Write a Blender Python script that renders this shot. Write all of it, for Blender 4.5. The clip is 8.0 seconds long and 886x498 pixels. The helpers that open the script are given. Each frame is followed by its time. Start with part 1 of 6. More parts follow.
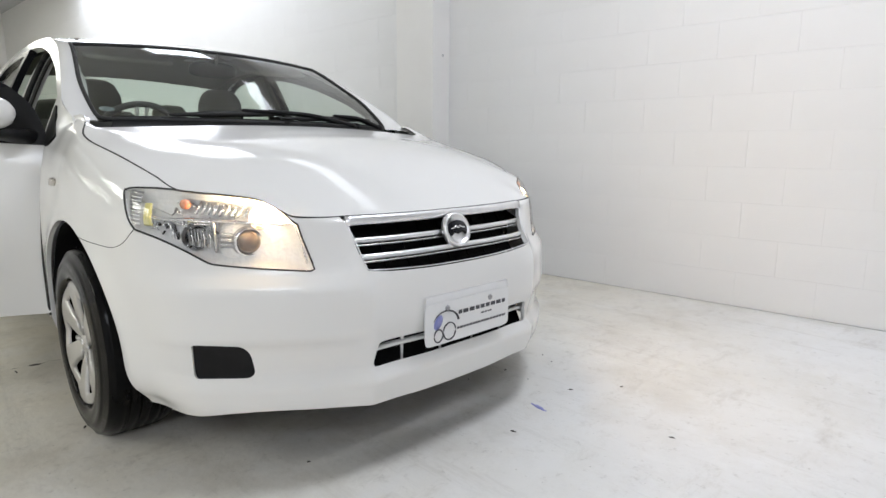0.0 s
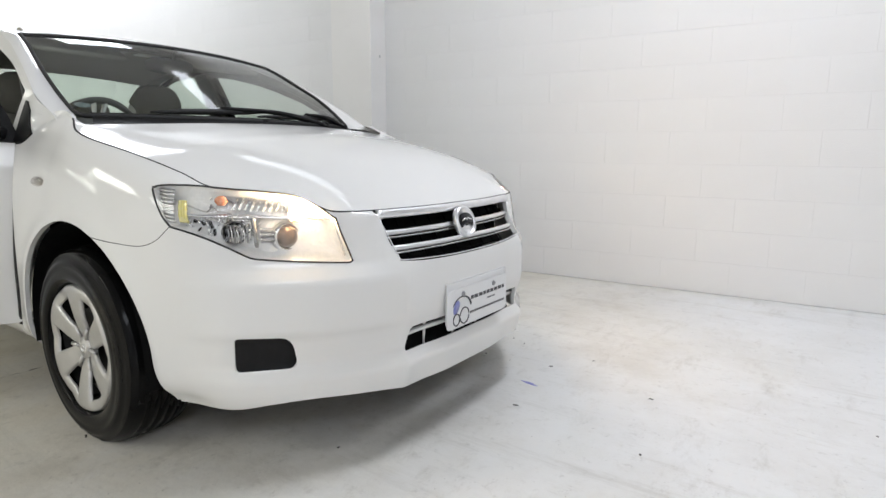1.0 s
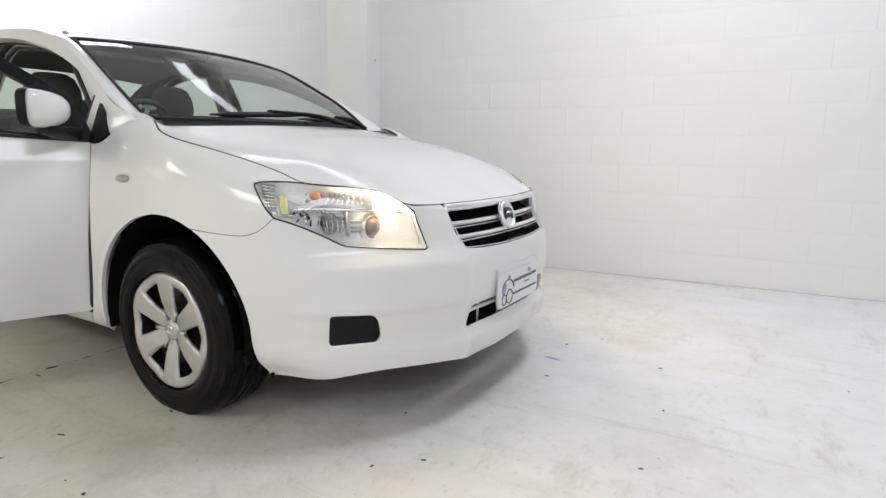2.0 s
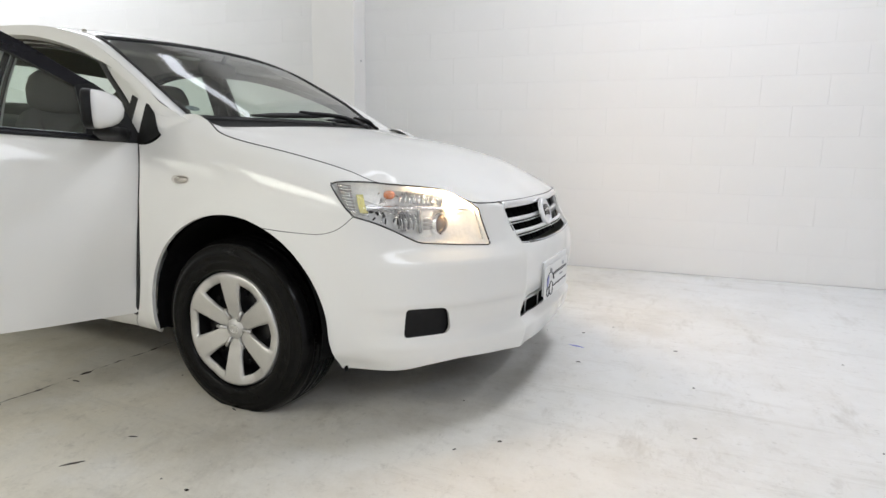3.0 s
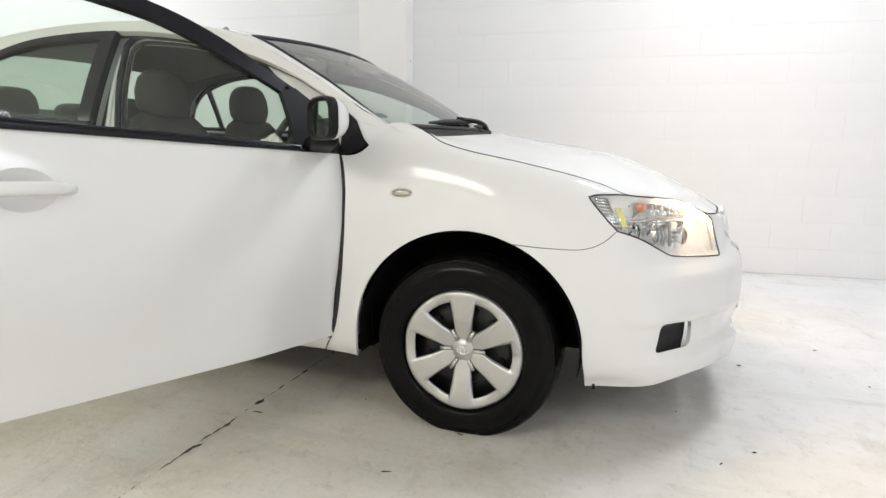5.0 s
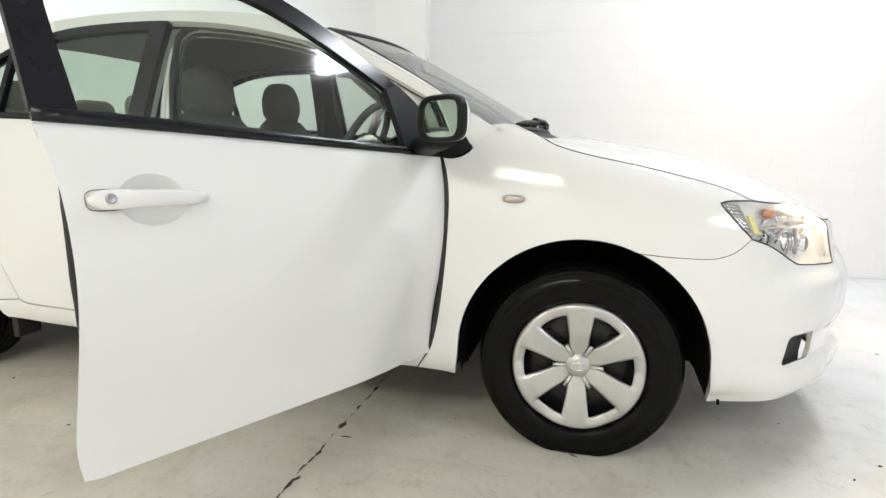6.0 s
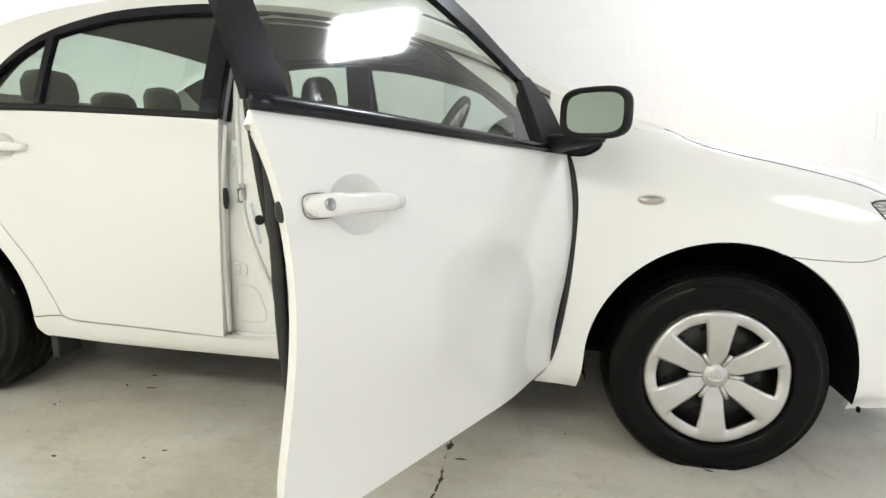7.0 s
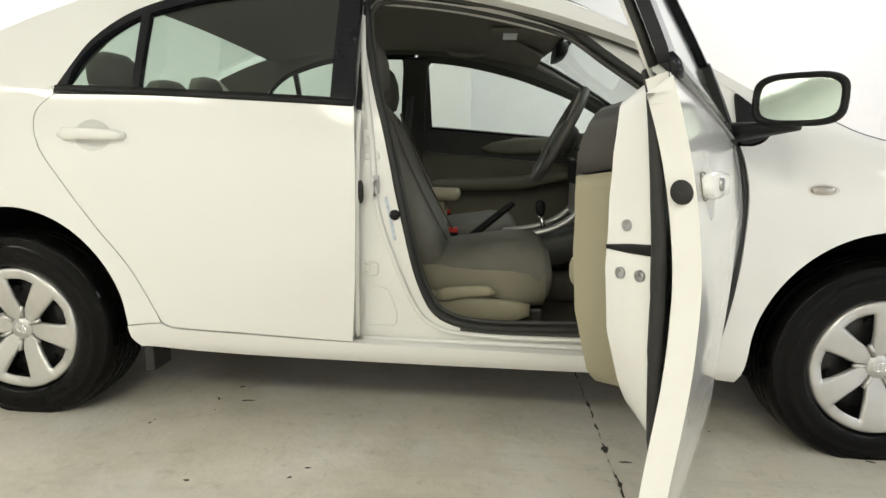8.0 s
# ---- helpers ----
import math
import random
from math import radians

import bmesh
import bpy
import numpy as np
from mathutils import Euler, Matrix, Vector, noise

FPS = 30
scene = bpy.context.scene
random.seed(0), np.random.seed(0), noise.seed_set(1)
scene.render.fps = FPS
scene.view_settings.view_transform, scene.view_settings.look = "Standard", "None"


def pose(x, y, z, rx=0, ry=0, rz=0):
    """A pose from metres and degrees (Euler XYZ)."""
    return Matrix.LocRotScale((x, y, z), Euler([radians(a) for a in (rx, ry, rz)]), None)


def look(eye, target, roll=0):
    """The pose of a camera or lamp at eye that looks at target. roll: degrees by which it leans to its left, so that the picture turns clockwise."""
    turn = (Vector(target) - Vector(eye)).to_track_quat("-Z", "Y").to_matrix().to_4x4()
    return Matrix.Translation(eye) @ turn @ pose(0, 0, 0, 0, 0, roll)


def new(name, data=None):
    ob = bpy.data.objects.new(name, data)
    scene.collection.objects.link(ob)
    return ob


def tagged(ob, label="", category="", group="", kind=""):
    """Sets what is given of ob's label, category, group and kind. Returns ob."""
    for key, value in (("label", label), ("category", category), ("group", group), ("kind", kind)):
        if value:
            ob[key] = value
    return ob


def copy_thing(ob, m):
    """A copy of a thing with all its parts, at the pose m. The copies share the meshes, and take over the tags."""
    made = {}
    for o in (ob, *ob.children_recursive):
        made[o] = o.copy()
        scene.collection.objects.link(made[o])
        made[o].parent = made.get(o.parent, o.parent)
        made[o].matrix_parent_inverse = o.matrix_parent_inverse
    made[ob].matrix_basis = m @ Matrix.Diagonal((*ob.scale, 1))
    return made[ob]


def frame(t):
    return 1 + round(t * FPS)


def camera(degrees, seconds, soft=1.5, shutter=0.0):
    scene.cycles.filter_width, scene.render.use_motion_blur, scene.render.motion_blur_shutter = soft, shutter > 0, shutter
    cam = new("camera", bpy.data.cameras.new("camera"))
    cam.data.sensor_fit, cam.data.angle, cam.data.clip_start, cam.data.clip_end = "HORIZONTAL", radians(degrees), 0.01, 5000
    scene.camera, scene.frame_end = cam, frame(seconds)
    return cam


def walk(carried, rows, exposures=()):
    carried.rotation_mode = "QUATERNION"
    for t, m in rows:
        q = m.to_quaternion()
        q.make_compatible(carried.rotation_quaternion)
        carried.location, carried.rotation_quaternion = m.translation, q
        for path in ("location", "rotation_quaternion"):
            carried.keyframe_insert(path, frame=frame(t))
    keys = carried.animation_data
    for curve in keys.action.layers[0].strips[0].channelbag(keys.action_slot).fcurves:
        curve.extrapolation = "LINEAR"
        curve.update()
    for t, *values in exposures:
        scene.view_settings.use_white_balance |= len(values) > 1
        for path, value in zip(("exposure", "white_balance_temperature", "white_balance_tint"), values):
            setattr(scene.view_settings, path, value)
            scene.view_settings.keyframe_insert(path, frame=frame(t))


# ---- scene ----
cam = camera(75.0, 8.0)
PATH = [
    (0, (2.056, -1.234, 0.894), (0.638, 0.134, 0.551), 0.3),
    (0.5, (1.942, -1.405, 0.885), (0.671, 0.1, 0.542), 0.4),
    (1, (1.87, -1.57, 0.885), (0.724, 0.033, 0.544), 0.3),
    (1.5, (1.806, -1.792, 0.883), (0.731, -0.14, 0.545), 0.6),
    (2, (1.728, -1.969, 0.892), (0.722, -0.275, 0.549), 0.7),
    (3.5, (1.224, -2.36, 0.895), (0.479, -0.536, 0.552), 0.7),
    (4, (1.001, -2.454, 0.912), (0.305, -0.612, 0.566), 0.7),
    (4.5, (0.735, -2.531, 0.924), (0.079, -0.675, 0.574), 0.6),
    (6, (0.013, -2.543, 0.929), (-0.477, -0.635, 0.58), 0.8),
    (6.5, (-0.255, -2.52, 0.9), (-0.657, -0.592, 0.552), 0.9),
    (7, (-0.504, -2.509, 0.917), (-0.842, -0.569, 0.566), 0.9),
    (7.5, (-0.808, -2.54, 0.907), (-1.069, -0.588, 0.559), 0.9),
    (8, (-1.125, -2.497, 0.867), (-1.278, -0.532, 0.53), 1.1),
]
walk(cam, [(t, look(eye, target, roll)) for t, eye, target, roll in PATH],
     [(0.0, -0.20, 6340, 10), (3.5, -0.16, 6450, 10), (4.5, -0.02, 6500, 10), (6.0, 0.24, 6460, 9), (7.0, 0.27, 6510, 8), (8.0, 0.19, 6680, 7)])

# ---- world, lamps ----
world = bpy.data.worlds.new("world")
scene.world = world
world.use_nodes = True
world.node_tree.nodes["Background"].inputs[0].default_value = (0.9, 0.95, 1.0, 1)
world.node_tree.nodes["Background"].inputs[1].default_value = 0.3
scene.view_settings.exposure = 0.0
CEILING = 3.7


def area_lamp(name, loc, target, sx, sy, power, color):
    data = bpy.data.lights.new(name, "AREA")
    data.shape, data.size, data.size_y, data.energy, data.color = "RECTANGLE", sx, sy, power, color
    ob = new(name, data)
    ob.matrix_world = look(loc, target)
    return ob


COOL, WARM = (0.965, 1.0, 1.085), (1.0, 0.985, 0.88)
# first two follow a reflection and a wall glow; the rest are added fill
LAMPS = [(1.4, 0.78, 0.6, 0.85, 58, COOL), (-6.0, 0.9, 6.0, 0.7, 118, COOL), (-1.1, 1.5, 2.6, 0.2, 5, COOL), (4.2, -4.0, 2.0, 2.4, 98, COOL), (-1.6, -5.2, 2.8, 1.4, 108, WARM), (-5.6, -4.6, 2.6, 1.2, 106, WARM),
         (-9.5, -1.6, 3.0, 2.0, 74, WARM)]
for lx, ly, lw, ld, power, tone in LAMPS:
    area_lamp("ceiling_lamp", (lx, ly, CEILING - 0.1), (lx, ly, 0), lw, ld, power, tone)


# ---- materials ----
def material(name, color, rough=0.5, metal=0.0, coat=0.0, var=0.0, scale=3.0, grain=0.0, grain_scale=200.0, tint=None, patch=(0.45, 0.65), spec=0.5, rough_var=0.0, coat_rough=0.04):
    """Principled material: large patches mix towards tint, small grain gives bump and a little tone."""
    m = bpy.data.materials.new(name)
    m.use_nodes = True
    nt = m.node_tree
    n, l = nt.nodes, nt.links
    b = n["Principled BSDF"]
    b.inputs["Roughness"].default_value = rough
    b.inputs["Metallic"].default_value = metal
    b.inputs["Coat Weight"].default_value = coat
    b.inputs["Coat Roughness"].default_value = coat_rough
    b.inputs["Specular IOR Level"].default_value = spec
    b.inputs["Base Color"].default_value = (*color, 1)
    co = n.new("ShaderNodeTexCoord")
    if var or rough_var:
        big = n.new("ShaderNodeTexNoise")
        big.inputs["Scale"].default_value, big.inputs["Detail"].default_value, big.inputs["Roughness"].default_value = scale, 6, 0.62
        l.new(co.outputs["Object"], big.inputs["Vector"])
        step = n.new("ShaderNodeMapRange")
        step.inputs[1].default_value, step.inputs[2].default_value = patch
        step.inputs[3].default_value, step.inputs[4].default_value = 0, max(var, 0.001)
        l.new(big.outputs["Fac"], step.inputs[0])
        mix = n.new("ShaderNodeMix")
        mix.data_type = "RGBA"
        mix.inputs[6].default_value = (*color, 1)
        mix.inputs[7].default_value = (*(tint or [c * 0.6 for c in color]), 1)
        l.new(step.outputs[0], mix.inputs[0])
        l.new(mix.outputs[2], b.inputs["Base Color"])
        if rough_var:
            rr = n.new("ShaderNodeMapRange")
            rr.inputs[1].default_value, rr.inputs[2].default_value = 0.35, 0.7
            rr.inputs[3].default_value, rr.inputs[4].default_value = rough - rough_var, rough + rough_var
            l.new(big.outputs["Fac"], rr.inputs[0])
            l.new(rr.outputs[0], b.inputs["Roughness"])
    if grain:
        fine = n.new("ShaderNodeTexNoise")
        fine.inputs["Scale"].default_value, fine.inputs["Detail"].default_value = grain_scale, 3
        l.new(co.outputs["Object"], fine.inputs["Vector"])
        bump = n.new("ShaderNodeBump")
        bump.inputs["Strength"].default_value, bump.inputs["Distance"].default_value = grain, 0.5 / grain_scale
        l.new(fine.outputs["Fac"], bump.inputs["Height"])
        l.new(bump.outputs[0], b.inputs["Normal"])
    return m


def glass(name, tint, gloss=1.45, falloff=3.6, lift=2.2, haze=0.05):
    """Clear pane: tinted see-through with a Fresnel gloss."""
    m = bpy.data.materials.new(name)
    m.use_nodes = True
    n, l = m.node_tree.nodes, m.node_tree.links
    n.remove(n["Principled BSDF"])
    clear, shine, facing, mix = (n.new("ShaderNodeBsdfTransparent"), n.new("ShaderNodeBsdfGlossy"), n.new("ShaderNodeLayerWeight"), n.new("ShaderNodeMixShader"))
    clear.inputs[0].default_value = (*tint, 1)
    shine.inputs["Roughness"].default_value = haze
    facing.inputs[0].default_value = 0.5
    power, scaled = n.new("ShaderNodeMath"), n.new("ShaderNodeMath")
    power.operation, scaled.operation = "POWER", "MULTIPLY_ADD"
    power.inputs[1].default_value = falloff
    base = ((gloss - 1) / (gloss + 1)) ** 2
    scaled.inputs[1].default_value, scaled.inputs[2].default_value = 1 - base, base * lift
    l.new(facing.outputs["Facing"], power.inputs[0])
    l.new(power.outputs[0], scaled.inputs[0])
    l.new(scaled.outputs[0], mix.inputs[0])
    l.new(clear.outputs[0], mix.inputs[1])
    l.new(shine.outputs[0], mix.inputs[2])
    l.new(mix.outputs[0], n["Material Output"].inputs[0])
    return m


def glow(name, color, power):
    m = bpy.data.materials.new(name)
    m.use_nodes = True
    b = m.node_tree.nodes["Principled BSDF"]
    b.inputs["Base Color"].default_value = (*color, 1)
    b.inputs["Emission Color"].default_value = (*color, 1)
    b.inputs["Emission Strength"].default_value = power
    return m


PAINT = material("pearl_white_paint", (0.80, 0.793, 0.768), 0.6, coat=1.0, coat_rough=0.08, spec=0.2, var=0.25, scale=2.0, tint=(0.785, 0.777, 0.745), grain=0.02, grain_scale=900)
JAMB = material("white_jamb_paint", (0.78, 0.775, 0.75), 0.4, coat=0.5, var=0.3, scale=9, tint=(0.71, 0.70, 0.67))
BLACK = material("black_plastic", (0.007, 0.007, 0.0075), 0.5, spec=0.22, var=0.5, scale=20, tint=(0.015, 0.015, 0.0155), grain=0.15, grain_scale=700)
GLOSS_BLACK = material("gloss_black_trim", (0.008, 0.008, 0.011), 0.2, spec=0.3, var=0.3, scale=12, tint=(0.014, 0.014, 0.018))
RUBBER = material("black_rubber", (0.014, 0.014, 0.014), 0.62, var=0.5, scale=30, tint=(0.03, 0.029, 0.027), grain=0.2, grain_scale=400)
TYRE = material("tyre_rubber", (0.004, 0.004, 0.004), 0.11, var=0.7, scale=14, tint=(0.007, 0.0068, 0.0062), grain=0.03, grain_scale=250, rough_var=0.05, spec=0.11)
LINER = material("wheel_arch_liner", (0.005, 0.005, 0.005), 0.9, var=0.6, scale=20, tint=(0.010, 0.0095, 0.009), grain=0.3, grain_scale=120, spec=0.1)
CHROME = material("chrome", (0.86, 0.86, 0.87), 0.06, metal=1.0, var=0.2, scale=25, tint=(0.72, 0.72, 0.74))
REFLECTOR = material("bright_reflector", (0.93, 0.93, 0.92), 0.18, metal=0.8, var=0.35, scale=40, tint=(0.8, 0.8, 0.79))
FLUTED = material("fluted_reflector", (0.95, 0.95, 0.94), 0.24, metal=0.12, var=0.5, scale=90, tint=(0.84, 0.85, 0.86), grain=0.5, grain_scale=70)
SATIN = material("satin_chrome", (0.88, 0.88, 0.885), 0.34, metal=1.0, var=0.3, scale=25, tint=(0.70, 0.70, 0.72))
SILVER = material("silver_wheel_paint", (0.56, 0.55, 0.53), 0.34, metal=0.65, coat=0.3, var=0.4, scale=18, tint=(0.48, 0.47, 0.45), grain=0.04, grain_scale=900)
STEEL = material("black_steel", (0.02, 0.02, 0.021), 0.4, metal=0.4, var=0.5, scale=30, tint=(0.04, 0.036, 0.03))
ZINC = material("zinc_plated_steel", (0.42, 0.42, 0.43), 0.35, metal=1.0, var=0.5, scale=60, tint=(0.25, 0.24, 0.22))
FABRIC = material("grey_seat_fabric", (0.165, 0.158, 0.136), 0.9, var=0.5, scale=6, tint=(0.125, 0.12, 0.102), grain=0.5, grain_scale=700, spec=0.2)
FABRIC_LIGHT = material("beige_seat_fabric", (0.235, 0.218, 0.165), 0.9, var=0.4, scale=6, tint=(0.20, 0.185, 0.138), grain=0.5, grain_scale=700, spec=0.2)
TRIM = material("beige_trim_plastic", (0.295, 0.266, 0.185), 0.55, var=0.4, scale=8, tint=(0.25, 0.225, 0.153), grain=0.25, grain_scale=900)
# the beige trim at half tone: cabin shade put into the colour
TRIM_SHADED = material("shaded_trim_plastic", (0.15, 0.138, 0.10), 0.6, var=0.4, scale=8, tint=(0.12, 0.11, 0.08), grain=0.25, grain_scale=900)
TRIM_DARK = material("dark_grey_trim_plastic", (0.05, 0.048, 0.043), 0.55, var=0.5, scale=8, tint=(0.035, 0.034, 0.031), grain=0.25, grain_scale=900)
HEADLINER = material("grey_headliner", (0.30, 0.285, 0.25), 0.95, var=0.3, scale=10, tint=(0.25, 0.24, 0.21), grain=0.5, grain_scale=900, spec=0.1)
PILLAR_TRIM = material("dark_pillar_trim", (0.13, 0.125, 0.11), 0.8, var=0.3, scale=10, tint=(0.10, 0.095, 0.085), grain=0.4, grain_scale=900, spec=0.2)
CARPET = material("dark_carpet", (0.085, 0.078, 0.064), 1.0, var=0.6, scale=30, tint=(0.11, 0.10, 0.083), grain=0.8, grain_scale=500, spec=0.1)
GLASS = glass("green_tinted_glass", (0.86, 0.93, 0.88), falloff=3.2, lift=2.4, haze=0.07)
SCREEN = glass("windscreen_glass", (0.88, 0.94, 0.90))
PRIVACY = glass("rear_side_glass", (0.80, 0.89, 0.82))
CLEAR = glass("clear_polycarbonate", (0.98, 0.98, 0.97), 1.55, 3.4, 1.2)
MIRROR = material("mirror_silver", (0.66, 0.73, 0.67), 0.0, metal=1.0)
ORANGE = material("amber_bulb", (0.72, 0.24, 0.10), 0.2, coat=1.0, var=0.6, scale=80, tint=(0.85, 0.55, 0.42))
YELLOW = material("yellow_reflector", (0.80, 0.73, 0.26), 0.25, coat=1.0, var=0.7, scale=90, tint=(0.82, 0.79, 0.5))
LENS = material("projector_lens", (0.20, 0.15, 0.12), 0.05, metal=0.6, coat=1.0)
BULB = glow("lit_position_bulb", (1.0, 0.62, 0.30), 30.0)
PLATE = material("white_plate", (0.78, 0.78, 0.77), 0.35, coat=0.3, var=0.2, scale=20, tint=(0.70, 0.70, 0.69))
INK = material("dark_grey_print", (0.05, 0.05, 0.055), 0.5, var=0.3, scale=60, tint=(0.10, 0.10, 0.11))
BLUE = material("violet_blue_print", (0.22, 0.24, 0.52), 0.4, var=0.5, scale=25, tint=(0.5, 0.5, 0.72))
RED = material("red_belt_button", (0.6, 0.04, 0.03), 0.4)
LABEL = material("pale_blue_label", (0.55, 0.60, 0.66), 0.4, var=0.7, scale=90, tint=(0.3, 0.34, 0.4))
GREY_PRINT = material("grey_sticker", (0.12, 0.15, 0.16), 0.5, var=0.6, scale=90, tint=(0.38, 0.42, 0.42))
WALL_PAINT = material("white_wall_paint", (0.80, 0.80, 0.797), 0.55, var=0.35, scale=1.1, tint=(0.75, 0.75, 0.745), grain=0.35, grain_scale=160)
COLUMN_PAINT = material("gloss_white_paint", (0.84, 0.83, 0.81), 0.4, var=0.3, scale=3, tint=(0.79, 0.78, 0.75), grain=0.05, grain_scale=80)
CEILING_PAINT = material("ceiling_paint", (0.52, 0.53, 0.55), 0.7, var=0.3, scale=1, tint=(0.45, 0.46, 0.475))
LAMP_HOUSING = material("lamp_housing", (0.75, 0.75, 0.75), 0.4)
SEALANT = material("grey_gap_dirt", (0.20, 0.19, 0.18), 0.9, var=0.6, scale=25, tint=(0.36, 0.35, 0.34))
FILLER = material("grey_filler", (0.50, 0.50, 0.50), 0.8, var=0.5, scale=60, tint=(0.36, 0.36, 0.36))
GRIME = material("dark_crack_grime", (0.035, 0.03, 0.025), 0.9, var=0.6, scale=40, tint=(0.08, 0.07, 0.055))


def floor_material():
    """Painted concrete: worn tan patches, scuffs, drips and fine pitting."""
    m = bpy.data.materials.new("painted_concrete")
    m.use_nodes = True
    n, l = m.node_tree.nodes, m.node_tree.links
    b = n["Principled BSDF"]
    co = n.new("ShaderNodeTexCoord")

    def noise_node(scale, detail, rough, stretch=None):
        t = n.new("ShaderNodeTexNoise")
        t.inputs["Scale"].default_value, t.inputs["Detail"].default_value, t.inputs["Roughness"].default_value = scale, detail, rough
        src = co.outputs["Object"]
        if stretch:
            mp = n.new("ShaderNodeMapping")
            mp.inputs["Scale"].default_value, mp.inputs["Rotation"].default_value = stretch, (0, 0, 0.5)
            l.new(src, mp.inputs[0])
            src = mp.outputs[0]
        l.new(src, t.inputs["Vector"])
        return t.outputs["Fac"]

    def layer(below, color, fac, lo, hi, amount, mask=None):
        r = n.new("ShaderNodeMapRange")
        r.inputs[1].default_value, r.inputs[2].default_value, r.inputs[3].default_value, r.inputs[4].default_value = lo, hi, 0, amount
        l.new(fac, r.inputs[0])
        if mask is not None:
            both_of = n.new("ShaderNodeMath")
            both_of.operation = "MULTIPLY"
            l.new(r.outputs[0], both_of.inputs[0])
            l.new(mask, both_of.inputs[1])
            r = both_of
        x = n.new("ShaderNodeMix")
        x.data_type = "RGBA"
        l.new(r.outputs[0], x.inputs[0])
        if isinstance(below, tuple):
            x.inputs[6].default_value = (*below, 1)
        else:
            l.new(below, x.inputs[6])
        x.inputs[7].default_value = (*color, 1)
        return x.outputs[2]

    # the paint is worn to tan, whiter towards the front of the bay; part of this change is light and shade put into the
    # colour
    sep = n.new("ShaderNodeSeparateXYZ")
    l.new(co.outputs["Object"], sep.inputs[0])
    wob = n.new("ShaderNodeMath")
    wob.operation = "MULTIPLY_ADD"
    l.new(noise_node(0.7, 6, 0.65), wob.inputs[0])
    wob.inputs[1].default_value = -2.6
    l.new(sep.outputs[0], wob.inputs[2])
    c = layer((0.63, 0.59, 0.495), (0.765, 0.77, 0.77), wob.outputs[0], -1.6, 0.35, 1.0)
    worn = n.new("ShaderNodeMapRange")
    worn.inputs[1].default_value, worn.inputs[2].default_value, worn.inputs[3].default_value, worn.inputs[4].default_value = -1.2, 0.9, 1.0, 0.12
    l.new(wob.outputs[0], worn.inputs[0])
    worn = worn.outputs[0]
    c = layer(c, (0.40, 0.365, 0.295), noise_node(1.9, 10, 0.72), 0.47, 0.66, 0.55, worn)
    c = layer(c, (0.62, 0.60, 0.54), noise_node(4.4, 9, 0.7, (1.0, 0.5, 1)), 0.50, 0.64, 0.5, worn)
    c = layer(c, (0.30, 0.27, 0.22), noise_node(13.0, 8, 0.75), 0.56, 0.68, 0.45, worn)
    c = layer(c, (0.66, 0.655, 0.635), noise_node(1.3, 6, 0.65), 0.45, 0.68, 0.4)
    c = layer(c, (0.72, 0.72, 0.715), noise_node(2.6, 8, 0.7), 0.52, 0.7, 0.28)
    c = layer(c, (0.36, 0.335, 0.285), noise_node(7.0, 11, 0.78, (1, 0.35, 1)), 0.55, 0.70, 0.42)
    c = layer(c, (0.40, 0.38, 0.33), noise_node(3.2, 12, 0.8, (0.25, 2.2, 1)), 0.545, 0.67, 0.38)
    c = layer(c, (0.78, 0.78, 0.77), noise_node(5.5, 12, 0.82, (1.6, 0.3, 1)), 0.58, 0.70, 0.22)
    c = layer(c, (0.25, 0.23, 0.20), noise_node(22.0, 9, 0.8), 0.57, 0.68, 0.4)
    c = layer(c, (0.16, 0.15, 0.13), noise_node(60.0, 3, 0.6), 0.69, 0.75, 0.55)
    l.new(c, b.inputs["Base Color"])
    r = n.new("ShaderNodeMapRange")
    r.inputs[1].default_value, r.inputs[2].default_value, r.inputs[3].default_value, r.inputs[4].default_value = 0.3, 0.7, 0.32, 0.6
    l.new(noise_node(4.0, 6, 0.6), r.inputs[0])
    l.new(r.outputs[0], b.inputs["Roughness"])
    bump = n.new("ShaderNodeBump")
    bump.inputs["Strength"].default_value, bump.inputs["Distance"].default_value = 0.25, 0.004
    l.new(noise_node(60.0, 8, 0.7), bump.inputs["Height"])
    lumps = n.new("ShaderNodeBump")
    lumps.inputs["Strength"].default_value, lumps.inputs["Distance"].default_value = 0.35, 0.012
    l.new(noise_node(9.0, 7, 0.6), lumps.inputs["Height"])
    l.new(bump.outputs[0], lumps.inputs["Normal"])
    l.new(lumps.outputs[0], b.inputs["Normal"])
    return m


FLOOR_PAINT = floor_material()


# ---- mesh helpers ----
def mesh_part(name, verts, faces, mat, parent=None, label="", smooth=True, normals=None):
    me = bpy.data.meshes.new(name)
    me.from_pydata([tuple(float(c) for c in v) for v in verts], [], [tuple(int(i) for i in f) for f in faces])
    me.materials.append(mat)
    if smooth:
        me.shade_smooth()
    if normals is not None:
        me.normals_split_custom_set_from_vertices([tuple(float(c) for c in q) for q in normals])
    ob = new(name, me)
    ob.parent = parent
    if label:
        tagged(ob, label)
    return ob


def part(name, bm, mat, parent=None, label="", smooth=False, place=None):
    """Links a bmesh as one mesh object under a thing or a part."""
    me = bpy.data.meshes.new(name)
    bm.to_mesh(me)
    bm.free()
    me.materials.append(mat)
    if smooth:
        me.shade_smooth()
    ob = new(name, me)
    if place is not None:
        ob.matrix_basis = place
    ob.parent = parent
    if label:
        tagged(ob, label)
    return ob


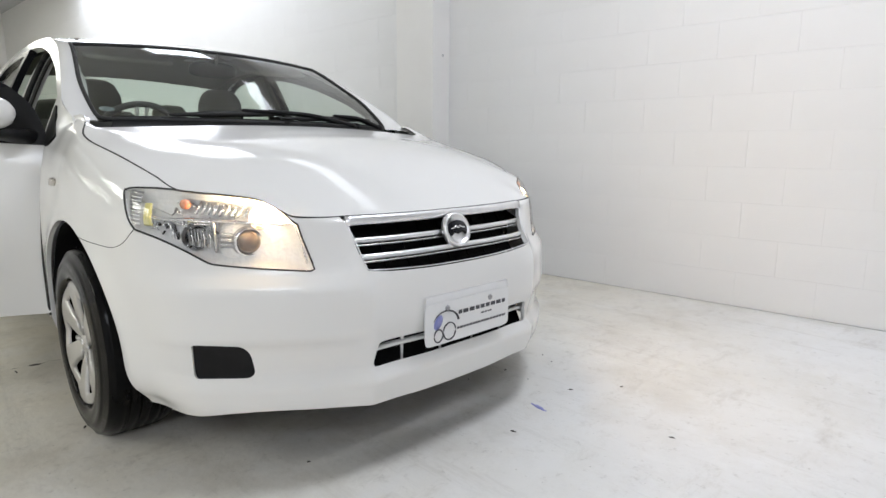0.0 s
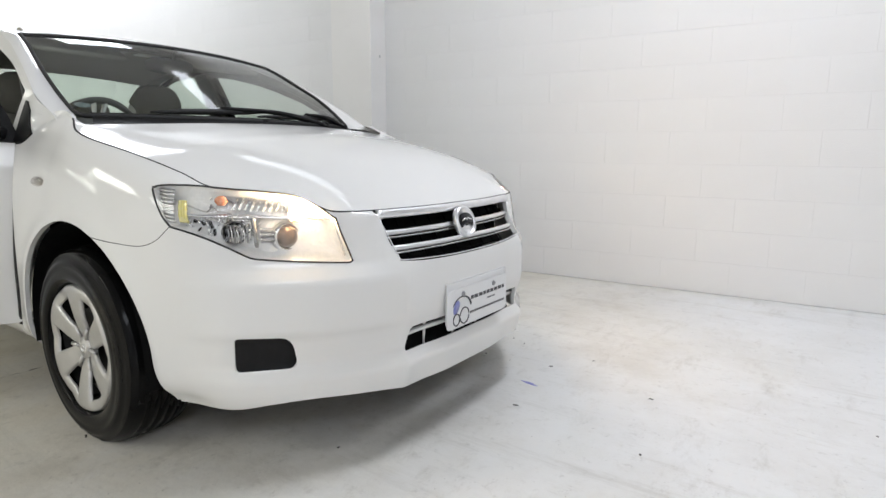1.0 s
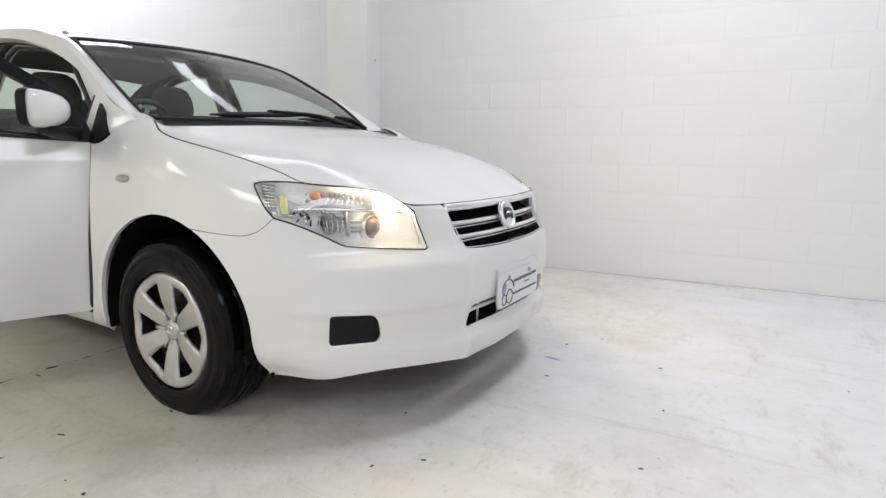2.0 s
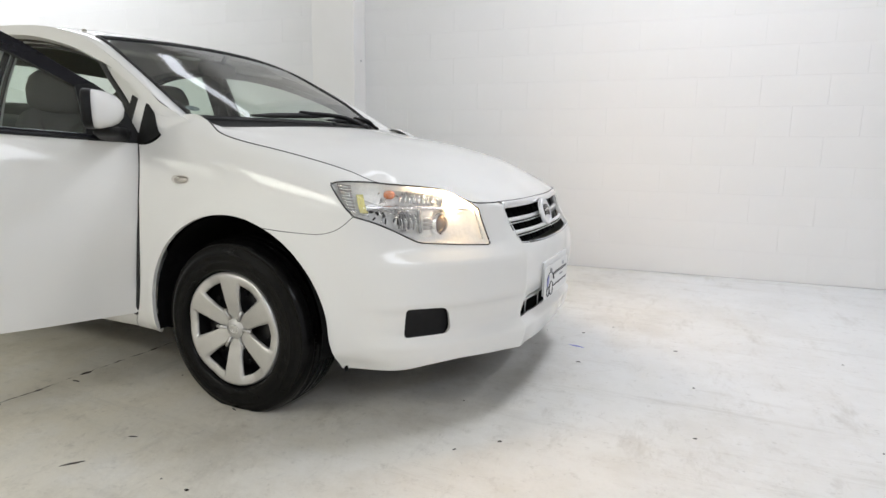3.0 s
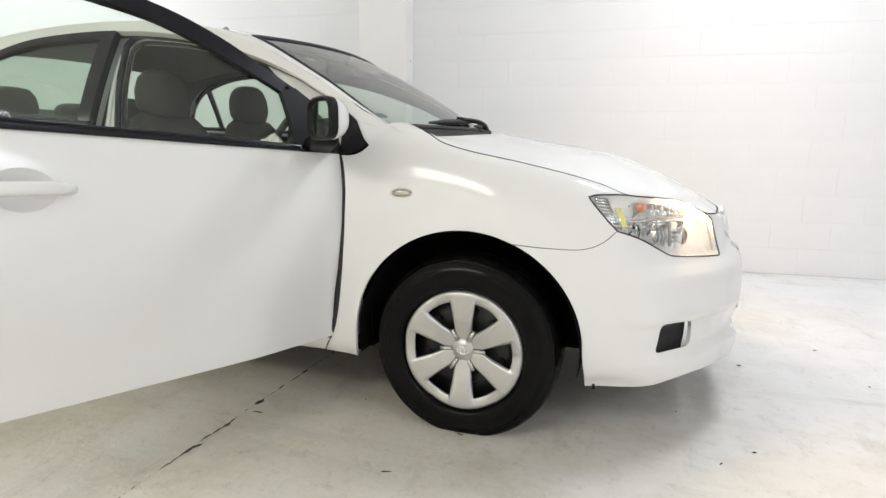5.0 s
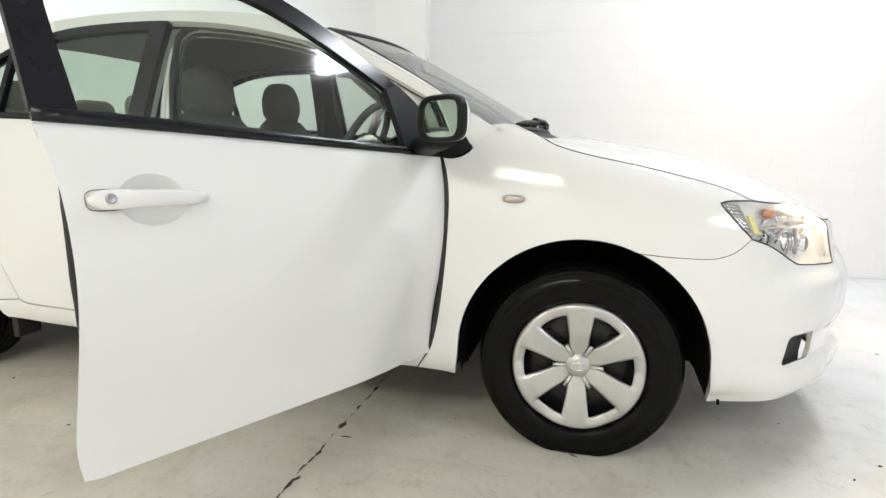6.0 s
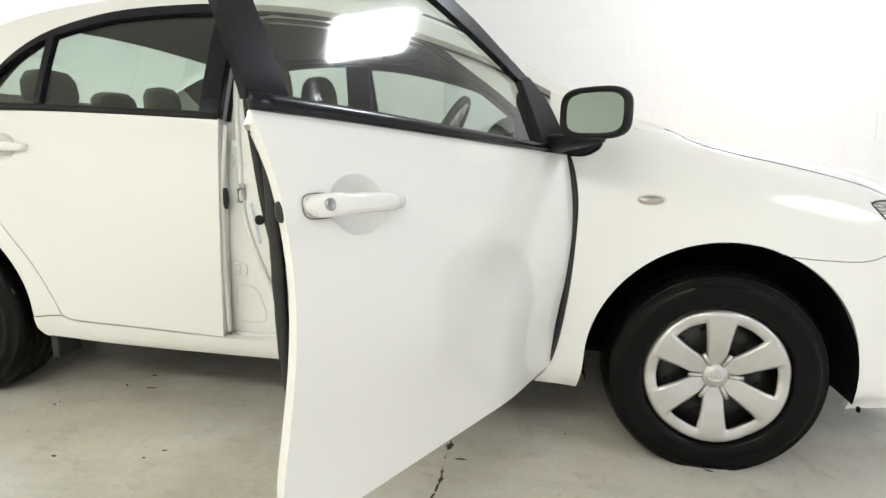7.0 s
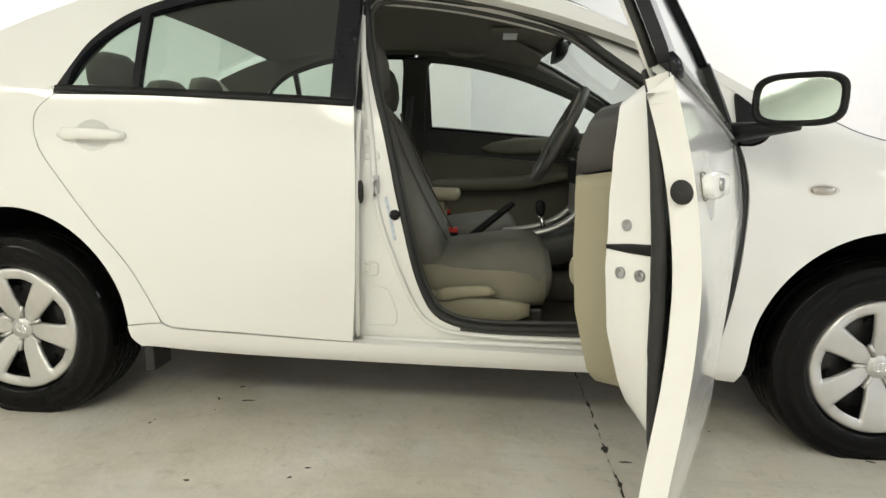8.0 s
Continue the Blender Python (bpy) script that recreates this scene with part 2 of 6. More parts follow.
def box_bm(x0, x1, y0, y1, z0, z1, bevel=0.0, segments=2, bm=None):
    bm = bm or bmesh.new()
    got = bmesh.ops.create_cube(bm, size=1, matrix=Matrix.LocRotScale(((x0 + x1) / 2, (y0 + y1) / 2, (z0 + z1) / 2), None, (x1 - x0, y1 - y0, z1 - z0)))
    if bevel:
        edges = {e for v in got["verts"] for e in v.link_edges}
        bmesh.ops.bevel(bm, geom=list(edges), offset=bevel, segments=segments, affect="EDGES", profile=0.5)
    return bm


def grid_faces(n, m, wrap=False, flip=False):
    f = [(i * m + j, i * m + (j + 1) % m, (i + 1) * m + (j + 1) % m, (i + 1) * m + j) for i in range(n - 1) for j in range(m if wrap else m - 1)]
    return [q[::-1] for q in f] if flip else f


def sheet(name, P, mat, parent=None, label="", flip=False):
    n, m = P.shape[:2]
    return mesh_part(name, P.reshape(-1, 3), grid_faces(n, m, flip=flip), mat, parent, label)


def loft(name, rings, mat, parent=None, label="", caps=True):
    """A closed skin over rings of equal length."""
    R = np.array(rings)
    n, m = R.shape[:2]
    faces = grid_faces(n, m, wrap=True)
    if caps:
        faces += [tuple(range(m))[::-1], tuple(range((n - 1) * m, n * m))]
    return mesh_part(name, R.reshape(-1, 3), faces, mat, parent, label)


def tube(name, pts, r, mat, parent=None, label="", sides=8, closed=False, flat=1.0):
    """A round or flattened bar along a line of points."""
    p = np.array(pts, float)
    d = np.roll(p, -1, 0) - np.roll(p, 1, 0) if closed else np.gradient(p, axis=0)
    d /= np.linalg.norm(d, axis=1, keepdims=True) + 1e-12
    up = np.array([0.0, 0, 1]) if abs(d[:, 2]).mean() < 0.8 else np.array([1.0, 0, 0])
    rr = np.broadcast_to(np.asarray(r, float), (len(p),))
    rings = []
    for q, t, w in zip(p, d, rr):
        a = np.cross(t, up)
        a /= np.linalg.norm(a) + 1e-12
        b = np.cross(a, t)
        ang = np.linspace(0, 2 * math.pi, sides, endpoint=False)
        rings.append(q + w * (np.cos(ang)[:, None] * a * flat + np.sin(ang)[:, None] * b))
    if closed:
        rings.append(rings[0])
    return loft(name, rings, mat, parent, label, caps=not closed)


def lathe(name, profile, centre, mat, parent=None, label="", n=64, axis=(0, -1, 0), smooth=True):
    """A turned form: profile of (radius, way along the axis)."""
    ax = Vector(axis).normalized()
    u = ax.orthogonal().normalized() if abs(ax.z) > 0.9 else Vector((0, 0, 1)).cross(ax).normalized()
    w = ax.cross(u)
    P = np.array([[Vector(centre) + ax * h + (u * math.cos(a) + w * math.sin(a)) * r for a in np.linspace(0, 2 * math.pi, n + 1)] for r, h in profile])
    return sheet(name, P, mat, parent, label, flip=True)


def superloop(c, a, b, ua, ub, n=28, p=3.2):
    """A rounded-rectangle ring about c, half-sizes a and b along ua and ub."""
    t = np.linspace(0, 2 * math.pi, n, endpoint=False)
    cx, sx = np.cos(t), np.sin(t)
    x, y = np.sign(cx) * np.abs(cx) ** (2 / p), np.sign(sx) * np.abs(sx) ** (2 / p)
    return np.array(c) + a * x[:, None] * np.array(ua) + b * y[:, None] * np.array(ub)


# ---- the room ----
SKEW = math.atan(0.083)


def on_wall(u, d, z):
    """A place u along the block wall, d in front of it, z up."""
    return Vector((u * math.cos(SKEW) + d * math.sin(SKEW), 2.175 + u * math.sin(SKEW) - d * math.cos(SKEW), z))


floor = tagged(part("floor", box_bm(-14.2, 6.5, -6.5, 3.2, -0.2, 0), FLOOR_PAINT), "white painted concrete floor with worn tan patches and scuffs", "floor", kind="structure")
ceiling = tagged(part("ceiling", box_bm(-14.2, 6.5, -6.5, 3.2, CEILING, CEILING + 0.15), CEILING_PAINT), "flat pale grey painted ceiling above the studio", "ceiling", kind="structure")
for nm, bx, txt in (("wall_west", (-14.2, -14.0, -6.6, 3.2), "plain white painted rear studio wall"),
                    ("wall_east", (6.0, 6.2, -6.6, 3.2), "plain white painted studio end wall"),
                    ("wall_south", (-14.0, 6.0, -6.6, -6.4), "plain white painted wall behind the camera")):
    tagged(part(nm, box_bm(*bx, 0, CEILING), WALL_PAINT), txt, "wall", kind="structure")
bm = bmesh.new()
for v in box_bm(-14.3, 6.2, -0.2, 0.0042, 0, CEILING, bm=bm).verts:
    v.co = on_wall(v.co.x, v.co.y, v.co.z)
wall_north = tagged(part("wall_north", bm, WALL_PAINT), "white painted concrete block wall with shallow mortar joints", "wall", kind="structure")

# a housing for every lamp, the unseen added fill lamps too
for lx, ly, lw, ld, power, tone in LAMPS:
    fitting = tagged(new("ceiling_light"), "white rectangular panel housing round a ceiling area lamp, most of them added fill", "ceiling light", "ceiling lights")
    bm = bmesh.new()
    for x0, x1, y0, y1 in ((-lw / 2 - 0.05, lw / 2 + 0.05, -ld / 2 - 0.05, -ld / 2), (-lw / 2 - 0.05, lw / 2 + 0.05, ld / 2, ld / 2 + 0.05),
                           (-lw / 2 - 0.05, -lw / 2, -ld / 2, ld / 2), (lw / 2, lw / 2 + 0.05, -ld / 2, ld / 2)):
        box_bm(x0, x1, y0, y1, -0.12, 0, bm=bm)
    part("frame", bm, LAMP_HOUSING, fitting)
    part("backing", box_bm(-lw / 2, lw / 2, -ld / 2, ld / 2, -0.04, 0), LAMP_HOUSING, fitting)
    fitting.location = (lx, ly, CEILING)

# ---- car body surface ----
# s runs round the plan from the nose (0) along a flank, negative on the car's left; v is the height up the flank,
# 0.7 to 1 from the shoulder to the belt or bonnet seam, above 1 the side glass.
def spline(ctrl, n=24):
    """A centripetal curve through control points of any dimension, as a dense array."""
    p = np.array(ctrl, float)
    p = np.vstack([2 * p[0] - p[1], p, 2 * p[-1] - p[-2]])
    out = []
    for i in range(1, len(p) - 2):
        p0, p1, p2, p3 = p[i - 1:i + 3]
        t1 = max(np.linalg.norm(p1 - p0), 1e-6) ** 0.5
        t2 = t1 + max(np.linalg.norm(p2 - p1), 1e-6) ** 0.5
        t3 = t2 + max(np.linalg.norm(p3 - p2), 1e-6) ** 0.5
        for t in np.linspace(t1, t2, n, endpoint=False):
            a1 = (t1 - t) / t1 * p0 + t / t1 * p1
            a2 = (t2 - t) / (t2 - t1) * p1 + (t - t1) / (t2 - t1) * p2
            a3 = (t3 - t) / (t3 - t2) * p2 + (t - t2) / (t3 - t2) * p3
            b1 = (t2 - t) / t2 * a1 + t / t2 * a2
            b2 = (t3 - t) / (t3 - t1) * a2 + (t - t1) / (t3 - t1) * a3
            out.append((t2 - t) / (t2 - t1) * b1 + (t - t1) / (t2 - t1) * b2)
    out.append(p[-2])
    return np.array(out)


PLAN = spline([(0.878, 0.18), (0.882, 0), (0.878, -0.18), (0.85, -0.35), (0.785, -0.5), (0.685, -0.635), (0.56, -0.745), (0.40, -0.808), (0.2, -0.838),
               (0, -0.846), (-0.8, -0.85), (-1.8, -0.85), (-2.4, -0.845), (-2.9, -0.81), (-3.3, -0.68), (-3.48, -0.4), (-3.53, 0)], 40)[40:]
PLAN_S = np.concatenate([[0], np.cumsum(np.hypot(*np.diff(PLAN, axis=0).T))])
PLAN_D = np.gradient(PLAN, PLAN_S, axis=0)
for _ in range(12):
    PLAN_D[1:-1] = (PLAN_D[:-2] + 2 * PLAN_D[1:-1] + PLAN_D[2:]) / 4
PLAN_D[0] = (0, -1)
S_END = PLAN_S[-1]


def s_at(x):
    """The s of a point of the right flank from its x."""
    return float(np.interp(-x, -PLAN[:, 0], PLAN_S))


def curve1(keys):
    """A smooth function through (x, y) keys."""
    c = spline(keys, 30)
    return lambda q: np.interp(q, c[:, 0], c[:, 1])


NOSE = curve1([(0.1, 0.06), (0.18, 0.024), (0.21, 0.013), (0.25, 0.002), (0.283, 0.0), (0.305, 0.022), (0.37, 0.012), (0.41, 0.002), (0.47, 0.0), (0.57, 0.006), (0.6, 0.022), (0.64, 0.05), (0.7, 0.08)])
CORNER = curve1([(0.1, 0.06), (0.18, 0.028), (0.21, 0.012), (0.25, 0.004), (0.283, 0.004), (0.303, 0.020), (0.33, 0.019), (0.38, 0.011), (0.402, 0.0), (0.47, 0.0),
                 (0.53, 0.002), (0.546, 0.007), (0.556, 0.014), (0.58, 0.028), (0.6, 0.034), (0.7, 0.05)])
FLANK = curve1([(0.1, 0.11), (0.17, 0.065), (0.2, 0.05), (0.235, 0.024), (0.275, 0.012), (0.4, 0.005), (0.55, 0.0), (0.7, 0.004)])
TOP_Z = curve1([(0, 0.711), (0.37, 0.713), (0.48, 0.716), (0.545, 0.721), (0.572, 0.732), (0.6, 0.746), (0.64, 0.760), (0.73, 0.773), (0.82, 0.780), (0.915, 0.788), (1.01, 0.82), (1.22, 0.870), (1.45, 0.917), (1.53, 0.941),
                (1.6, 0.976), (1.75, 1.0), (6, 1.0)])
TOP_I = curve1([(0, 0.092), (0.37, 0.082), (0.46, 0.062), (0.53, 0.058), (0.58, 0.085), (0.65, 0.105), (0.73, 0.098), (0.82, 0.088), (0.92, 0.094), (1.02, 0.10), (1.22, 0.10), (1.45, 0.085), (1.53, 0.092), (1.6, 0.118), (1.75, 0.125), (6, 0.125)])
BELT_Z = curve1([(-4, 1.03), (-2.5, 1.03), (-1.5, 0.995), (-0.45, 0.93), (0.2, 0.9)])


def ramp(a, b, q):
    q = np.clip((q - a) / (b - a), 0, 1)
    return q * q * (3 - 2 * q)


def surface(s, v):
    """Points of the car's outer skin, from arrays of s and v."""
    s, v = np.asarray(s, float), np.asarray(v, float)
    a, side = np.abs(s), np.where(s < 0, -1.0, 1.0)
    bx, by = np.interp(a, PLAN_S, PLAN[:, 0]), np.interp(a, PLAN_S, PLAN[:, 1])
    dx, dy = np.interp(a, PLAN_S, PLAN_D[:, 0]), np.interp(a, PLAN_S, PLAN_D[:, 1])
    norm = np.hypot(dx, dy)
    nx, ny = -dy / norm, dx / norm
    low = np.minimum(v, 0.7)
    w1, w2 = ramp(0.325, 0.42, a), ramp(0.78, 1.0, a)
    inset = NOSE(low) * (1 - w1) + (CORNER(low) * (1 - w2) + FLANK(low) * w2) * w1
    for wx in (0.0, -2.6):
        r = np.hypot(bx - wx, low - 0.3)
        inset = inset - 0.012 * np.exp(-((r - 0.37) / 0.05) ** 2) * w2 * (v < 0.85)
    # the crease between the nose and the corner of the bumper
    inset = inset - 0.0165 * np.maximum(0, 1 - np.abs(a - 0.34) / 0.12) ** 2 * ramp(0.62, 0.5, v)
    # the corner stands a little fuller round the fog lamp blank's outer end
    inset = inset - 0.010 * np.exp(-((a - 0.83) / 0.06) ** 2 - ((v - 0.35) / 0.07) ** 2)
    z = low
    q = np.clip((v - 0.7) / 0.3, 0, 1)
    door = ramp(-0.22, -0.42, bx)
    zt, it = TOP_Z(a), TOP_I(a) - inset * (v > 0.7)
    zf = 2 * q * (1 - q) * (zt - 0.7) * 0.85 + q * q * (zt - 0.7)
    jf = 2 * q * (1 - q) * it * 0.3 + q * q * it
    zb = BELT_Z(bx)
    zd = q * (zb - 0.7)
    jd = 0.018 * q + 0.03 * q * q
    z = z + zf * (1 - door) + zd * door
    inset = inset + jf * (1 - door) + jd * door
    g = np.maximum(v - 1, 0)
    z, inset = z + g, inset + 0.36 * g + 0.25 * g * g
    return np.stack([bx - nx * inset, side * (by - ny * inset), z], -1)


# The upper body: the edge between windscreen or roof and the body side.
RAIL_Z = curve1([(-3.2, 1.02), (-3.05, 1.06), (-2.75, 1.185), (-2.35, 1.338), (-1.95, 1.402), (-1.5, 1.412), (-1.15, 1.378), (-0.9, 1.306), (-0.728, 1.230), (-0.528, 1.128), (-0.312, 1.003), (-0.2, 0.95)])


def v_for(x, z):
    """The v of the right flank at which it stands at height z."""
    s = s_at(x)
    v = np.linspace(0.7, 1.6, 400)
    return float(np.interp(z, surface(np.full(400, s), v)[:, 2], v))


def rail(x):
    return surface(s_at(x), v_for(x, float(RAIL_Z(x))))


UPPER_X = np.concatenate([np.linspace(-0.24, -0.9, 24), np.linspace(-0.95, -2.3, 24), np.linspace(-2.34, -3.1, 16)])
UPPER_R = np.array([rail(x) for x in UPPER_X])
for _ in range(3):
    UPPER_R[1:-1] = (UPPER_R[:-2] + 2 * UPPER_R[1:-1] + UPPER_R[2:]) / 4
SIDE_R = UPPER_R.copy()
# the windscreen's own edge stands inboard of that rail, with the pillar's painted face between them
GLASS_EDGE = spline([(-0.24, -0.330, -0.655, 0.985), (-0.35, -0.420, -0.661, 1.050), (-0.50, -0.545, -0.656, 1.135), (-0.65, -0.682, -0.632, 1.212), (-0.80, -0.825, -0.606, 1.288),
                     (-0.90, -0.917, -0.594, 1.328), (-1.0, -1.005, -0.594, 1.354)], 20)
for i, x in enumerate(UPPER_X):
    w = float(np.clip((x + 1.15) / 0.2, 0, 1))
    own = np.array([np.interp(-x, -GLASS_EDGE[:, 0], GLASS_EDGE[:, j]) for j in (1, 2, 3)])
    UPPER_R[i] = own * w + SIDE_R[i] * (1 - w)


def upper(x, k, lift=0.0):
    """The windscreen, roof and rear window: x of the rail, k from -1 on the right to 1 on the left."""
    r = np.stack([np.interp(-x, -UPPER_X, UPPER_R[:, i]) for i in range(3)], -1)
    bow = np.interp(-x, [0.24, 0.5, 0.9, 1.5, 2.2, 3.1], [0.155, 0.10, 0.085, 0.0, -0.05, -0.15])
    crown = np.interp(-x, [0.24, 0.5, 0.9, 1.5, 2.3, 2.7, 3.1], [0.002, 0.010, 0.020, 0.045, 0.04, 0.04, 0.03])
    e = 1 - k * k
    return np.stack([r[..., 0] + bow * e, k * -r[..., 1], r[..., 2] + crown * e + lift], -1)


def bonnet(x, y):
    """Height of the bonnet's skin."""
    zc = np.interp(x, BON[:, 0], BON[:, 1])
    k = np.interp(x, [-0.2, 0.47, 0.8], [0.075, 0.19, 0.28])
    return zc - k * np.abs(y) ** 2.1


BON = spline([(-0.35, 1.03), (-0.2, 1.008), (0.0, 0.974), (0.14, 0.949), (0.29, 0.921), (0.51, 0.857), (0.67, 0.784), (0.76, 0.732), (0.82, 0.69)], 20)
# ---- car parts ----
from mathutils.geometry import delaunay_2d_cdt


def resample(line, step):
    p = np.array(line, float)
    d = np.concatenate([[0], np.cumsum(np.hypot(*np.diff(p, axis=0).T))])
    n = max(int(round(d[-1] / step)), 1)
    q = np.linspace(0, d[-1], n + 1)
    return np.stack([np.interp(q, d, p[:, 0]), np.interp(q, d, p[:, 1])], -1)


def path(*segments, step=0.018):
    """A closed outline from smooth segments that meet in corners."""
    out = []
    for seg in segments:
        line = spline(seg, 10) if len(seg) > 2 else np.array(seg, float)
        out.append(resample(line, step)[:-1])
    last, first = segments[-1][-1], segments[0][0]
    if math.hypot(last[0] - first[0], last[1] - first[1]) > 1e-6:
        out.append(resample([last, first], step)[:-1])
    return np.vstack(out)


def rounded(corners, r=0.015, step=0.008):
    """A closed polygon with rounded corners."""
    c = np.array(corners, float)
    out = []
    for i in range(len(c)):
        p, a, b = c[i], c[i - 1], c[(i + 1) % len(c)]
        da, db = (a - p) / np.linalg.norm(a - p), (b - p) / np.linalg.norm(b - p)
        q0, q1 = p + da * min(r, np.linalg.norm(a - p) / 2.1), p + db * min(r, np.linalg.norm(b - p) / 2.1)
        out += [(1 - t) ** 2 * q0 + 2 * t * (1 - t) * p + t * t * q1 for t in np.linspace(0, 1, 5)]
    out.append(out[0])
    return resample(out, step)[:-1]


def inside(poly, pts):
    x, y = pts[:, 0], pts[:, 1]
    a, b = poly, np.roll(poly, -1, 0)
    hit = np.zeros(len(pts), bool)
    for (x0, y0), (x1, y1) in zip(a, b):
        if y0 != y1:
            hit ^= ((y0 > y) != (y1 > y)) & (x < (x1 - x0) * (y - y0) / (y1 - y0) + x0)
    return hit


def triangulate(outline, holes, step):
    loops = [np.array(outline)] + [np.array(h) for h in holes]
    edge = np.vstack(loops)
    lo, hi = loops[0].min(0), loops[0].max(0)
    gx, gy = np.meshgrid(np.arange(lo[0] + step / 2, hi[0], step), np.arange(lo[1] + step / 2, hi[1], step))
    g = np.stack([gx.ravel(), gy.ravel()], -1)
    ok = inside(loops[0], g)
    for h in loops[1:]:
        ok &= ~inside(h, g)
    g = g[ok]
    if len(g):
        near = np.min(np.hypot(g[:, None, 0] - edge[None, :, 0], g[:, None, 1] - edge[None, :, 1]), 1)
        g = g[near > step * 0.45]
    pts = np.vstack([edge, g])
    edges, k = [], 0
    for lp in loops:
        edges += [(k + i, k + (i + 1) % len(lp)) for i in range(len(lp))]
        k += len(lp)
    vs, _, fs, *_ = delaunay_2d_cdt([Vector(p) for p in pts], edges, [], 0, 1e-6)
    vs = np.array([tuple(v) for v in vs])
    fs = np.array([tuple(f) for f in fs])
    mid = vs[fs].mean(1)
    ok = inside(loops[0], mid)
    for h in loops[1:]:
        ok &= ~inside(h, mid)
    return vs, fs[ok], loops


def surface_normal(s, v):
    h = 1.5e-3
    n = np.cross(surface(s + h, v) - surface(s - h, v), surface(s, v + h) - surface(s, v - h))
    n /= np.linalg.norm(n, axis=-1, keepdims=True) + 1e-12
    p = surface(s, v)
    out = p - np.stack([np.clip(p[..., 0], -2.8, 0.2), 0 * p[..., 0], np.full(p.shape[:-1], 0.55)], -1)
    return n * np.where((n * out).sum(-1, keepdims=True) < 0, -1, 1)


def skin(name, outline, mat, parent=None, label="", holes=(), off=0.0, step=0.035, depth=0.014, taper=0.0):
    """A panel of the body skin inside an outline of (s, v), with edges folded in by depth and drawn in by taper."""
    vs, fs, loops = triangulate(outline, holes, step)
    P, N = surface(vs[:, 0], vs[:, 1]), surface_normal(vs[:, 0], vs[:, 1])
    P = P + N * (off(np.abs(vs[:, :1])) if callable(off) else off)
    face = np.cross(P[fs[:, 1]] - P[fs[:, 0]], P[fs[:, 2]] - P[fs[:, 0]])
    flip = (face * N[fs[:, 0]]).sum(-1) < 0
    fs[flip] = fs[flip][:, ::-1]
    V, F, NN = list(P), [tuple(f) for f in fs], list(N)
    if depth:
        for lp in loops:
            n0 = surface_normal(lp[:, 0], lp[:, 1])
            a = surface(lp[:, 0], lp[:, 1]) + n0 * off
            t = np.roll(a, -1, 0) - np.roll(a, 1, 0)
            side = np.cross(t, n0)
            side /= np.linalg.norm(side, axis=-1, keepdims=True) + 1e-12
            e2 = np.roll(lp, -1, 0) - np.roll(lp, 1, 0)
            area = (lp[:, 0] * np.roll(lp[:, 1], -1) - np.roll(lp[:, 0], -1) * lp[:, 1]).sum()
            out2 = np.stack([e2[:, 1], -e2[:, 0]], -1) * (1 if area > 0 else -1) * (1 if lp is loops[0] else -1)
            out2 *= 0.004 / (np.linalg.norm(out2, axis=-1, keepdims=True) + 1e-12)
            away = surface(lp[:, 0] + out2[:, 0], lp[:, 1] + out2[:, 1]) - surface(lp[:, 0], lp[:, 1])
            side *= np.where((side * away).sum(-1, keepdims=True) < 0, -1, 1)
            k, m = len(V), len(lp)
            b = a - n0 * depth - side * taper
            V += list(a) + list(b)
            NN += list(side) * 2
            for i in range(m):
                j = (i + 1) % m
                q = (k + i, k + j, k + m + j, k + m + i)
                F.append(q if np.cross(a[j] - a[i], b[i] - a[i]) @ side[i] > 0 else q[::-1])
    V, NN = np.array(V), np.array(NN)
    return mesh_part(name, V, F, mat, parent, label, normals=NN)


def mirrored(outline):
    return np.array(outline) * (-1, 1)


def on_skin(s, v, off=0.0):
    s, v = np.asarray(s, float), np.asarray(v, float)
    return surface(s, v) + surface_normal(s, v) * off


def strip_on(name, line, width, off, thick, mat, parent, label=""):
    """A raised band along a line of (s, v), width across it in v."""
    p = np.array(line)
    rings = []
    for s, v in p:
        lo, hi = v - width / 2, v + width / 2
        rings.append([on_skin(s, lo, off - thick), on_skin(s, lo, off + thick * 0.3), on_skin(s, lo + width * 0.25, off + thick), on_skin(s, hi - width * 0.25, off + thick),
                      on_skin(s, hi, off + thick * 0.3), on_skin(s, hi, off - thick)])
    R = np.array(rings)
    return loft(name, R, mat, parent, label)


# ---- outlines of the panels ----
SX = s_at


def arch(cx, a0, a1, r=0.372, zc=0.30):
    """Part of a wheel arch's edge, as (s, v)."""
    return [(SX(cx + r * math.cos(radians(a))), zc + r * math.sin(radians(a))) for a in np.linspace(a0, a1, 12)]


SEAM_V = 0.638
A_SEAM = math.degrees(math.asin((SEAM_V - 0.30) / 0.372))
HL_REAR = [(0.969, 0.686), (0.990, 0.712), (1.016, 0.758), (1.040, 0.805), (1.051, 0.830), (1.0525, 0.842)]
HL_LOW = [(0.969, 0.686), (0.91, 0.668), (0.84, 0.639), (0.775, 0.609), (0.757, 0.602), (0.735, 0.599), (0.60, 0.588), (0.494, 0.5805)]
HL_FRONT = [(0.4845, 0.585), (0.488, 0.597), (0.504, 0.64), (0.522, 0.69), (0.538, 0.78), (0.552, 0.90), (0.566, 0.975)]


def v_height(s, z):
    """The v at which the shoulder stands at height z."""
    v = np.linspace(0.7, 1.0, 200)
    return float(np.interp(z, surface(np.full(200, s), v)[:, 2], v))


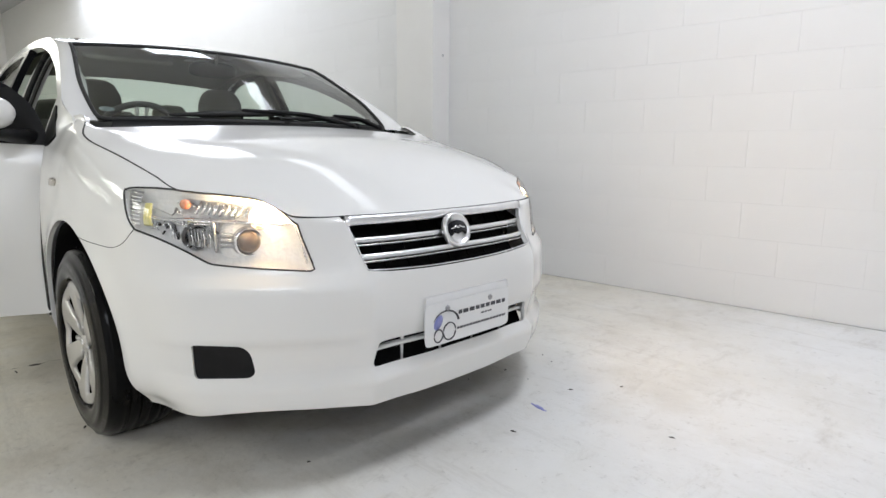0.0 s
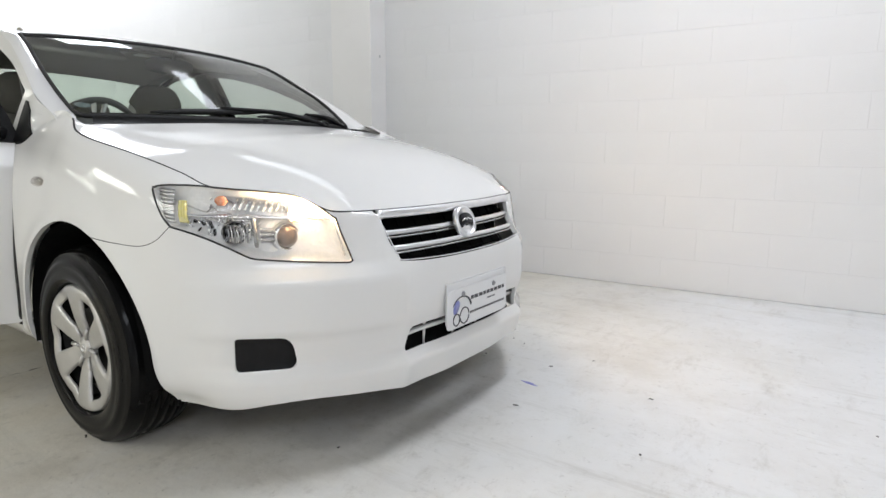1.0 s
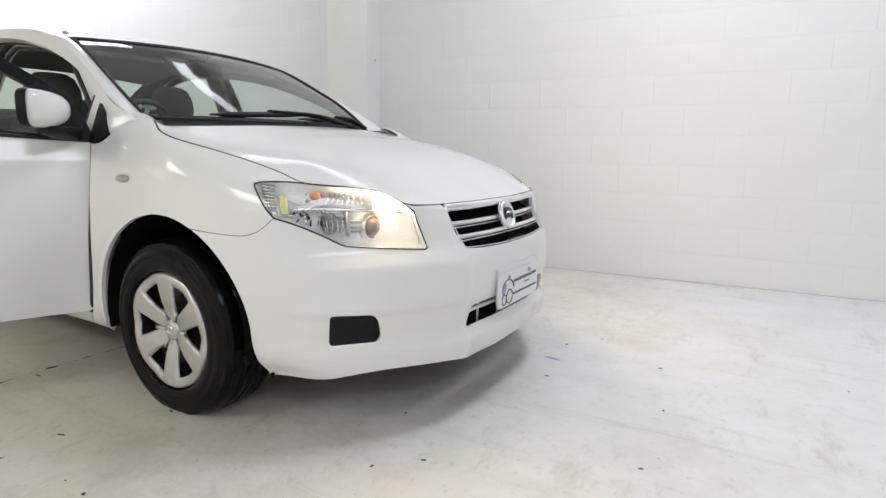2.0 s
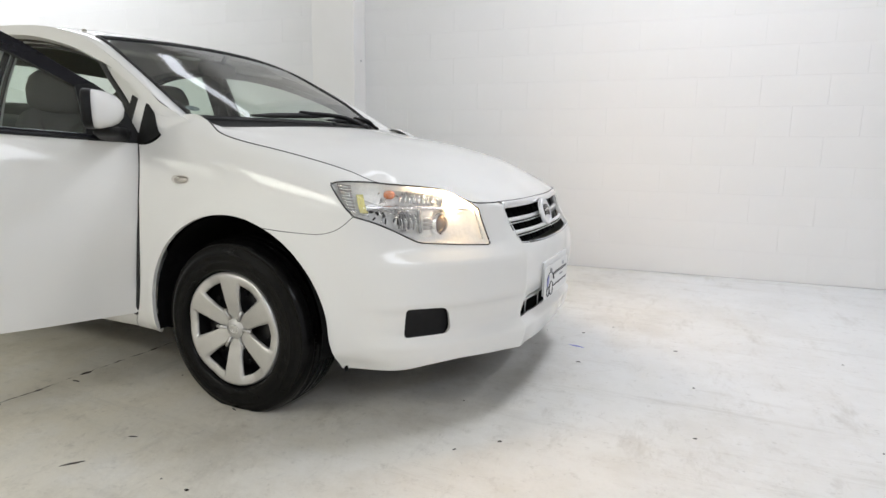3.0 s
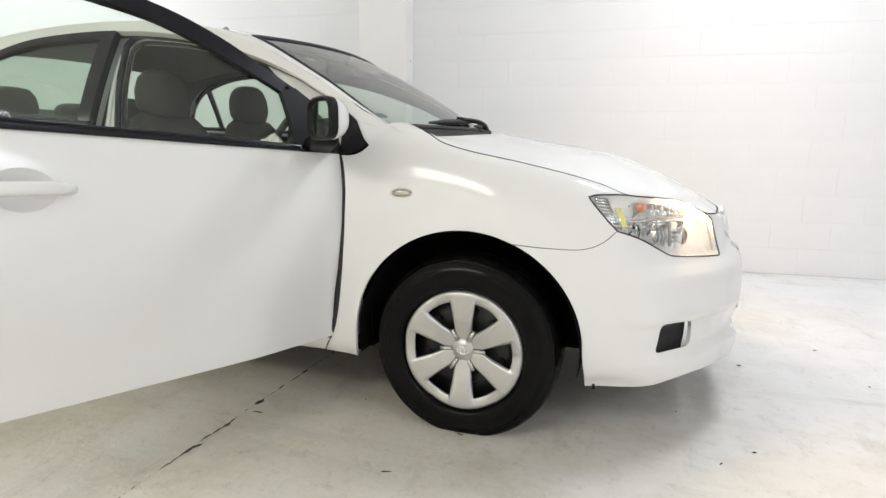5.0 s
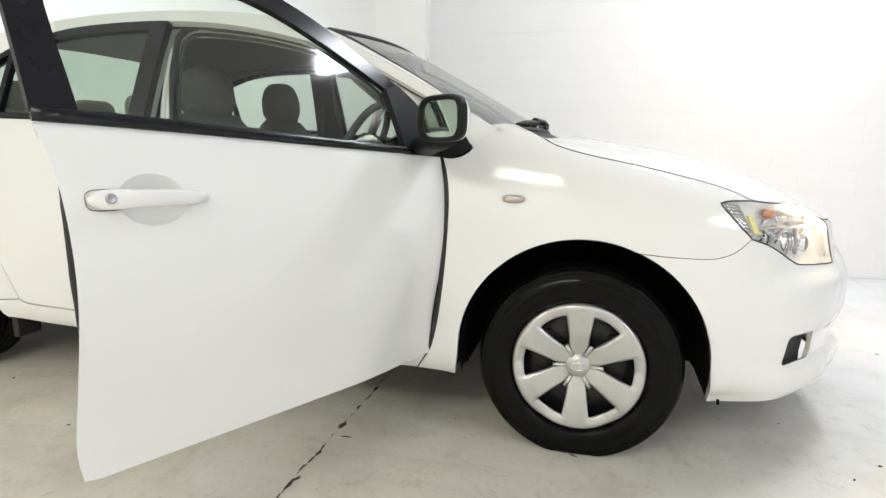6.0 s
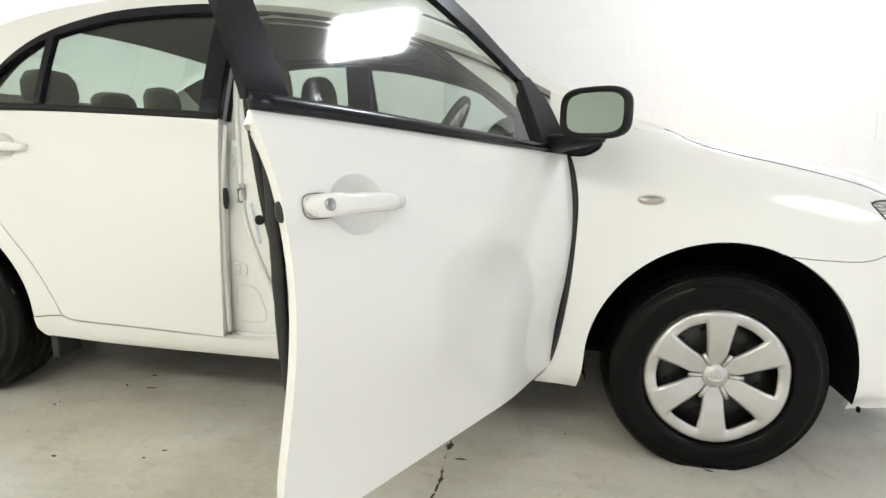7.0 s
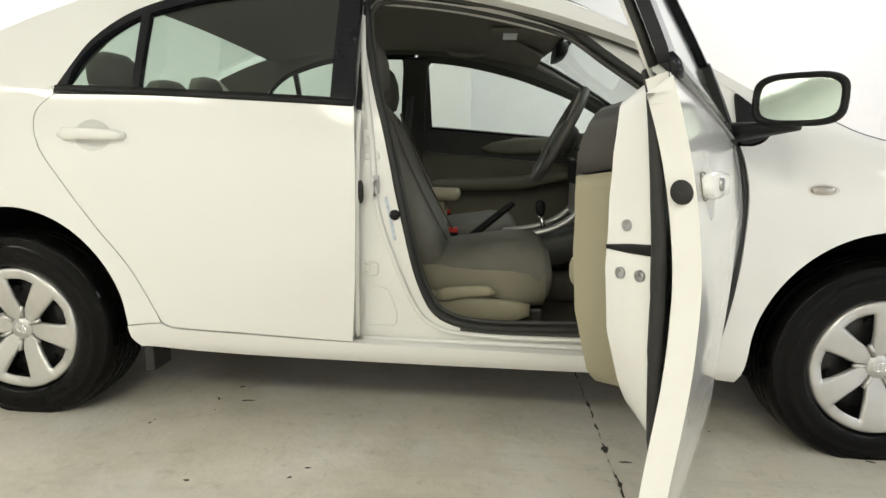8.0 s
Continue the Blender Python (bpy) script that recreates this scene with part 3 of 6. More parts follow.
HL_TOP = [(0.59, 0.993), (0.68, 0.993), (0.80, 0.993), (0.90, 0.992)] + [(s, v_height(s, z)) for s, z in ((0.94, 0.7880), (0.98, 0.7895), (1.015, 0.7895), (1.038, 0.7872), (1.048, 0.7835))]
GR_SIDE = [(0.404, 0.975), (0.398, 0.80), (0.372, 0.66), (0.345, 0.575)]
GR_LOW = [(0.345, 0.575), (0.265, 0.567), (0.13, 0.562), (0.0, 0.560)]
BUMP_LOW = [(1.03, 0.183), (0.93, 0.184), (0.82, 0.19), (0.72, 0.205), (0.6, 0.213), (0.33, 0.198), (0.0, 0.192)]


def both(seg):
    """A centre-crossing segment from its right half, which ends at s = 0."""
    return list(seg) + [(-s, v) for s, v in reversed(seg[:-1])]


def left_of(seg):
    return [(-s, v) for s, v in reversed(seg)]


right_low = [(1.03, 0.183), (SX(0.378), 0.26)] + arch(0, 0, A_SEAM)
seam = [(SX(0.372 * math.cos(radians(A_SEAM))), SEAM_V), (1.17, 0.630), (1.068, 0.630), (1.015, 0.648), (0.969, 0.686)]
bumper_outline = path(right_low, seam, HL_LOW, [(0.494, 0.5805), (0.4845, 0.585)], HL_FRONT, [(0.566, 0.975), (0.56, 0.994), (0.48, 0.994), (0.404, 0.985)], GR_SIDE, both(GR_LOW),
                      left_of(GR_SIDE), left_of([(0.566, 0.975), (0.56, 0.994), (0.48, 0.994), (0.404, 0.985)]), left_of(HL_FRONT), left_of([(0.494, 0.5805), (0.4845, 0.585)]), left_of(HL_LOW),
                      left_of(seam), left_of(right_low), both(BUMP_LOW)[::-1], step=0.016)
fog_outline = rounded([(0.806, 0.398), (0.676, 0.393), (0.657, 0.370), (0.648, 0.315), (0.662, 0.302), (0.812, 0.300)], 0.014)
intake_outline = rounded([(0.318, 0.376), (0.335, 0.304), (-0.335, 0.304), (-0.318, 0.376)], 0.012, 0.012)
grille_outline = path([(0.402, 0.97), (0.2, 0.975), (0.0, 0.976), (-0.2, 0.975), (-0.402, 0.97)], [(-s, v) for s, v in GR_SIDE], [(-s, v) for s, v in GR_LOW],
                      GR_LOW[::-1], GR_SIDE[::-1], step=0.016)
headlight_outline = path(HL_LOW, [(0.494, 0.5805), (0.4845, 0.585)], HL_FRONT, [(0.566, 0.975), (0.59, 0.993)], HL_TOP, [HL_TOP[-1], HL_REAR[-1]], HL_REAR[::-1], step=0.014)

DOOR_EDGE = [(SX(-0.446), 0.985), (SX(-0.423), 0.911), (SX(-0.409), 0.80), (SX(-0.411), 0.639), (SX(-0.427), 0.461), (SX(-0.456), 0.31), (SX(-0.474), 0.272)]
fender_outline = path([(SX(-0.385), 0.206), (SX(-0.374), 0.27)] + arch(0, 180, A_SEAM)[1:], seam, HL_REAR, [HL_REAR[-1], HL_TOP[-1]], HL_TOP[:-6:-1],
                      [(s, 0.998) for s in np.linspace(0.91, 1.60, 14)], [(1.60, 0.998), (1.66, 1.01), (1.74, 1.03), (SX(-0.385), v_for(-0.385, 0.985))],
                      [(SX(-0.385), v_for(-0.385, 0.985)), (SX(-0.36), 0.99), (SX(-0.345), 0.972), (SX(-0.36), 0.955), (SX(-0.435), 0.955)], [(SX(-0.435), 0.955)] + DOOR_EDGE[1:],
                      [(SX(-0.472), 0.272), (SX(-0.51), 0.212)], step=0.016)
D_Z = curve1([(-2.452, 1.022), (-2.418, 1.085), (-2.357, 1.184), (-2.246, 1.27), (-2.088, 1.328), (-1.936, 1.358), (-1.6, 1.372), (-1.3, 1.352), (-1.02, 1.295), (-0.86, 1.245), (-0.70, 1.184),
              (-0.59, 1.127), (-0.39, 1.008), (-0.35, 0.94)])


def d_line(x0, x1, n=14, dz=0.0):
    return [(SX(x), v_for(x, float(D_Z(x)) + dz)) for x in np.linspace(x0, x1, n)]


def rail_line(x0, x1, n=24):
    out = []
    for x in np.linspace(x0, x1, n):
        out.append((SX(x), v_for(x, float(RAIL_Z(x)))))
    return out


REAR_EDGE = [(SX(-2.449), 0.985), (SX(-2.503), 0.94), (SX(-2.507), 0.878), (SX(-2.478), 0.825), (SX(-2.417), 0.749), (SX(-2.319), 0.629), (SX(-2.216), 0.503), (SX(-2.147), 0.372), (SX(-2.125), 0.325)]
rail_outline = path(rail_line(-0.30, -2.62, 40), [(SX(-2.62), v_for(-2.62, float(RAIL_Z(-2.62)))), (SX(-2.46), 1.0)], d_line(-2.45, -0.40, 40), [(SX(-0.40), v_for(-0.40, 1.01)), (SX(-0.30), v_for(-0.30, 0.985))], step=0.02)
rear_door_outline = path(REAR_EDGE, [(SX(-2.125), 0.325), (SX(-2.10), 0.312), (SX(-2.06), 0.308), (SX(-1.81), 0.299), (SX(-1.527), 0.288)],
                         [(SX(-1.524), 0.288), (SX(-1.514), 0.5), (SX(-1.513), 0.76), (SX(-1.526), 0.995)], [(SX(-1.526), 0.995), (SX(-2.0), 0.992), (SX(-2.449), 0.985)], step=0.018)
sill_outline = path([(SX(-0.515), 0.213), (SX(-1.5), 0.216), (SX(-1.94), 0.225), (SX(-2.2), 0.242)], [(SX(-2.2), 0.242), (SX(-2.222), 0.268), (SX(-2.232), 0.31)],
                    [(SX(-2.232), 0.31), (SX(-2.128), 0.319)], [(SX(-2.128), 0.319), (SX(-2.10), 0.306), (SX(-2.06), 0.302), (SX(-1.81), 0.293), (SX(-1.5), 0.283), (SX(-1.0), 0.277), (SX(-0.480), 0.268)], step=0.018)
quarter_outline = path([(s + 0.004, v) for s, v in REAR_EDGE], [(SX(-2.129), 0.323), (SX(-2.236), 0.314)], arch(-2.6, 2, 178), [(SX(-2.972), 0.313), (SX(-2.98), 0.22)],
                       [(SX(-2.98), 0.22), (SX(-3.2), 0.2), (S_END, 0.2)], [(S_END, 0.2), (S_END, 1.0)], [(S_END, 1.0), (SX(-3.3), 1.0), (SX(-3.05), 1.0)],
                       [(SX(-3.05), 1.0), (SX(-2.85), v_for(-2.85, 1.13)), (SX(-2.63), v_for(-2.63, float(RAIL_Z(-2.63))))], [(SX(-2.625), v_for(-2.625, 1.23)), (SX(-2.455), 0.995)], step=0.022)
FD_REAR = [(SX(-1.500), 0.303), (SX(-1.508), 0.36), (SX(-1.500), 0.48), (SX(-1.488), 0.65), (SX(-1.489), 0.80), (SX(-1.497), 0.89), (SX(-1.515), 0.966)]
front_door_outline = path([(s + 0.006 + 0.018 * float(ramp(0.80, 0.42, v)), v) for s, v in spline(DOOR_EDGE[1:], 3)], [(SX(-0.506), 0.279), (SX(-1.0), 0.288), (SX(-1.49), 0.298)], FD_REAR,
                          [(SX(-1.515), 0.966), (SX(-1.05), 0.965), (SX(-0.64), 0.960), (SX(-0.44), 0.957)], step=0.018)

# ---- the car ----
car = tagged(new("car"), "pearl white four-door saloon, driver's door open, headlights on", "car")
HINGE, OPEN = Vector((-0.455, -0.797, 0)), 64.8
SWING = Matrix.Translation(HINGE) @ pose(0, 0, 0, 0, 0, OPEN) @ Matrix.Translation(-HINGE)

front_bumper = skin("front_bumper", bumper_outline, PAINT, car, holes=[fog_outline, mirrored(fog_outline), intake_outline], step=0.022, depth=0.014)
for side in (1, -1):
    side_of = (lambda o: o) if side > 0 else mirrored
    fender = skin("fender", side_of(fender_outline), PAINT, car, step=0.028)
    skin("sill", side_of(sill_outline), PAINT, car, step=0.03, depth=0.03)
    skin("quarter_panel", side_of(quarter_outline), PAINT, car, step=0.035)
    skin("roof_rail", side_of(rail_outline), PAINT, car, step=0.03, depth=0.03)
    skin("pillar_joint", side_of(path([(SX(-2.68), v_for(-2.68, float(RAIL_Z(-2.68)) - 0.004)), (SX(-2.58), v_for(-2.58, float(RAIL_Z(-2.58)) - 0.004))], [(SX(-2.58), v_for(-2.58, float(RAIL_Z(-2.58)) - 0.004)), (SX(-2.435), 1.02)], [(SX(-2.435), 1.02), (SX(-2.49), 0.99)], step=0.02)), PAINT, car, off=0.001, step=0.03, depth=0.0)
    foot_line = [(SX(x), v_for(x, float(RAIL_Z(x)) - 0.003)) for x in np.linspace(-0.50, -0.27, 8)]
    skin("pillar_foot", side_of(path([(SX(-0.25), 0.985), (SX(-0.50), 0.985)], [(SX(-0.50), 0.985), foot_line[0]], foot_line, [foot_line[-1], (SX(-0.25), 0.985)], step=0.02)), PAINT, car, off=-0.002, step=0.025, depth=0.0)
    skin("pillar_trim", side_of(rail_outline), PILLAR_TRIM, car, "dark grey pillar trim", off=-0.045, step=0.05, depth=0.0)
    rear_door = skin("rear_door", side_of(rear_door_outline), PAINT, car, step=0.03, depth=0.055)
    # side repeater lamp, a flat oval with a clear lens
    s0, v0 = SX(-0.212), 0.752
    c, nrm = on_skin(s0 * side, v0), surface_normal(np.array(s0 * side), np.array(v0))
    ux = Vector((1, 0, 0.0)) - Vector(nrm) * nrm[0]
    ux.normalize()
    uz = Vector(nrm).cross(ux)
    rings = [superloop(np.array(c) + nrm * h, 0.040 * q, 0.0155 * q, ux, uz, 32, 2.2) for h, q in ((-0.004, 1.0), (0.003, 1.0), (0.007, 0.93), (0.0105, 0.78), (0.012, 0.45), (0.0122, 0.02))]
    loft("side_repeater", rings, glass("repeater_lens", (0.90, 0.87, 0.84)), fender, "clear oval indicator lens")
    loft("repeater_base", [superloop(np.array(c) + nrm * h, 0.034 * q, 0.012 * q, ux, uz, 24, 2.2) for h, q in ((0.0, 1.0), (0.004, 0.8), (0.0045, 0.05))], SILVER, fender, "grey reflector behind the lens")
    # fog lamp blank
    skin("fog_cover", side_of(rounded([(0.808, 0.400), (0.674, 0.395), (0.655, 0.371), (0.646, 0.315), (0.661, 0.300), (0.814, 0.298)], 0.014)), BLACK, front_bumper, "black textured fog lamp blank",
         off=lambda a: -0.008 - 0.020 * np.clip((0.80 - a) / 0.15, 0, 1), step=0.02, depth=0.0)

# bonnet: the height of its edge runs into its skin
edge_s = np.concatenate([np.linspace(-1.60, 1.60, 150)])
edge = on_skin(edge_s, np.full(len(edge_s), 1.0))
edge_in = edge.copy()
edge_in[:, :2] -= 0.004 * surface_normal(edge_s, np.full(len(edge_s), 0.98))[:, :2]
back_y = np.linspace(edge[-1, 1], edge[0, 1], 60)[1:-1]
back_x = edge[-1, 0] + 0.125 * (1 - (back_y / abs(edge[-1, 1])) ** 2) ** 0.8
rim = np.vstack([edge_in[:, :2], np.stack([back_x, back_y], -1)])
rim_z = np.concatenate([edge[:, 2] + 0.001, bonnet(back_x, back_y) - 0.004])
vs, fs, _ = triangulate(rim, [], 0.03)
res = rim_z - bonnet(rim[:, 0], rim[:, 1])
zz = np.empty(len(vs))
for i, (x, y) in enumerate(vs):
    d2 = (rim[:, 0] - x) ** 2 + (rim[:, 1] - y) ** 2
    w = 1 / (d2 + 1e-7) ** 1.5
    zz[i] = bonnet(x, y) + (w * res).sum() / w.sum()
V = np.column_stack([vs, zz])
f = np.cross(V[fs[:, 1]] - V[fs[:, 0]], V[fs[:, 2]] - V[fs[:, 0]])
fs[f[:, 2] < 0] = fs[f[:, 2] < 0][:, ::-1]
k, m = len(V), len(rim)
top = np.column_stack([rim, rim_z])
low = top - (0, 0, 0.022)
V2 = np.vstack([V, top, low])
F2 = [tuple(q) for q in fs] + [(k + i, k + (i + 1) % m, k + m + (i + 1) % m, k + m + i) for i in range(m)]
mesh_part("bonnet", V2, F2, PAINT, car)

# glass and roof
kk = np.linspace(-1, 1, 31)


def upper_sheet(name, xs, mat, label="", lift=0.0, k0=-1.0, k1=1.0):
    X, K = np.meshgrid(xs, np.linspace(k0, k1, 31), indexing="ij")
    return sheet(name, upper(X, K, lift), mat, car, label)


# the painted face of each front pillar, from the side rail to the glass
for side in (1, -1):
    q = np.linspace(0, 1, 7)[None, :, None]
    n = 46
    face = SIDE_R[:n, None] * (1 - q) + UPPER_R[:n, None] * q + np.array((0.35, -0.55, 0.75)) * (0.007 * q * (1 - q) * 4 * np.clip((UPPER_R[:n, None, 1:2] - SIDE_R[:n, None, 1:2]) / 0.06, 0, 1)) + np.array((0, 0, 0.001))
    sheet("front_pillar", face * (1, side, 1), PAINT, car, flip=side < 0)
windscreen = upper_sheet("windscreen", np.linspace(-0.25, -0.895, 18), SCREEN, "clear green-tinted windscreen")
upper_sheet("roof", np.linspace(-0.90, -2.32, 30), PAINT)
upper_sheet("headliner", np.linspace(-0.93, -2.30, 20), HEADLINER, "grey fabric roof lining", lift=-0.045, k0=-0.97, k1=0.97)
upper_sheet("rear_window", np.linspace(-2.325, -2.95, 14), PRIVACY, "tinted rear window glass")
X, K = np.meshgrid(np.linspace(-2.955, -3.1, 6), kk, indexing="ij")
sheet("boot_lid", np.concatenate([upper(X, K), (on_skin(np.linspace(S_END - 0.7, S_END, 16).tolist() + (-np.linspace(S_END, S_END - 0.7, 16))[1:].tolist(), np.full(31, 1.0)))[None]], 0), PAINT, car)
tube("windscreen_moulding", np.vstack([upper(np.full(30, -0.252), np.linspace(0.0, -0.955, 30)), upper(np.array([-0.262]), np.array([-0.985])), upper(np.linspace(-0.28, -0.897, 20), np.full(20, -0.995)), upper(np.full(40, -0.897), np.linspace(-0.99, 0.99, 40)),
                                        upper(np.linspace(-0.897, -0.28, 20), np.full(20, 0.995)), upper(np.array([-0.262]), np.array([0.985])), upper(np.full(29, -0.252), np.linspace(0.955, 0.03, 29))]),
     0.0085, RUBBER, car, "black rubber windscreen moulding")
# scuttle panel under the wipers
X = np.linspace(-0.93, 0.93, 41)
bx = edge[-1, 0] + 0.125 * (1 - np.abs(X) ** 2) ** 0.8
front_row = np.stack([bx - 0.004, X * 0.728, bonnet(bx, X * 0.728) - 0.022], -1)
base = upper(np.full(41, -0.25), X)
sheet("scuttle", np.stack([front_row, front_row * 0.5 + base * 0.5 + (0, 0, -0.012), base + (0, 0, 0.0), upper(np.full(41, -0.268), X) + (0.004, 0, 0.003)]), BLACK, car, "black plastic scuttle panel")
sheet("scuttle_floor", np.stack([front_row - (0, 0, 0.06), base - (0.05, 0, 0.10)]), LINER, car)

# ---- wheels ----
def build_wheel():
    """A wheel about its centre, its outer face towards -y: tyre, steel disc and a six-spoke cover."""
    w = new("wheel")
    prof = [(0.188, -0.10), (0.205, -0.112), (0.235, -0.118), (0.262, -0.112), (0.282, -0.097), (0.290, -0.085), (0.2945, -0.07), (0.296, -0.052), (0.289, -0.0505), (0.289, -0.0455), (0.2965, -0.044),
            (0.2972, -0.02), (0.2895, -0.0185), (0.2895, -0.0135), (0.2974, -0.012), (0.2974, 0.012), (0.2895, 0.0135), (0.2895, 0.0185), (0.2972, 0.02), (0.2965, 0.044), (0.289, 0.0455), (0.289, 0.0505),
            (0.296, 0.052), (0.2945, 0.07), (0.290, 0.083), (0.283, 0.094), (0.2795, 0.0965), (0.2785, 0.0950), (0.262, 0.107), (0.250, 0.1115), (0.2485, 0.1103), (0.235, 0.113), (0.222, 0.112), (0.212, 0.1085),
            (0.207, 0.104), (0.2055, 0.096), (0.2, 0.088), (0.188, 0.08)]
    prof = [(r * float(np.interp(r, [0.205, 0.235, 0.29], [1.0, 1.025, 1.055])), d + 0.009 * float(np.clip((d - 0.07) / 0.03, 0, 1))) for r, d in prof]
    lathe("tyre", prof, (0, 0, 0), TYRE, w, "black rubber tyre with wet-look sidewall", n=96)
    blocks = bmesh.new()
    for i in range(72):
        a = 2 * math.pi * i / 72
        for y0, y1 in ((-0.085, -0.052), (0.052, 0.085)):
            got = bmesh.ops.create_cube(blocks, size=1, matrix=Matrix.Rotation(a, 4, "Y") @ Matrix.LocRotScale((0.3078, -(y0 + y1) / 2, 0), None, (0.010, abs(y1 - y0), 0.021)))
            for v in got["verts"]:
                if abs(v.co.y) > 0.08:
                    r = math.hypot(v.co.x, v.co.z)
                    v.co.x, v.co.z = v.co.x * (r - 0.006) / r, v.co.z * (r - 0.006) / r
    tagged(part("tread", blocks, TYRE, w), kind="stuff")
    lathe("steel_rim", [(0.205, 0.1), (0.198, 0.09), (0.192, 0.02), (0.188, -0.09), (0.205, -0.1)], (0, 0, 0), STEEL, w, "black steel rim", n=64)
    lathe("steel_disc", [(0.19, 0.035), (0.17, 0.05), (0.13, 0.066), (0.09, 0.062), (0.06, 0.05), (0.03, 0.05), (0.001, 0.05)], (0, 0, 0), STEEL, w, "black steel wheel disc", n=64)
    bm = bmesh.new()
    for i in range(12):
        a = 2 * math.pi * (i + 0.5) / 12
        bmesh.ops.create_cone(bm, segments=10, radius1=0.012, radius2=0.010, depth=0.012, cap_ends=True,
                              matrix=Matrix.Translation((0.128 * math.cos(a), -0.068, 0.128 * math.sin(a))) @ Matrix.Rotation(math.pi / 2, 4, "X"))
    tagged(part("disc_boss", bm, STEEL, w), kind="stuff")
    # cover: a dished ring with six broad spokes, on a polar grid with the windows left out
    radii = np.concatenate([np.linspace(0.034, 0.066, 7), np.linspace(0.066, 0.165, 15)[1:], np.linspace(0.165, 0.2, 9)[1:]])
    half_cols, edge_col = 18, 11
    A = half_cols * 12

    def window_edge(r):
        """Half-angle of a spoke at radius r, where the window begins."""
        return float(np.interp(r, [0.034, 0.066, 0.085, 0.11, 0.14, 0.165, 0.2], [25.5, 25.0, 20.5, 17.2, 15.4, 14.5, 15.0]))

    def angle(r, j):
        k = j % (2 * half_cols)
        q, e = abs(k - half_cols), window_edge(r)
        d = q * e / edge_col if q <= edge_col else e + (q - edge_col) * (30 - e) / (half_cols - edge_col)
        return 60 * (j // (2 * half_cols)) + 90 + math.copysign(d, k - half_cols)

    def height(r, ang):
        """Cover relief: dome, spoke crown, a valley beside each spoke."""
        d = abs((ang - 90 + 30) % 60 - 30)
        half = window_edge(r)
        h = np.interp(r, [0.034, 0.06, 0.1, 0.15, 0.185, 0.195, 0.2], [0.093, 0.098, 0.108, 0.115, 0.117, 0.115, 0.108])
        drop = np.interp(r, [0.034, 0.045, 0.066, 0.165, 0.174, 0.2], [0, 0.002, 0.006, 0.006, 0.003, 0])
        return h - drop * ramp(half - 3.5, half + 1.0, d) - 0.0018 * (d / max(half, 1)) ** 2

    vid, V, F = {}, [], []

    def vert(i, j, back=0):
        key = (i, j % A, back)
        if key not in vid:
            r = radii[i]
            deg = angle(r, j % A)
            vid[key] = len(V)
            V.append((r * math.cos(radians(deg)), -height(r, deg) + 0.006 * back, r * math.sin(radians(deg))))
        return vid[key]

    Rr = len(radii)
    cell = {(i, j): not (0.066 < (radii[i] + radii[i + 1]) / 2 < 0.165 and abs(j % (2 * half_cols) + 0.5 - half_cols) > edge_col) for i in range(Rr - 1) for j in range(A)}
    for (i, j), keep in cell.items():
        if not keep:
            continue
        F.append((vert(i, j), vert(i + 1, j), vert(i + 1, j + 1), vert(i, j + 1)))
        for di, dj, p, q in ((1, 0, (i + 1, j + 1), (i + 1, j)), (-1, 0, (i, j), (i, j + 1)), (0, 1, (i, j + 1), (i + 1, j + 1)), (0, -1, (i + 1, j), (i, j))):
            nb = (i + di, (j + dj) % A)
            if nb in cell and not cell[nb]:
                F.append((vert(*p), vert(*q), vert(*q, 1), vert(*p, 1)))
    F += [(vert(Rr - 1, j), vert(Rr - 1, j, 3), vert(Rr - 1, j + 1, 3), vert(Rr - 1, j + 1)) for j in range(A)]
    mesh_part("wheel_cover", V, F, SILVER, w, "silver six-spoke plastic wheel cover")
    for i in range(6):
        a = radians(60 * i + 120)
        u, n2 = np.array((math.cos(a), 0, math.sin(a))), np.array((0, -1.0, 0))
        tube("cover_rib", [u * 0.036 + n2 * 0.096, u * 0.058 + n2 * 0.100, u * 0.076 + n2 * 0.098], 0.006, SILVER, w, sides=8)
    lathe("centre_cap", [(0.036, 0.088), (0.036, 0.094), (0.0335, 0.0975), (0.030, 0.0965), (0.0285, 0.0985), (0.015, 0.1005), (0.0005, 0.101)], (0, 0, 0), SILVER, w, "round silver centre cap", n=40)
    # plain raised oval mark on the cap
    t = np.linspace(0, 2 * math.pi, 28, endpoint=False)
    tube("cap_mark", np.stack([0.019 * np.cos(t), np.full(28, -0.1002), 0.013 * np.sin(t)], -1), 0.0016, CHROME, w, sides=6, closed=True)
    tube("cap_mark_bar", np.stack([0.007 * np.cos(t), np.full(28, -0.1008), 0.011 * np.sin(t)], -1), 0.0014, CHROME, w, sides=6, closed=True)
    tube("valve", [(0.0, -0.07, -0.165), (0.0, -0.098, -0.160)], 0.005, BLACK, w)
    return w


wheel = build_wheel()
wheel.parent = car
wheel.location = (0, -0.740, 0.282)
wheel.scale = (0.985, 0.985, 0.985)
for m in (pose(-2.6, -0.740, 0.282, 0, 37, 0), pose(0, 0.740, 0.282, 0, 0, 180), pose(-2.6, 0.740, 0.282, 0, 20, 180)):
    copy_thing(wheel, m).parent = car

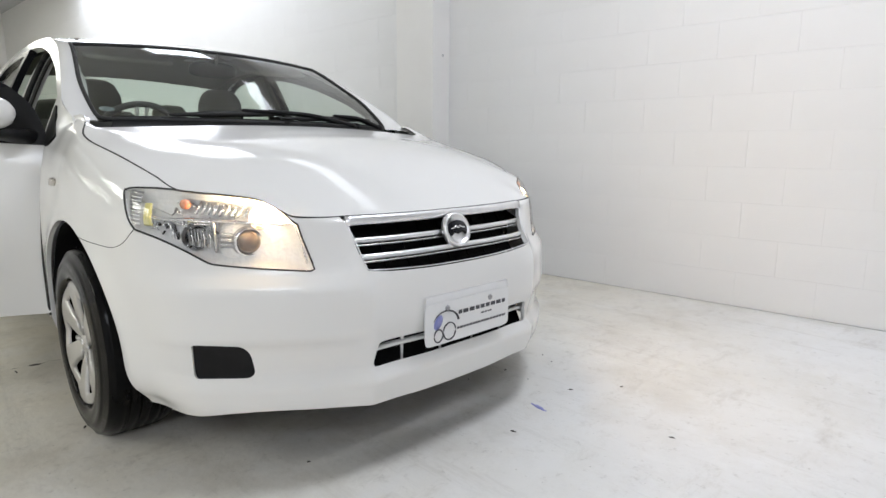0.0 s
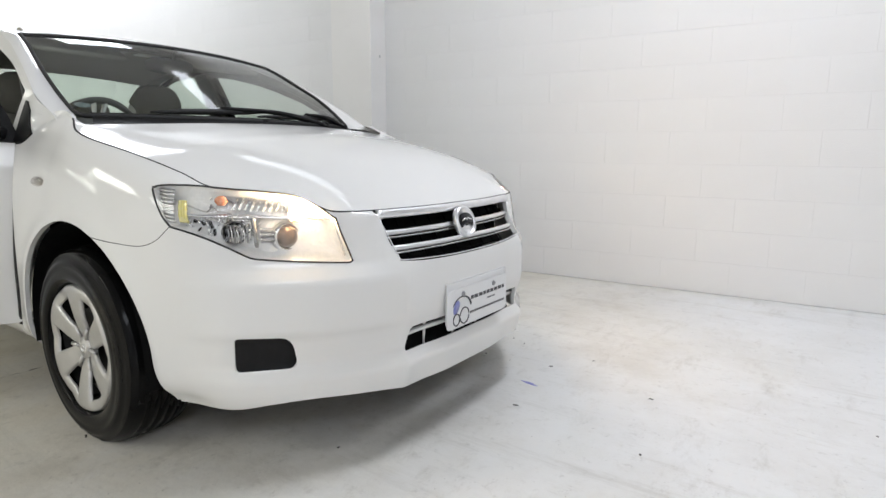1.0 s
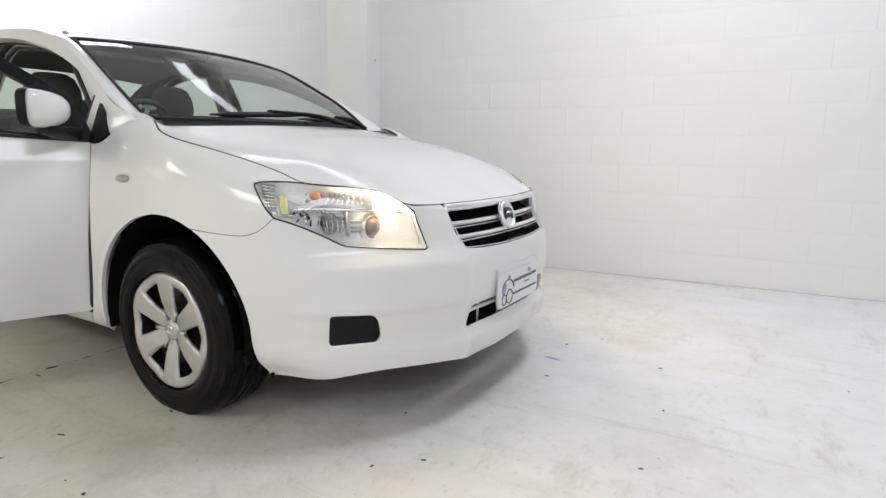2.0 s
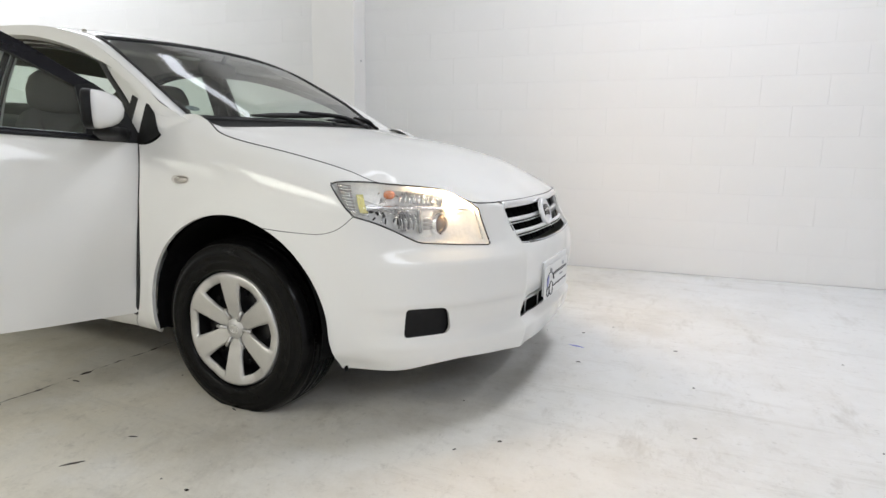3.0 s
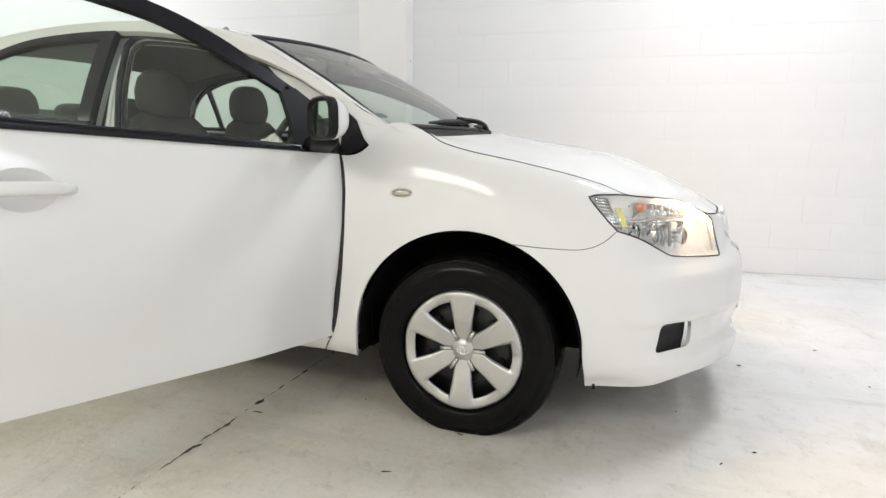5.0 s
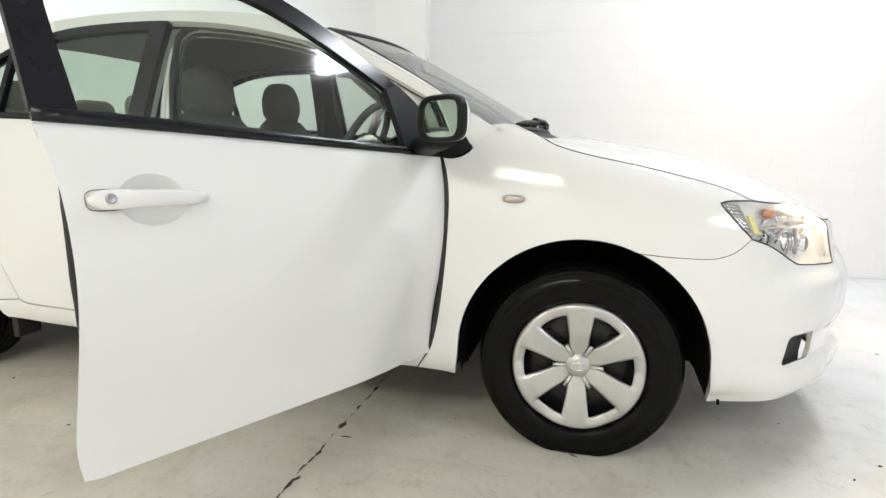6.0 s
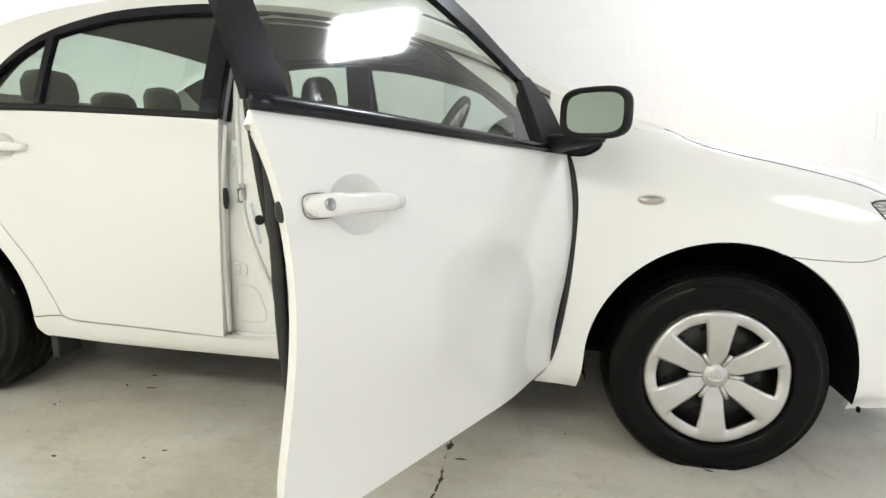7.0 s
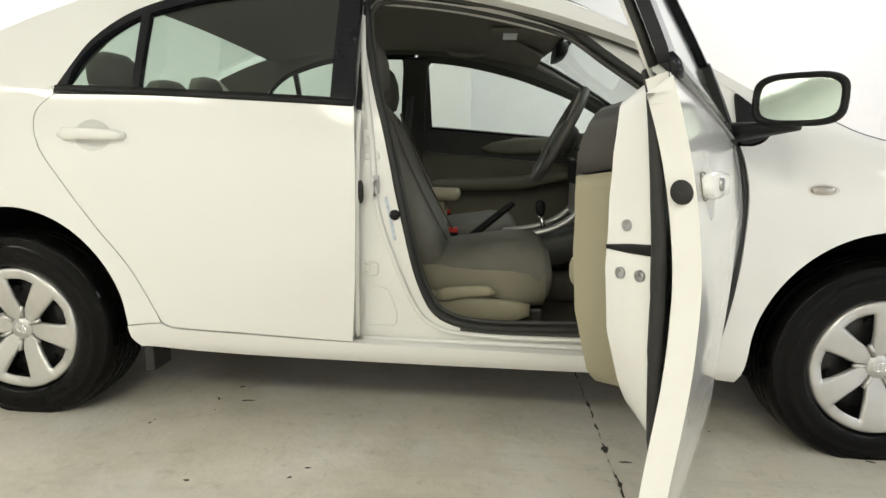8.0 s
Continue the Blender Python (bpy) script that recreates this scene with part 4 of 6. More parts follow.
# arch liners and the dark underside
for cx in (0.0, -2.6):
    for side in (-1, 1):
        ang = np.radians(np.linspace(-11, 191, 30))
        rows = [[(cx + r * math.cos(a), side * y, 0.30 + r * math.sin(a)) for a in ang] for y, r in ((0.838, 0.366), (0.80, 0.368), (0.60, 0.372), (0.47, 0.36))]
        rows.append([(cx + 0.12 * math.cos(a), side * 0.46, 0.30 + 0.12 * math.sin(a)) for a in ang])
        sheet("arch_liner", np.array(rows), LINER, car, "black plastic wheel arch liner")
bm = box_bm(-3.3, 0.55, -0.46, 0.46, 0.20, 0.22)
box_bm(-2.2, -0.4, -0.74, 0.74, 0.2, 0.225, bm=bm)
box_bm(0.3, 0.60, -0.45, 0.45, 0.215, 0.235, bm=bm)
box_bm(-0.05, 0.05, -0.65, 0.65, 0.22, 0.32, bm=bm)
box_bm(-2.66, -2.54, -0.65, 0.65, 0.22, 0.34, bm=bm)
part("underbody", bm, LINER, car, "dark underside")
part("firewall", box_bm(-0.40, -0.36, -0.74, 0.74, 0.22, 0.90), LINER, car)
part("radiator_panel", box_bm(0.62, 0.66, -0.40, 0.40, 0.22, 0.68), LINER, car)
for y in (-0.775, 0.775):
    part("mud_flap", box_bm(-2.2, -2.17, y - 0.05, y + 0.05, 0.155, 0.24, 0.004), RUBBER, car)
    part("bumper_clip", box_bm(0.405, 0.413, y - 0.006, y + 0.006, 0.184, 0.2, 0.002), LINER, car)

# ---- grille, intake, plate ----
grille = skin("grille", grille_outline * (1.12, 1.0), LINER, car, "black radiator grille with chrome bars", off=-0.07, step=0.03, depth=0.0)
bars_v = [(0.653, 0.0125), (0.613, 0.0115)]
ss = np.linspace(-1, 1, 41)


def grille_half(v):
    return float(np.interp(v, [0.575, 0.66, 0.80, 0.975], [0.345, 0.372, 0.398, 0.404]))


strip_on("chrome_strip", [(q * 0.389, 0.825) for q in ss], 0.27, 0.0, 0.005, SATIN, grille, "broad satin chrome strip")
for v, h in bars_v:
    strip_on("chrome_bar", [(q * (grille_half(v) - 0.004), v) for q in ss], h, -0.012, 0.005, SATIN, grille, "satin chrome grille bar")
    strip_on("bar_lip", [(q * (grille_half(v) - 0.006), v - 0.0115) for q in ss], 0.003, -0.016, 0.003, SATIN, grille)
for v in (0.676, 0.634, 0.592):
    strip_on("grille_slat", [(q * (grille_half(v) - 0.008), v) for q in ss], 0.003, -0.062, 0.003, LINER, grille)
for q in np.linspace(-0.9, 0.9, 9):
    strip_on("grille_post", [(q * 0.37 - 0.002, 0.67), (q * 0.37 + 0.002, 0.67)], 0.17, -0.064, 0.003, LINER, grille)
edge_line = [np.array(on_skin(s, v, 0.0)) for s, v in [(0.396, 0.77), (0.371, 0.664), (0.346, 0.579)] + [(q * -0.338, 0.5655 + 0.011 * q * q) for q in np.linspace(-1, 1, 21)] + [(-0.346, 0.579), (-0.371, 0.664), (-0.396, 0.77)]]
tube("grille_edge", edge_line, 0.0016, SATIN, grille, "thin chrome edging", sides=6)
# round badge: domed ring and a dark shield shape, with no lettering
bc, bn = Vector(on_skin(0.0, 0.648, 0.006)), Vector((0.95, 0, 0.31)).normalized()
lathe("badge", [(0.054, -0.006), (0.054, 0.004), (0.052, 0.010), (0.047, 0.0125), (0.043, 0.010), (0.041, 0.005), (0.02, 0.0055), (0.0005, 0.0055)], bc, SATIN, grille, "round chrome badge", n=56, axis=bn)
by = Vector((0, 1, 0))
bz = bn.cross(by) * -1
if bz.z < 0:
    bz = -bz
# a broad black mark with drooping ends across the middle of the badge, and two bright strokes in it
mark = [(-0.039, 0.006), (-0.033, 0.019), (-0.020, 0.026), (0.0, 0.029), (0.020, 0.026), (0.033, 0.019), (0.039, 0.006), (0.038, -0.008), (0.031, -0.018), (0.024, -0.012), (0.012, -0.009), (0.0, -0.014), (-0.012, -0.009),
        (-0.024, -0.012), (-0.031, -0.018), (-0.038, -0.008)]
loft("badge_mark", [[bc + bn * d + by * (y * q) + bz * (z * q) for y, z in mark] for d, q in ((0.003, 1.0), (0.0098, 1.0), (0.0108, 0.96), (0.0112, 0.02))], GLOSS_BLACK, grille, "black winged mark")
for q in (-1, 1):
    tube("badge_wing", [bc + bn * 0.0122 + by * (y * q) + bz * z for y, z in spline([(0.001, 0.004), (0.008, 0.011), (0.016, 0.006), (0.027, 0.004)], 4)], 0.0021, CHROME, grille, sides=6)

intake = skin("lower_intake", rounded([(0.41, 0.39), (0.42, 0.29), (-0.42, 0.29), (-0.41, 0.39)], 0.01, 0.02), LINER, front_bumper, "black lower air intake", off=-0.05, step=0.04, depth=0.0)
strip_on("intake_bar", [(q * 0.325, 0.343) for q in ss], 0.011, -0.022, 0.007, PAINT, front_bumper, "white slat across the intake")
for s in (-0.22, -0.07, 0.07, 0.22):
    strip_on("intake_post", [(s - 0.004, 0.339), (s, 0.339), (s + 0.004, 0.339)], 0.078, -0.03, 0.006, PAINT, front_bumper)
plate = new("number_plate")
plate.parent = car
PX = 0.892
loft("plate_board", [superloop((PX + d, 0.004, 0.393), 0.182 * q, 0.063 * q, (0, 1, 0), (0, 0, 1), 64, 14) for d, q in ((-0.003, 1.0), (-0.0005, 1.0), (0.0, 0.994), (0.0, 0.02))], PLATE, plate, "white dealer plate with bar markings").data.shade_flat()
part("plate_holder", box_bm(PX - 0.012, PX - 0.0055, -0.172, 0.186, 0.345, 0.478, 0.006, 2), PLATE, plate, "pale plate holder")
for y in (-0.092, 0.094):
    lathe("screw", [(0.0085, 0), (0.0085, 0.003), (0.006, 0.0055), (0.003, 0.0035), (0.0005, 0.0035)], (PX, y, 0.436), ZINC, plate, "zinc screw", n=16, axis=(1, 0, 0))


def bars(y0, y1, z, h, n, seed, mat=INK):
    """A row of thin printed bars that stands in for lettering."""
    rng = random.Random(seed)
    bm, y = bmesh.new(), y0
    while y < y1 - 0.002:
        w = rng.uniform(0.75, 1.25) * (y1 - y0) / n
        e = min(y + w * 0.78, y1)
        box_bm(PX, PX + 0.0006, y, e, z - h * 0.36, z + h * 0.36, bm=bm)
        y += w
    part("print_bar", bm, mat, plate)


bars(-0.045, 0.172, 0.414, 0.0165, 9, 1)
bars(0.055, 0.105, 0.393, 0.007, 4, 2)
bars(-0.050, 0.170, 0.366, 0.010, 16, 3)
t = np.linspace(0, 2 * math.pi, 30, endpoint=False)
for cy, cz, ra, rb in ((-0.128, 0.358, 0.017, 0.019), (-0.083, 0.364, 0.025, 0.026)):
    tube("printed_ring", np.stack([np.full(30, PX + 0.0006), cy + ra * np.cos(t), cz + rb * np.sin(t)], -1), 0.0022, INK, plate, sides=6, closed=True)
t = np.linspace(0.15, 2.75, 24)
tube("printed_arc", np.stack([np.full(24, PX + 0.0006), -0.098 + 0.052 * np.cos(t), 0.388 + 0.040 * np.sin(t)], -1), np.linspace(0.004, 0.001, 24), INK, plate, sides=6)
t = np.linspace(0, 2 * math.pi, 24, endpoint=False)
loft("printed_patch", [np.stack([np.full(24, PX + d), -0.128 + q * (0.016 * np.cos(t) + 0.007 * np.sin(t)), 0.398 + q * 0.021 * np.sin(t)], -1) for d, q in ((0, 1), (0.0009, 1), (0.001, 0.02))], BLUE, plate)

# ---- headlights ----
def headlight(side):
    """A clear lens over a bright bowl: indicator above, main beam and projector below, a ribbed marker at the rear."""
    h = skin("headlight", (headlight_outline if side > 0 else mirrored(headlight_outline)), CLEAR, car, "clear lens headlight unit, lit", step=0.025, depth=0.0)
    tube("lens_edge", np.array([on_skin(s * side, v, -0.001) for s, v in headlight_outline]), 0.0027, RUBBER, h, "black lens edging", sides=6, closed=True)

    def at(s, v, o):
        return Vector(on_skin(s * side, v, o))

    # bowl: sides that step in, and a fluted back
    c2 = np.array((0.76, 0.75))
    R = np.array([[on_skin(s * side, v, o) for s, v in c2 + (headlight_outline - c2) * q] for q, o in
                  ((0.995, -0.002), (0.985, -0.012), (0.965, -0.016), (0.945, -0.030), (0.78, -0.040), (0.5, -0.046), (0.25, -0.046), (0.02, -0.046))])
    sheet("bowl", np.concatenate([R, R[:, :1]], 1), FLUTED, h, "bright fluted reflector bowl")
    fwd = Vector((1.0, -0.10 * side, 0.0)).normalized()
    # projector: shroud, ring, lens
    c = Vector((0.632, -0.568 * side, 0.652))
    lathe("projector_shroud", [(0.066, -0.034), (0.060, -0.020), (0.052, -0.010), (0.044, -0.004), (0.040, -0.006)], c, FLUTED, h, "bright projector shroud", n=44, axis=fwd)
    lathe("projector_ring", [(0.038, -0.012), (0.038, 0.010), (0.036, 0.014), (0.033, 0.014), (0.031, 0.006)], c, CHROME, h, "chrome ring round the projector", n=44, axis=fwd)
    lathe("projector_lens", [(0.032, 0.006), (0.030, 0.014), (0.025, 0.022), (0.016, 0.028), (0.0005, 0.030)], c, LENS, h, "brown projector lens", n=40, axis=fwd)
    for i in range(6):
        z = 0.640 + i * 0.007
        tube("sleeve_rib", [Vector((0.628, -0.606 * side, z)), Vector((0.612, -0.632 * side, z + 0.001))], 0.0026, REFLECTOR if i % 2 else ZINC, h, sides=5)
    # main beam: deep cup with a cap, and a louvred wall beside it
    c = Vector((0.552, -0.672 * side, 0.668))
    lathe("beam_cup", [(0.036, 0.010), (0.035, 0.004), (0.030, -0.008), (0.022, -0.020), (0.008, -0.024)], c, CHROME, h, "bright beam reflector", n=28, axis=fwd)
    lathe("beam_cap", [(0.014, -0.016), (0.015, 0.004), (0.011, 0.011), (0.0005, 0.013)], c, STEEL, h, "dark bulb cap", n=18, axis=fwd)
    for i in range(8):
        q = i / 7
        base = Vector((0.594 - 0.040 * q, (-0.650 - 0.038 * q) * side, 0.0))
        tube("louvre", [base + Vector((0, 0, 0.640 + 0.004 * q)), base + Vector((0.003, 0, 0.662)), base + Vector((-0.004, 0, 0.690 - 0.003 * q))], 0.0026, (CHROME, ZINC)[i % 2], h, sides=6)
    for z in (0.700, 0.707):
        tube("louvre_cap", [Vector((0.598, -0.648 * side, z)), Vector((0.578, -0.668 * side, z + 0.001)), Vector((0.552, -0.688 * side, z))], 0.0028, CHROME, h, sides=6)
    post = [Vector((0.606 - 0.007 * q, (-0.640 - 0.004 * q) * side, 0.628 + 0.078 * q)) for q in np.linspace(0, 1, 13)]
    tube("louvre_post", post, [0.0065 if i % 4 else 0.0042 for i in range(13)], ZINC, h, "grey notched post beside the louvres", sides=6)
    for i in range(5):
        tube("facet", [at(0.865 + i * 0.011, 0.682 + i * 0.004, -0.026), at(0.872 + i * 0.011, 0.705 + i * 0.003, -0.030)], 0.0045, CHROME if i % 2 else STEEL, h, sides=5)
    rng = random.Random(11)
    for i in range(76):
        q, v = rng.uniform(0.74, 0.945), rng.uniform(0.645, 0.735)
        if i > 52:
            q, v = rng.uniform(0.66, 0.90), rng.uniform(0.76, 0.95)
        lean, size = rng.uniform(-0.03, 0.03), rng.uniform(0.010, 0.022)
        tube("facet", [at(q, v, -0.034), at(q + lean, v + size * (1.0 if v < 0.75 else 3.0), -0.028)], rng.uniform(0.0012, 0.003), (CHROME, STEEL if v < 0.70 else CHROME, ZINC, REFLECTOR, CHROME)[i % 5], h, sides=4, flat=1.8)
    # chrome shelf between the upper and the lower row
    tube("shelf", [at(q, v, -0.024) for q, v in spline([(0.955, 0.755), (0.90, 0.742), (0.80, 0.735), (0.70, 0.732), (0.62, 0.735), (0.56, 0.74)], 5)], 0.0048, CHROME, h, "chrome dividing shelf", sides=8, flat=2.6)
    # indicator: amber bulb in a fan of flutes
    c = Vector((0.512, -0.677 * side, 0.748))
    lathe("amber_bulb", [(0.011, -0.012), (0.014, 0.002), (0.0125, 0.012), (0.007, 0.019), (0.0005, 0.021)], c, ORANGE, h, "amber indicator bulb", n=20, axis=fwd)
    for i in range(9):
        q = 0.80 - 0.017 * i
        tube("flute", [at(q + 0.012, 0.775, -0.022), at(q + 0.004, 0.85, -0.026), at(q, 0.95, -0.022)], 0.0042, REFLECTOR if i % 2 else CHROME, h, sides=6)
    # lit position lamp at the inner end
    c = at(0.635, 0.845, -0.038)
    lathe("position_cup", [(0.031, 0.012), (0.028, 0.002), (0.018, -0.010), (0.006, -0.014)], c, REFLECTOR, h, "bright lamp cup", n=24, axis=fwd)
    lathe("lit_bulb", [(0.010, -0.01), (0.014, 0.004), (0.012, 0.012), (0.0005, 0.018)], c, BULB, h, "lit position bulb", n=16, axis=fwd)
    # side marker: fan of prisms with a yellow panel
    for i in range(20):
        z = 0.694 + 0.0047 * i
        q0, q1 = 0.958 + i * 0.0016, 0.982 + i * 0.0029
        tube("prism", [at(q0, v_height(q0, z), -0.011), at((q0 + q1) / 2, v_height((q0 + q1) / 2, z + 0.001), -0.009), at(q1, v_height(q1, z + 0.004), -0.008)], 0.0019 if i % 2 else 0.0029, ZINC if i % 2 else REFLECTOR, h, sides=5)
    for k in range(3):
        tube("yellow_prism", [at(q - 0.007 * k, v_height(q - 0.007 * k, z), -0.014) for q, z in ((0.938, 0.682), (0.944, 0.70), (0.951, 0.72), (0.957, 0.74), (0.962, 0.757))], 0.0042, YELLOW, h, "yellow ribbed side reflector", sides=6, flat=1.2)
    # inner end: a thin bright trim
    tube("inner_trim", [at(q, v, -0.016) for q, v in ((0.502, 0.60), (0.518, 0.66), (0.534, 0.71), (0.547, 0.80))], 0.003, REFLECTOR, h, sides=8)
    # the lamp's own light
    data = bpy.data.lights.new("headlight_lamp", "POINT")
    data.energy, data.color, data.shadow_soft_size = 20.0, (1.0, 0.70, 0.38), 0.015
    lamp = new("headlight_lamp", data)
    lamp.location = at(0.63, 0.85, -0.012)
    return h


for side in (1, -1):
    headlight(side)

# ---- shut lines: black strips stand in for the shade in the gaps between panels ----
def weatherstrip(line, r=0.0026, off=-0.0012):
    return tube("weatherstrip", np.array([on_skin(s, v, off) for s, v in line]), r, RUBBER, car, sides=6)


for side in (1, -1):
    weatherstrip([(s * side, 0.997) for s in np.linspace(0.905, 1.60, 50)], 0.0028)
    weatherstrip([(s * side, 0.997) for s in np.linspace(0.405, 0.572, 16)], 0.0034, -0.001)
    weatherstrip([(s * side, v) for s, v in resample(spline(seam, 8), 0.015)], 0.0018)
weatherstrip([(s, 0.992) for s in np.linspace(-0.405, 0.405, 50)], 0.005, -0.002)

# ---- wipers ----
def wiper(k0, k1, x0, x1, kp, label):
    """A blade lying on the foot of the screen and the arm that holds it."""
    n = 18
    ks, xs = np.linspace(k0, k1, n), np.linspace(x0, x1, n)
    line = np.array([upper(np.array(x), np.array(k), 0.014) for x, k in zip(xs, ks)])
    w = tube("wiper", line, np.concatenate([np.linspace(0.004, 0.013, 5), np.full(n - 10, 0.013), np.linspace(0.013, 0.005, 5)]), RUBBER, car, label, sides=6)
    pivot = upper(np.array(-0.25), np.array(kp), 0.0)
    mid = upper(np.array((xs[n // 2] - 0.25) / 2), np.array((ks[n // 2] + kp) / 2), 0.030)
    tube("wiper_arm", spline([pivot, mid, line[n // 2] + (0, 0, 0.014)], 8), np.linspace(0.014, 0.008, 17), BLACK, w, "black wiper arm", sides=6, flat=1.4)
    lathe("pivot_cap", [(0.018, -0.01), (0.018, 0.012), (0.012, 0.018), (0.0005, 0.020)], pivot, BLACK, w, n=16, axis=(0.3, 0, 0.95))


wiper(-0.66, 0.12, -0.262, -0.30, 0.62, "black windscreen wiper at rest")
wiper(-0.02, 0.84, -0.262, -0.292, 0.90, "black windscreen wiper at rest")
t = np.linspace(0, 2 * math.pi, 24, endpoint=False)
c0 = [upper(np.array(-0.325 + 0.016 * math.sin(a)), np.array(-0.925 + 0.036 * math.cos(a)), -0.004) for a in t]
mesh_part("permit_sticker", c0 + [upper(np.array(-0.325), np.array(-0.925), -0.004)], [(i, (i + 1) % 24, 24) for i in range(24)], GREY_PRINT, windscreen, "round printed sticker")

# ---- side glass, rear doors, handles ----
def ellipse_hole(x, v, a, b, n=36):
    t = np.linspace(0, 2 * math.pi, n, endpoint=False)
    return np.stack([SX(x) + a * np.cos(t), v + b * np.sin(t)], -1)


def door_handle(parent, x0, x1, v, side, lock):
    """A bar handle bridging a dished cup; x0 is the rear end."""
    n = 22
    rings = []
    for i, q in enumerate(np.linspace(0, 1, n)):
        x = x0 + (x1 - x0) * q
        lift = 0.010 + 0.018 * math.sin(math.pi * min(max(q, 0.02), 0.98)) ** 0.6
        hz = 0.0165 * (0.55 + 0.45 * min(1, min(q, 1 - q) * 9)) * (1.12 if q < 0.3 else 1.0 - 0.25 * max(q - 0.5, 0))
        hd = 0.011 * (0.6 + 0.4 * min(1, min(q, 1 - q) * 8))
        if i in (0, n - 1):
            hz, hd = hz * 0.3, hd * 0.3
        c = on_skin(SX(x) * side, v, lift - 0.008)
        rings.append(superloop(c, hd, hz, (0, -side, 0), (0, 0, 1), 18, 2.8))
    handle = loft("door_handle", rings, PAINT, parent, "white body-coloured pull handle")
    for q in (0.1, 0.92):
        c = np.array(on_skin(SX(x0 + (x1 - x0) * q) * side, v, 0.004))
        loft("handle_foot", [superloop(c + (0, -side * d, 0), 0.020, 0.012, (1, 0, 0), (0, 0, 1), 14, 3) for d in (-0.012, 0.012)], PAINT, parent)
    if lock:
        t = np.linspace(0, 2 * math.pi, 36, endpoint=False)
        cap = [(SX(x0 + 0.031) + 0.033 * np.sign(np.cos(a)) * abs(np.cos(a)) ** 0.6, v + 0.0195 * np.sign(np.sin(a)) * abs(np.sin(a)) ** 0.6) for a in t]
        tube("cap_gap", [on_skin(q * side, w, 0.003) for q, w in cap], 0.0009, TRIM_SHADED, parent, "thin shadow gap round the lock cap", sides=6, closed=True)
        lathe("key_lock", [(0.0095, 0), (0.0095, 0.004), (0.0075, 0.005), (0.006, 0.0035), (0.0005, 0.0035)], on_skin(SX(x0 + 0.033) * side, v + 0.001, 0.022), ZINC, parent, "round key lock", n=20,
              axis=(0, -side, 0.05))


def handle_cup(parent, hole, depth, side):
    c = hole.mean(0)
    rings = []
    for q in np.linspace(1.0, 0.02, 9):
        p = c + (hole - c) * q
        d = -depth * (1 - q ** 2.2)
        rings.append(np.array([on_skin(s * side, v, d) for s, v in p]))
    R = np.array(rings)
    return sheet("handle_cup", np.concatenate([R, R[:, :1]], 1), PAINT, parent, "white dished recess behind the handle", flip=side > 0)


REAR_HOLE = ellipse_hole(-2.318, 0.876, 0.060, 0.043)
FRONT_HOLE = ellipse_hole(-1.337, 0.827, 0.066, 0.052)
rear_frame_outline = path(d_line(-1.535, -2.45, 36), [(SX(-2.452), 0.99), (SX(-2.0), 0.995), (SX(-1.53), 0.998)], step=0.016)
pane_main = path(d_line(-1.60, -2.185, 20, -0.032), [(SX(-2.185), v_for(-2.185, float(D_Z(-2.185)) - 0.032)), (SX(-2.178), 1.012)], [(SX(-2.178), 1.012), (SX(-1.596), 1.014)], step=0.016)
pane_quarter = path(d_line(-2.212, -2.40, 8, -0.028), [(SX(-2.40), v_for(-2.40, float(D_Z(-2.40)) - 0.028)), (SX(-2.412), 1.012)], [(SX(-2.412), 1.012), (SX(-2.2), 1.012)], step=0.016)
rear_doors = [o for o in car.children if o.name.split(".")[0] == "rear_door"]
for side, door in zip((1, -1), rear_doors):
    side_of = (lambda o: o) if side > 0 else mirrored
    skin("window_frame", side_of(rear_frame_outline), GLOSS_BLACK, door, "gloss black window frame", holes=[side_of(pane_main), side_of(pane_quarter)], off=0.003, step=0.03, depth=0.022)
    skin("window_pane", side_of(pane_main), PRIVACY, door, "tinted side window", off=-0.012, step=0.06, depth=0.0)
    skin("quarter_pane", side_of(pane_quarter), PRIVACY, door, "tinted quarter window", off=-0.012, step=0.06, depth=0.0)
    strip_on("belt_strip", [(SX(x) * side, 1.001) for x in np.linspace(-1.528, -2.448, 24)], 0.020, 0.002, 0.003, BLACK, door, "black belt strip")
    skin("door_card", side_of(path([(SX(-1.56), 0.32), (SX(-2.05), 0.34), (SX(-2.2), 0.55), (SX(-2.4), 0.78), (SX(-2.4), 0.985)], [(SX(-2.4), 0.985), (SX(-1.56), 0.99)], step=0.03)), TRIM_DARK, door,
         "dark inner door trim", off=-0.07, step=0.06, depth=0.0)
    door_handle(door, -2.424, -2.213, 0.877, side, False)
# the right rear door is rebuilt with its handle cup open
old = rear_doors[0]
fresh = skin("rear_door_skin", rear_door_outline, PAINT, None, holes=[REAR_HOLE], step=0.028, depth=0.055)
old.data = fresh.data
bpy.data.objects.remove(fresh)
handle_cup(old, REAR_HOLE, 0.020, 1)
tube("edge_bead", [on_skin(SX(-1.512), q, -0.022) for q in np.linspace(0.30, 0.98, 20)], 0.008, JAMB, old, "white folded door edge", sides=6)
loft("edge_plug", [superloop(np.array(on_skin(SX(-1.503), 0.745, -0.024)) + np.array((d, 0, 0)), 0.010 * q, 0.034 * q, (0, 1, 0), (0, 0, 1), 18, 2.6) for d, q in ((-0.004, 1.0), (0.004, 1.0), (0.008, 0.7), (0.009, 0.05))], RUBBER, old, "black rubber plug")

# ---- the driver's door, hinged open ----
front_door = skin("front_door", front_door_outline, PAINT, car, "white front door, swung open", holes=[FRONT_HOLE], step=0.028, depth=0.038, taper=0.018)
front_door.matrix_basis = SWING
CLOSE = SWING.inverted()


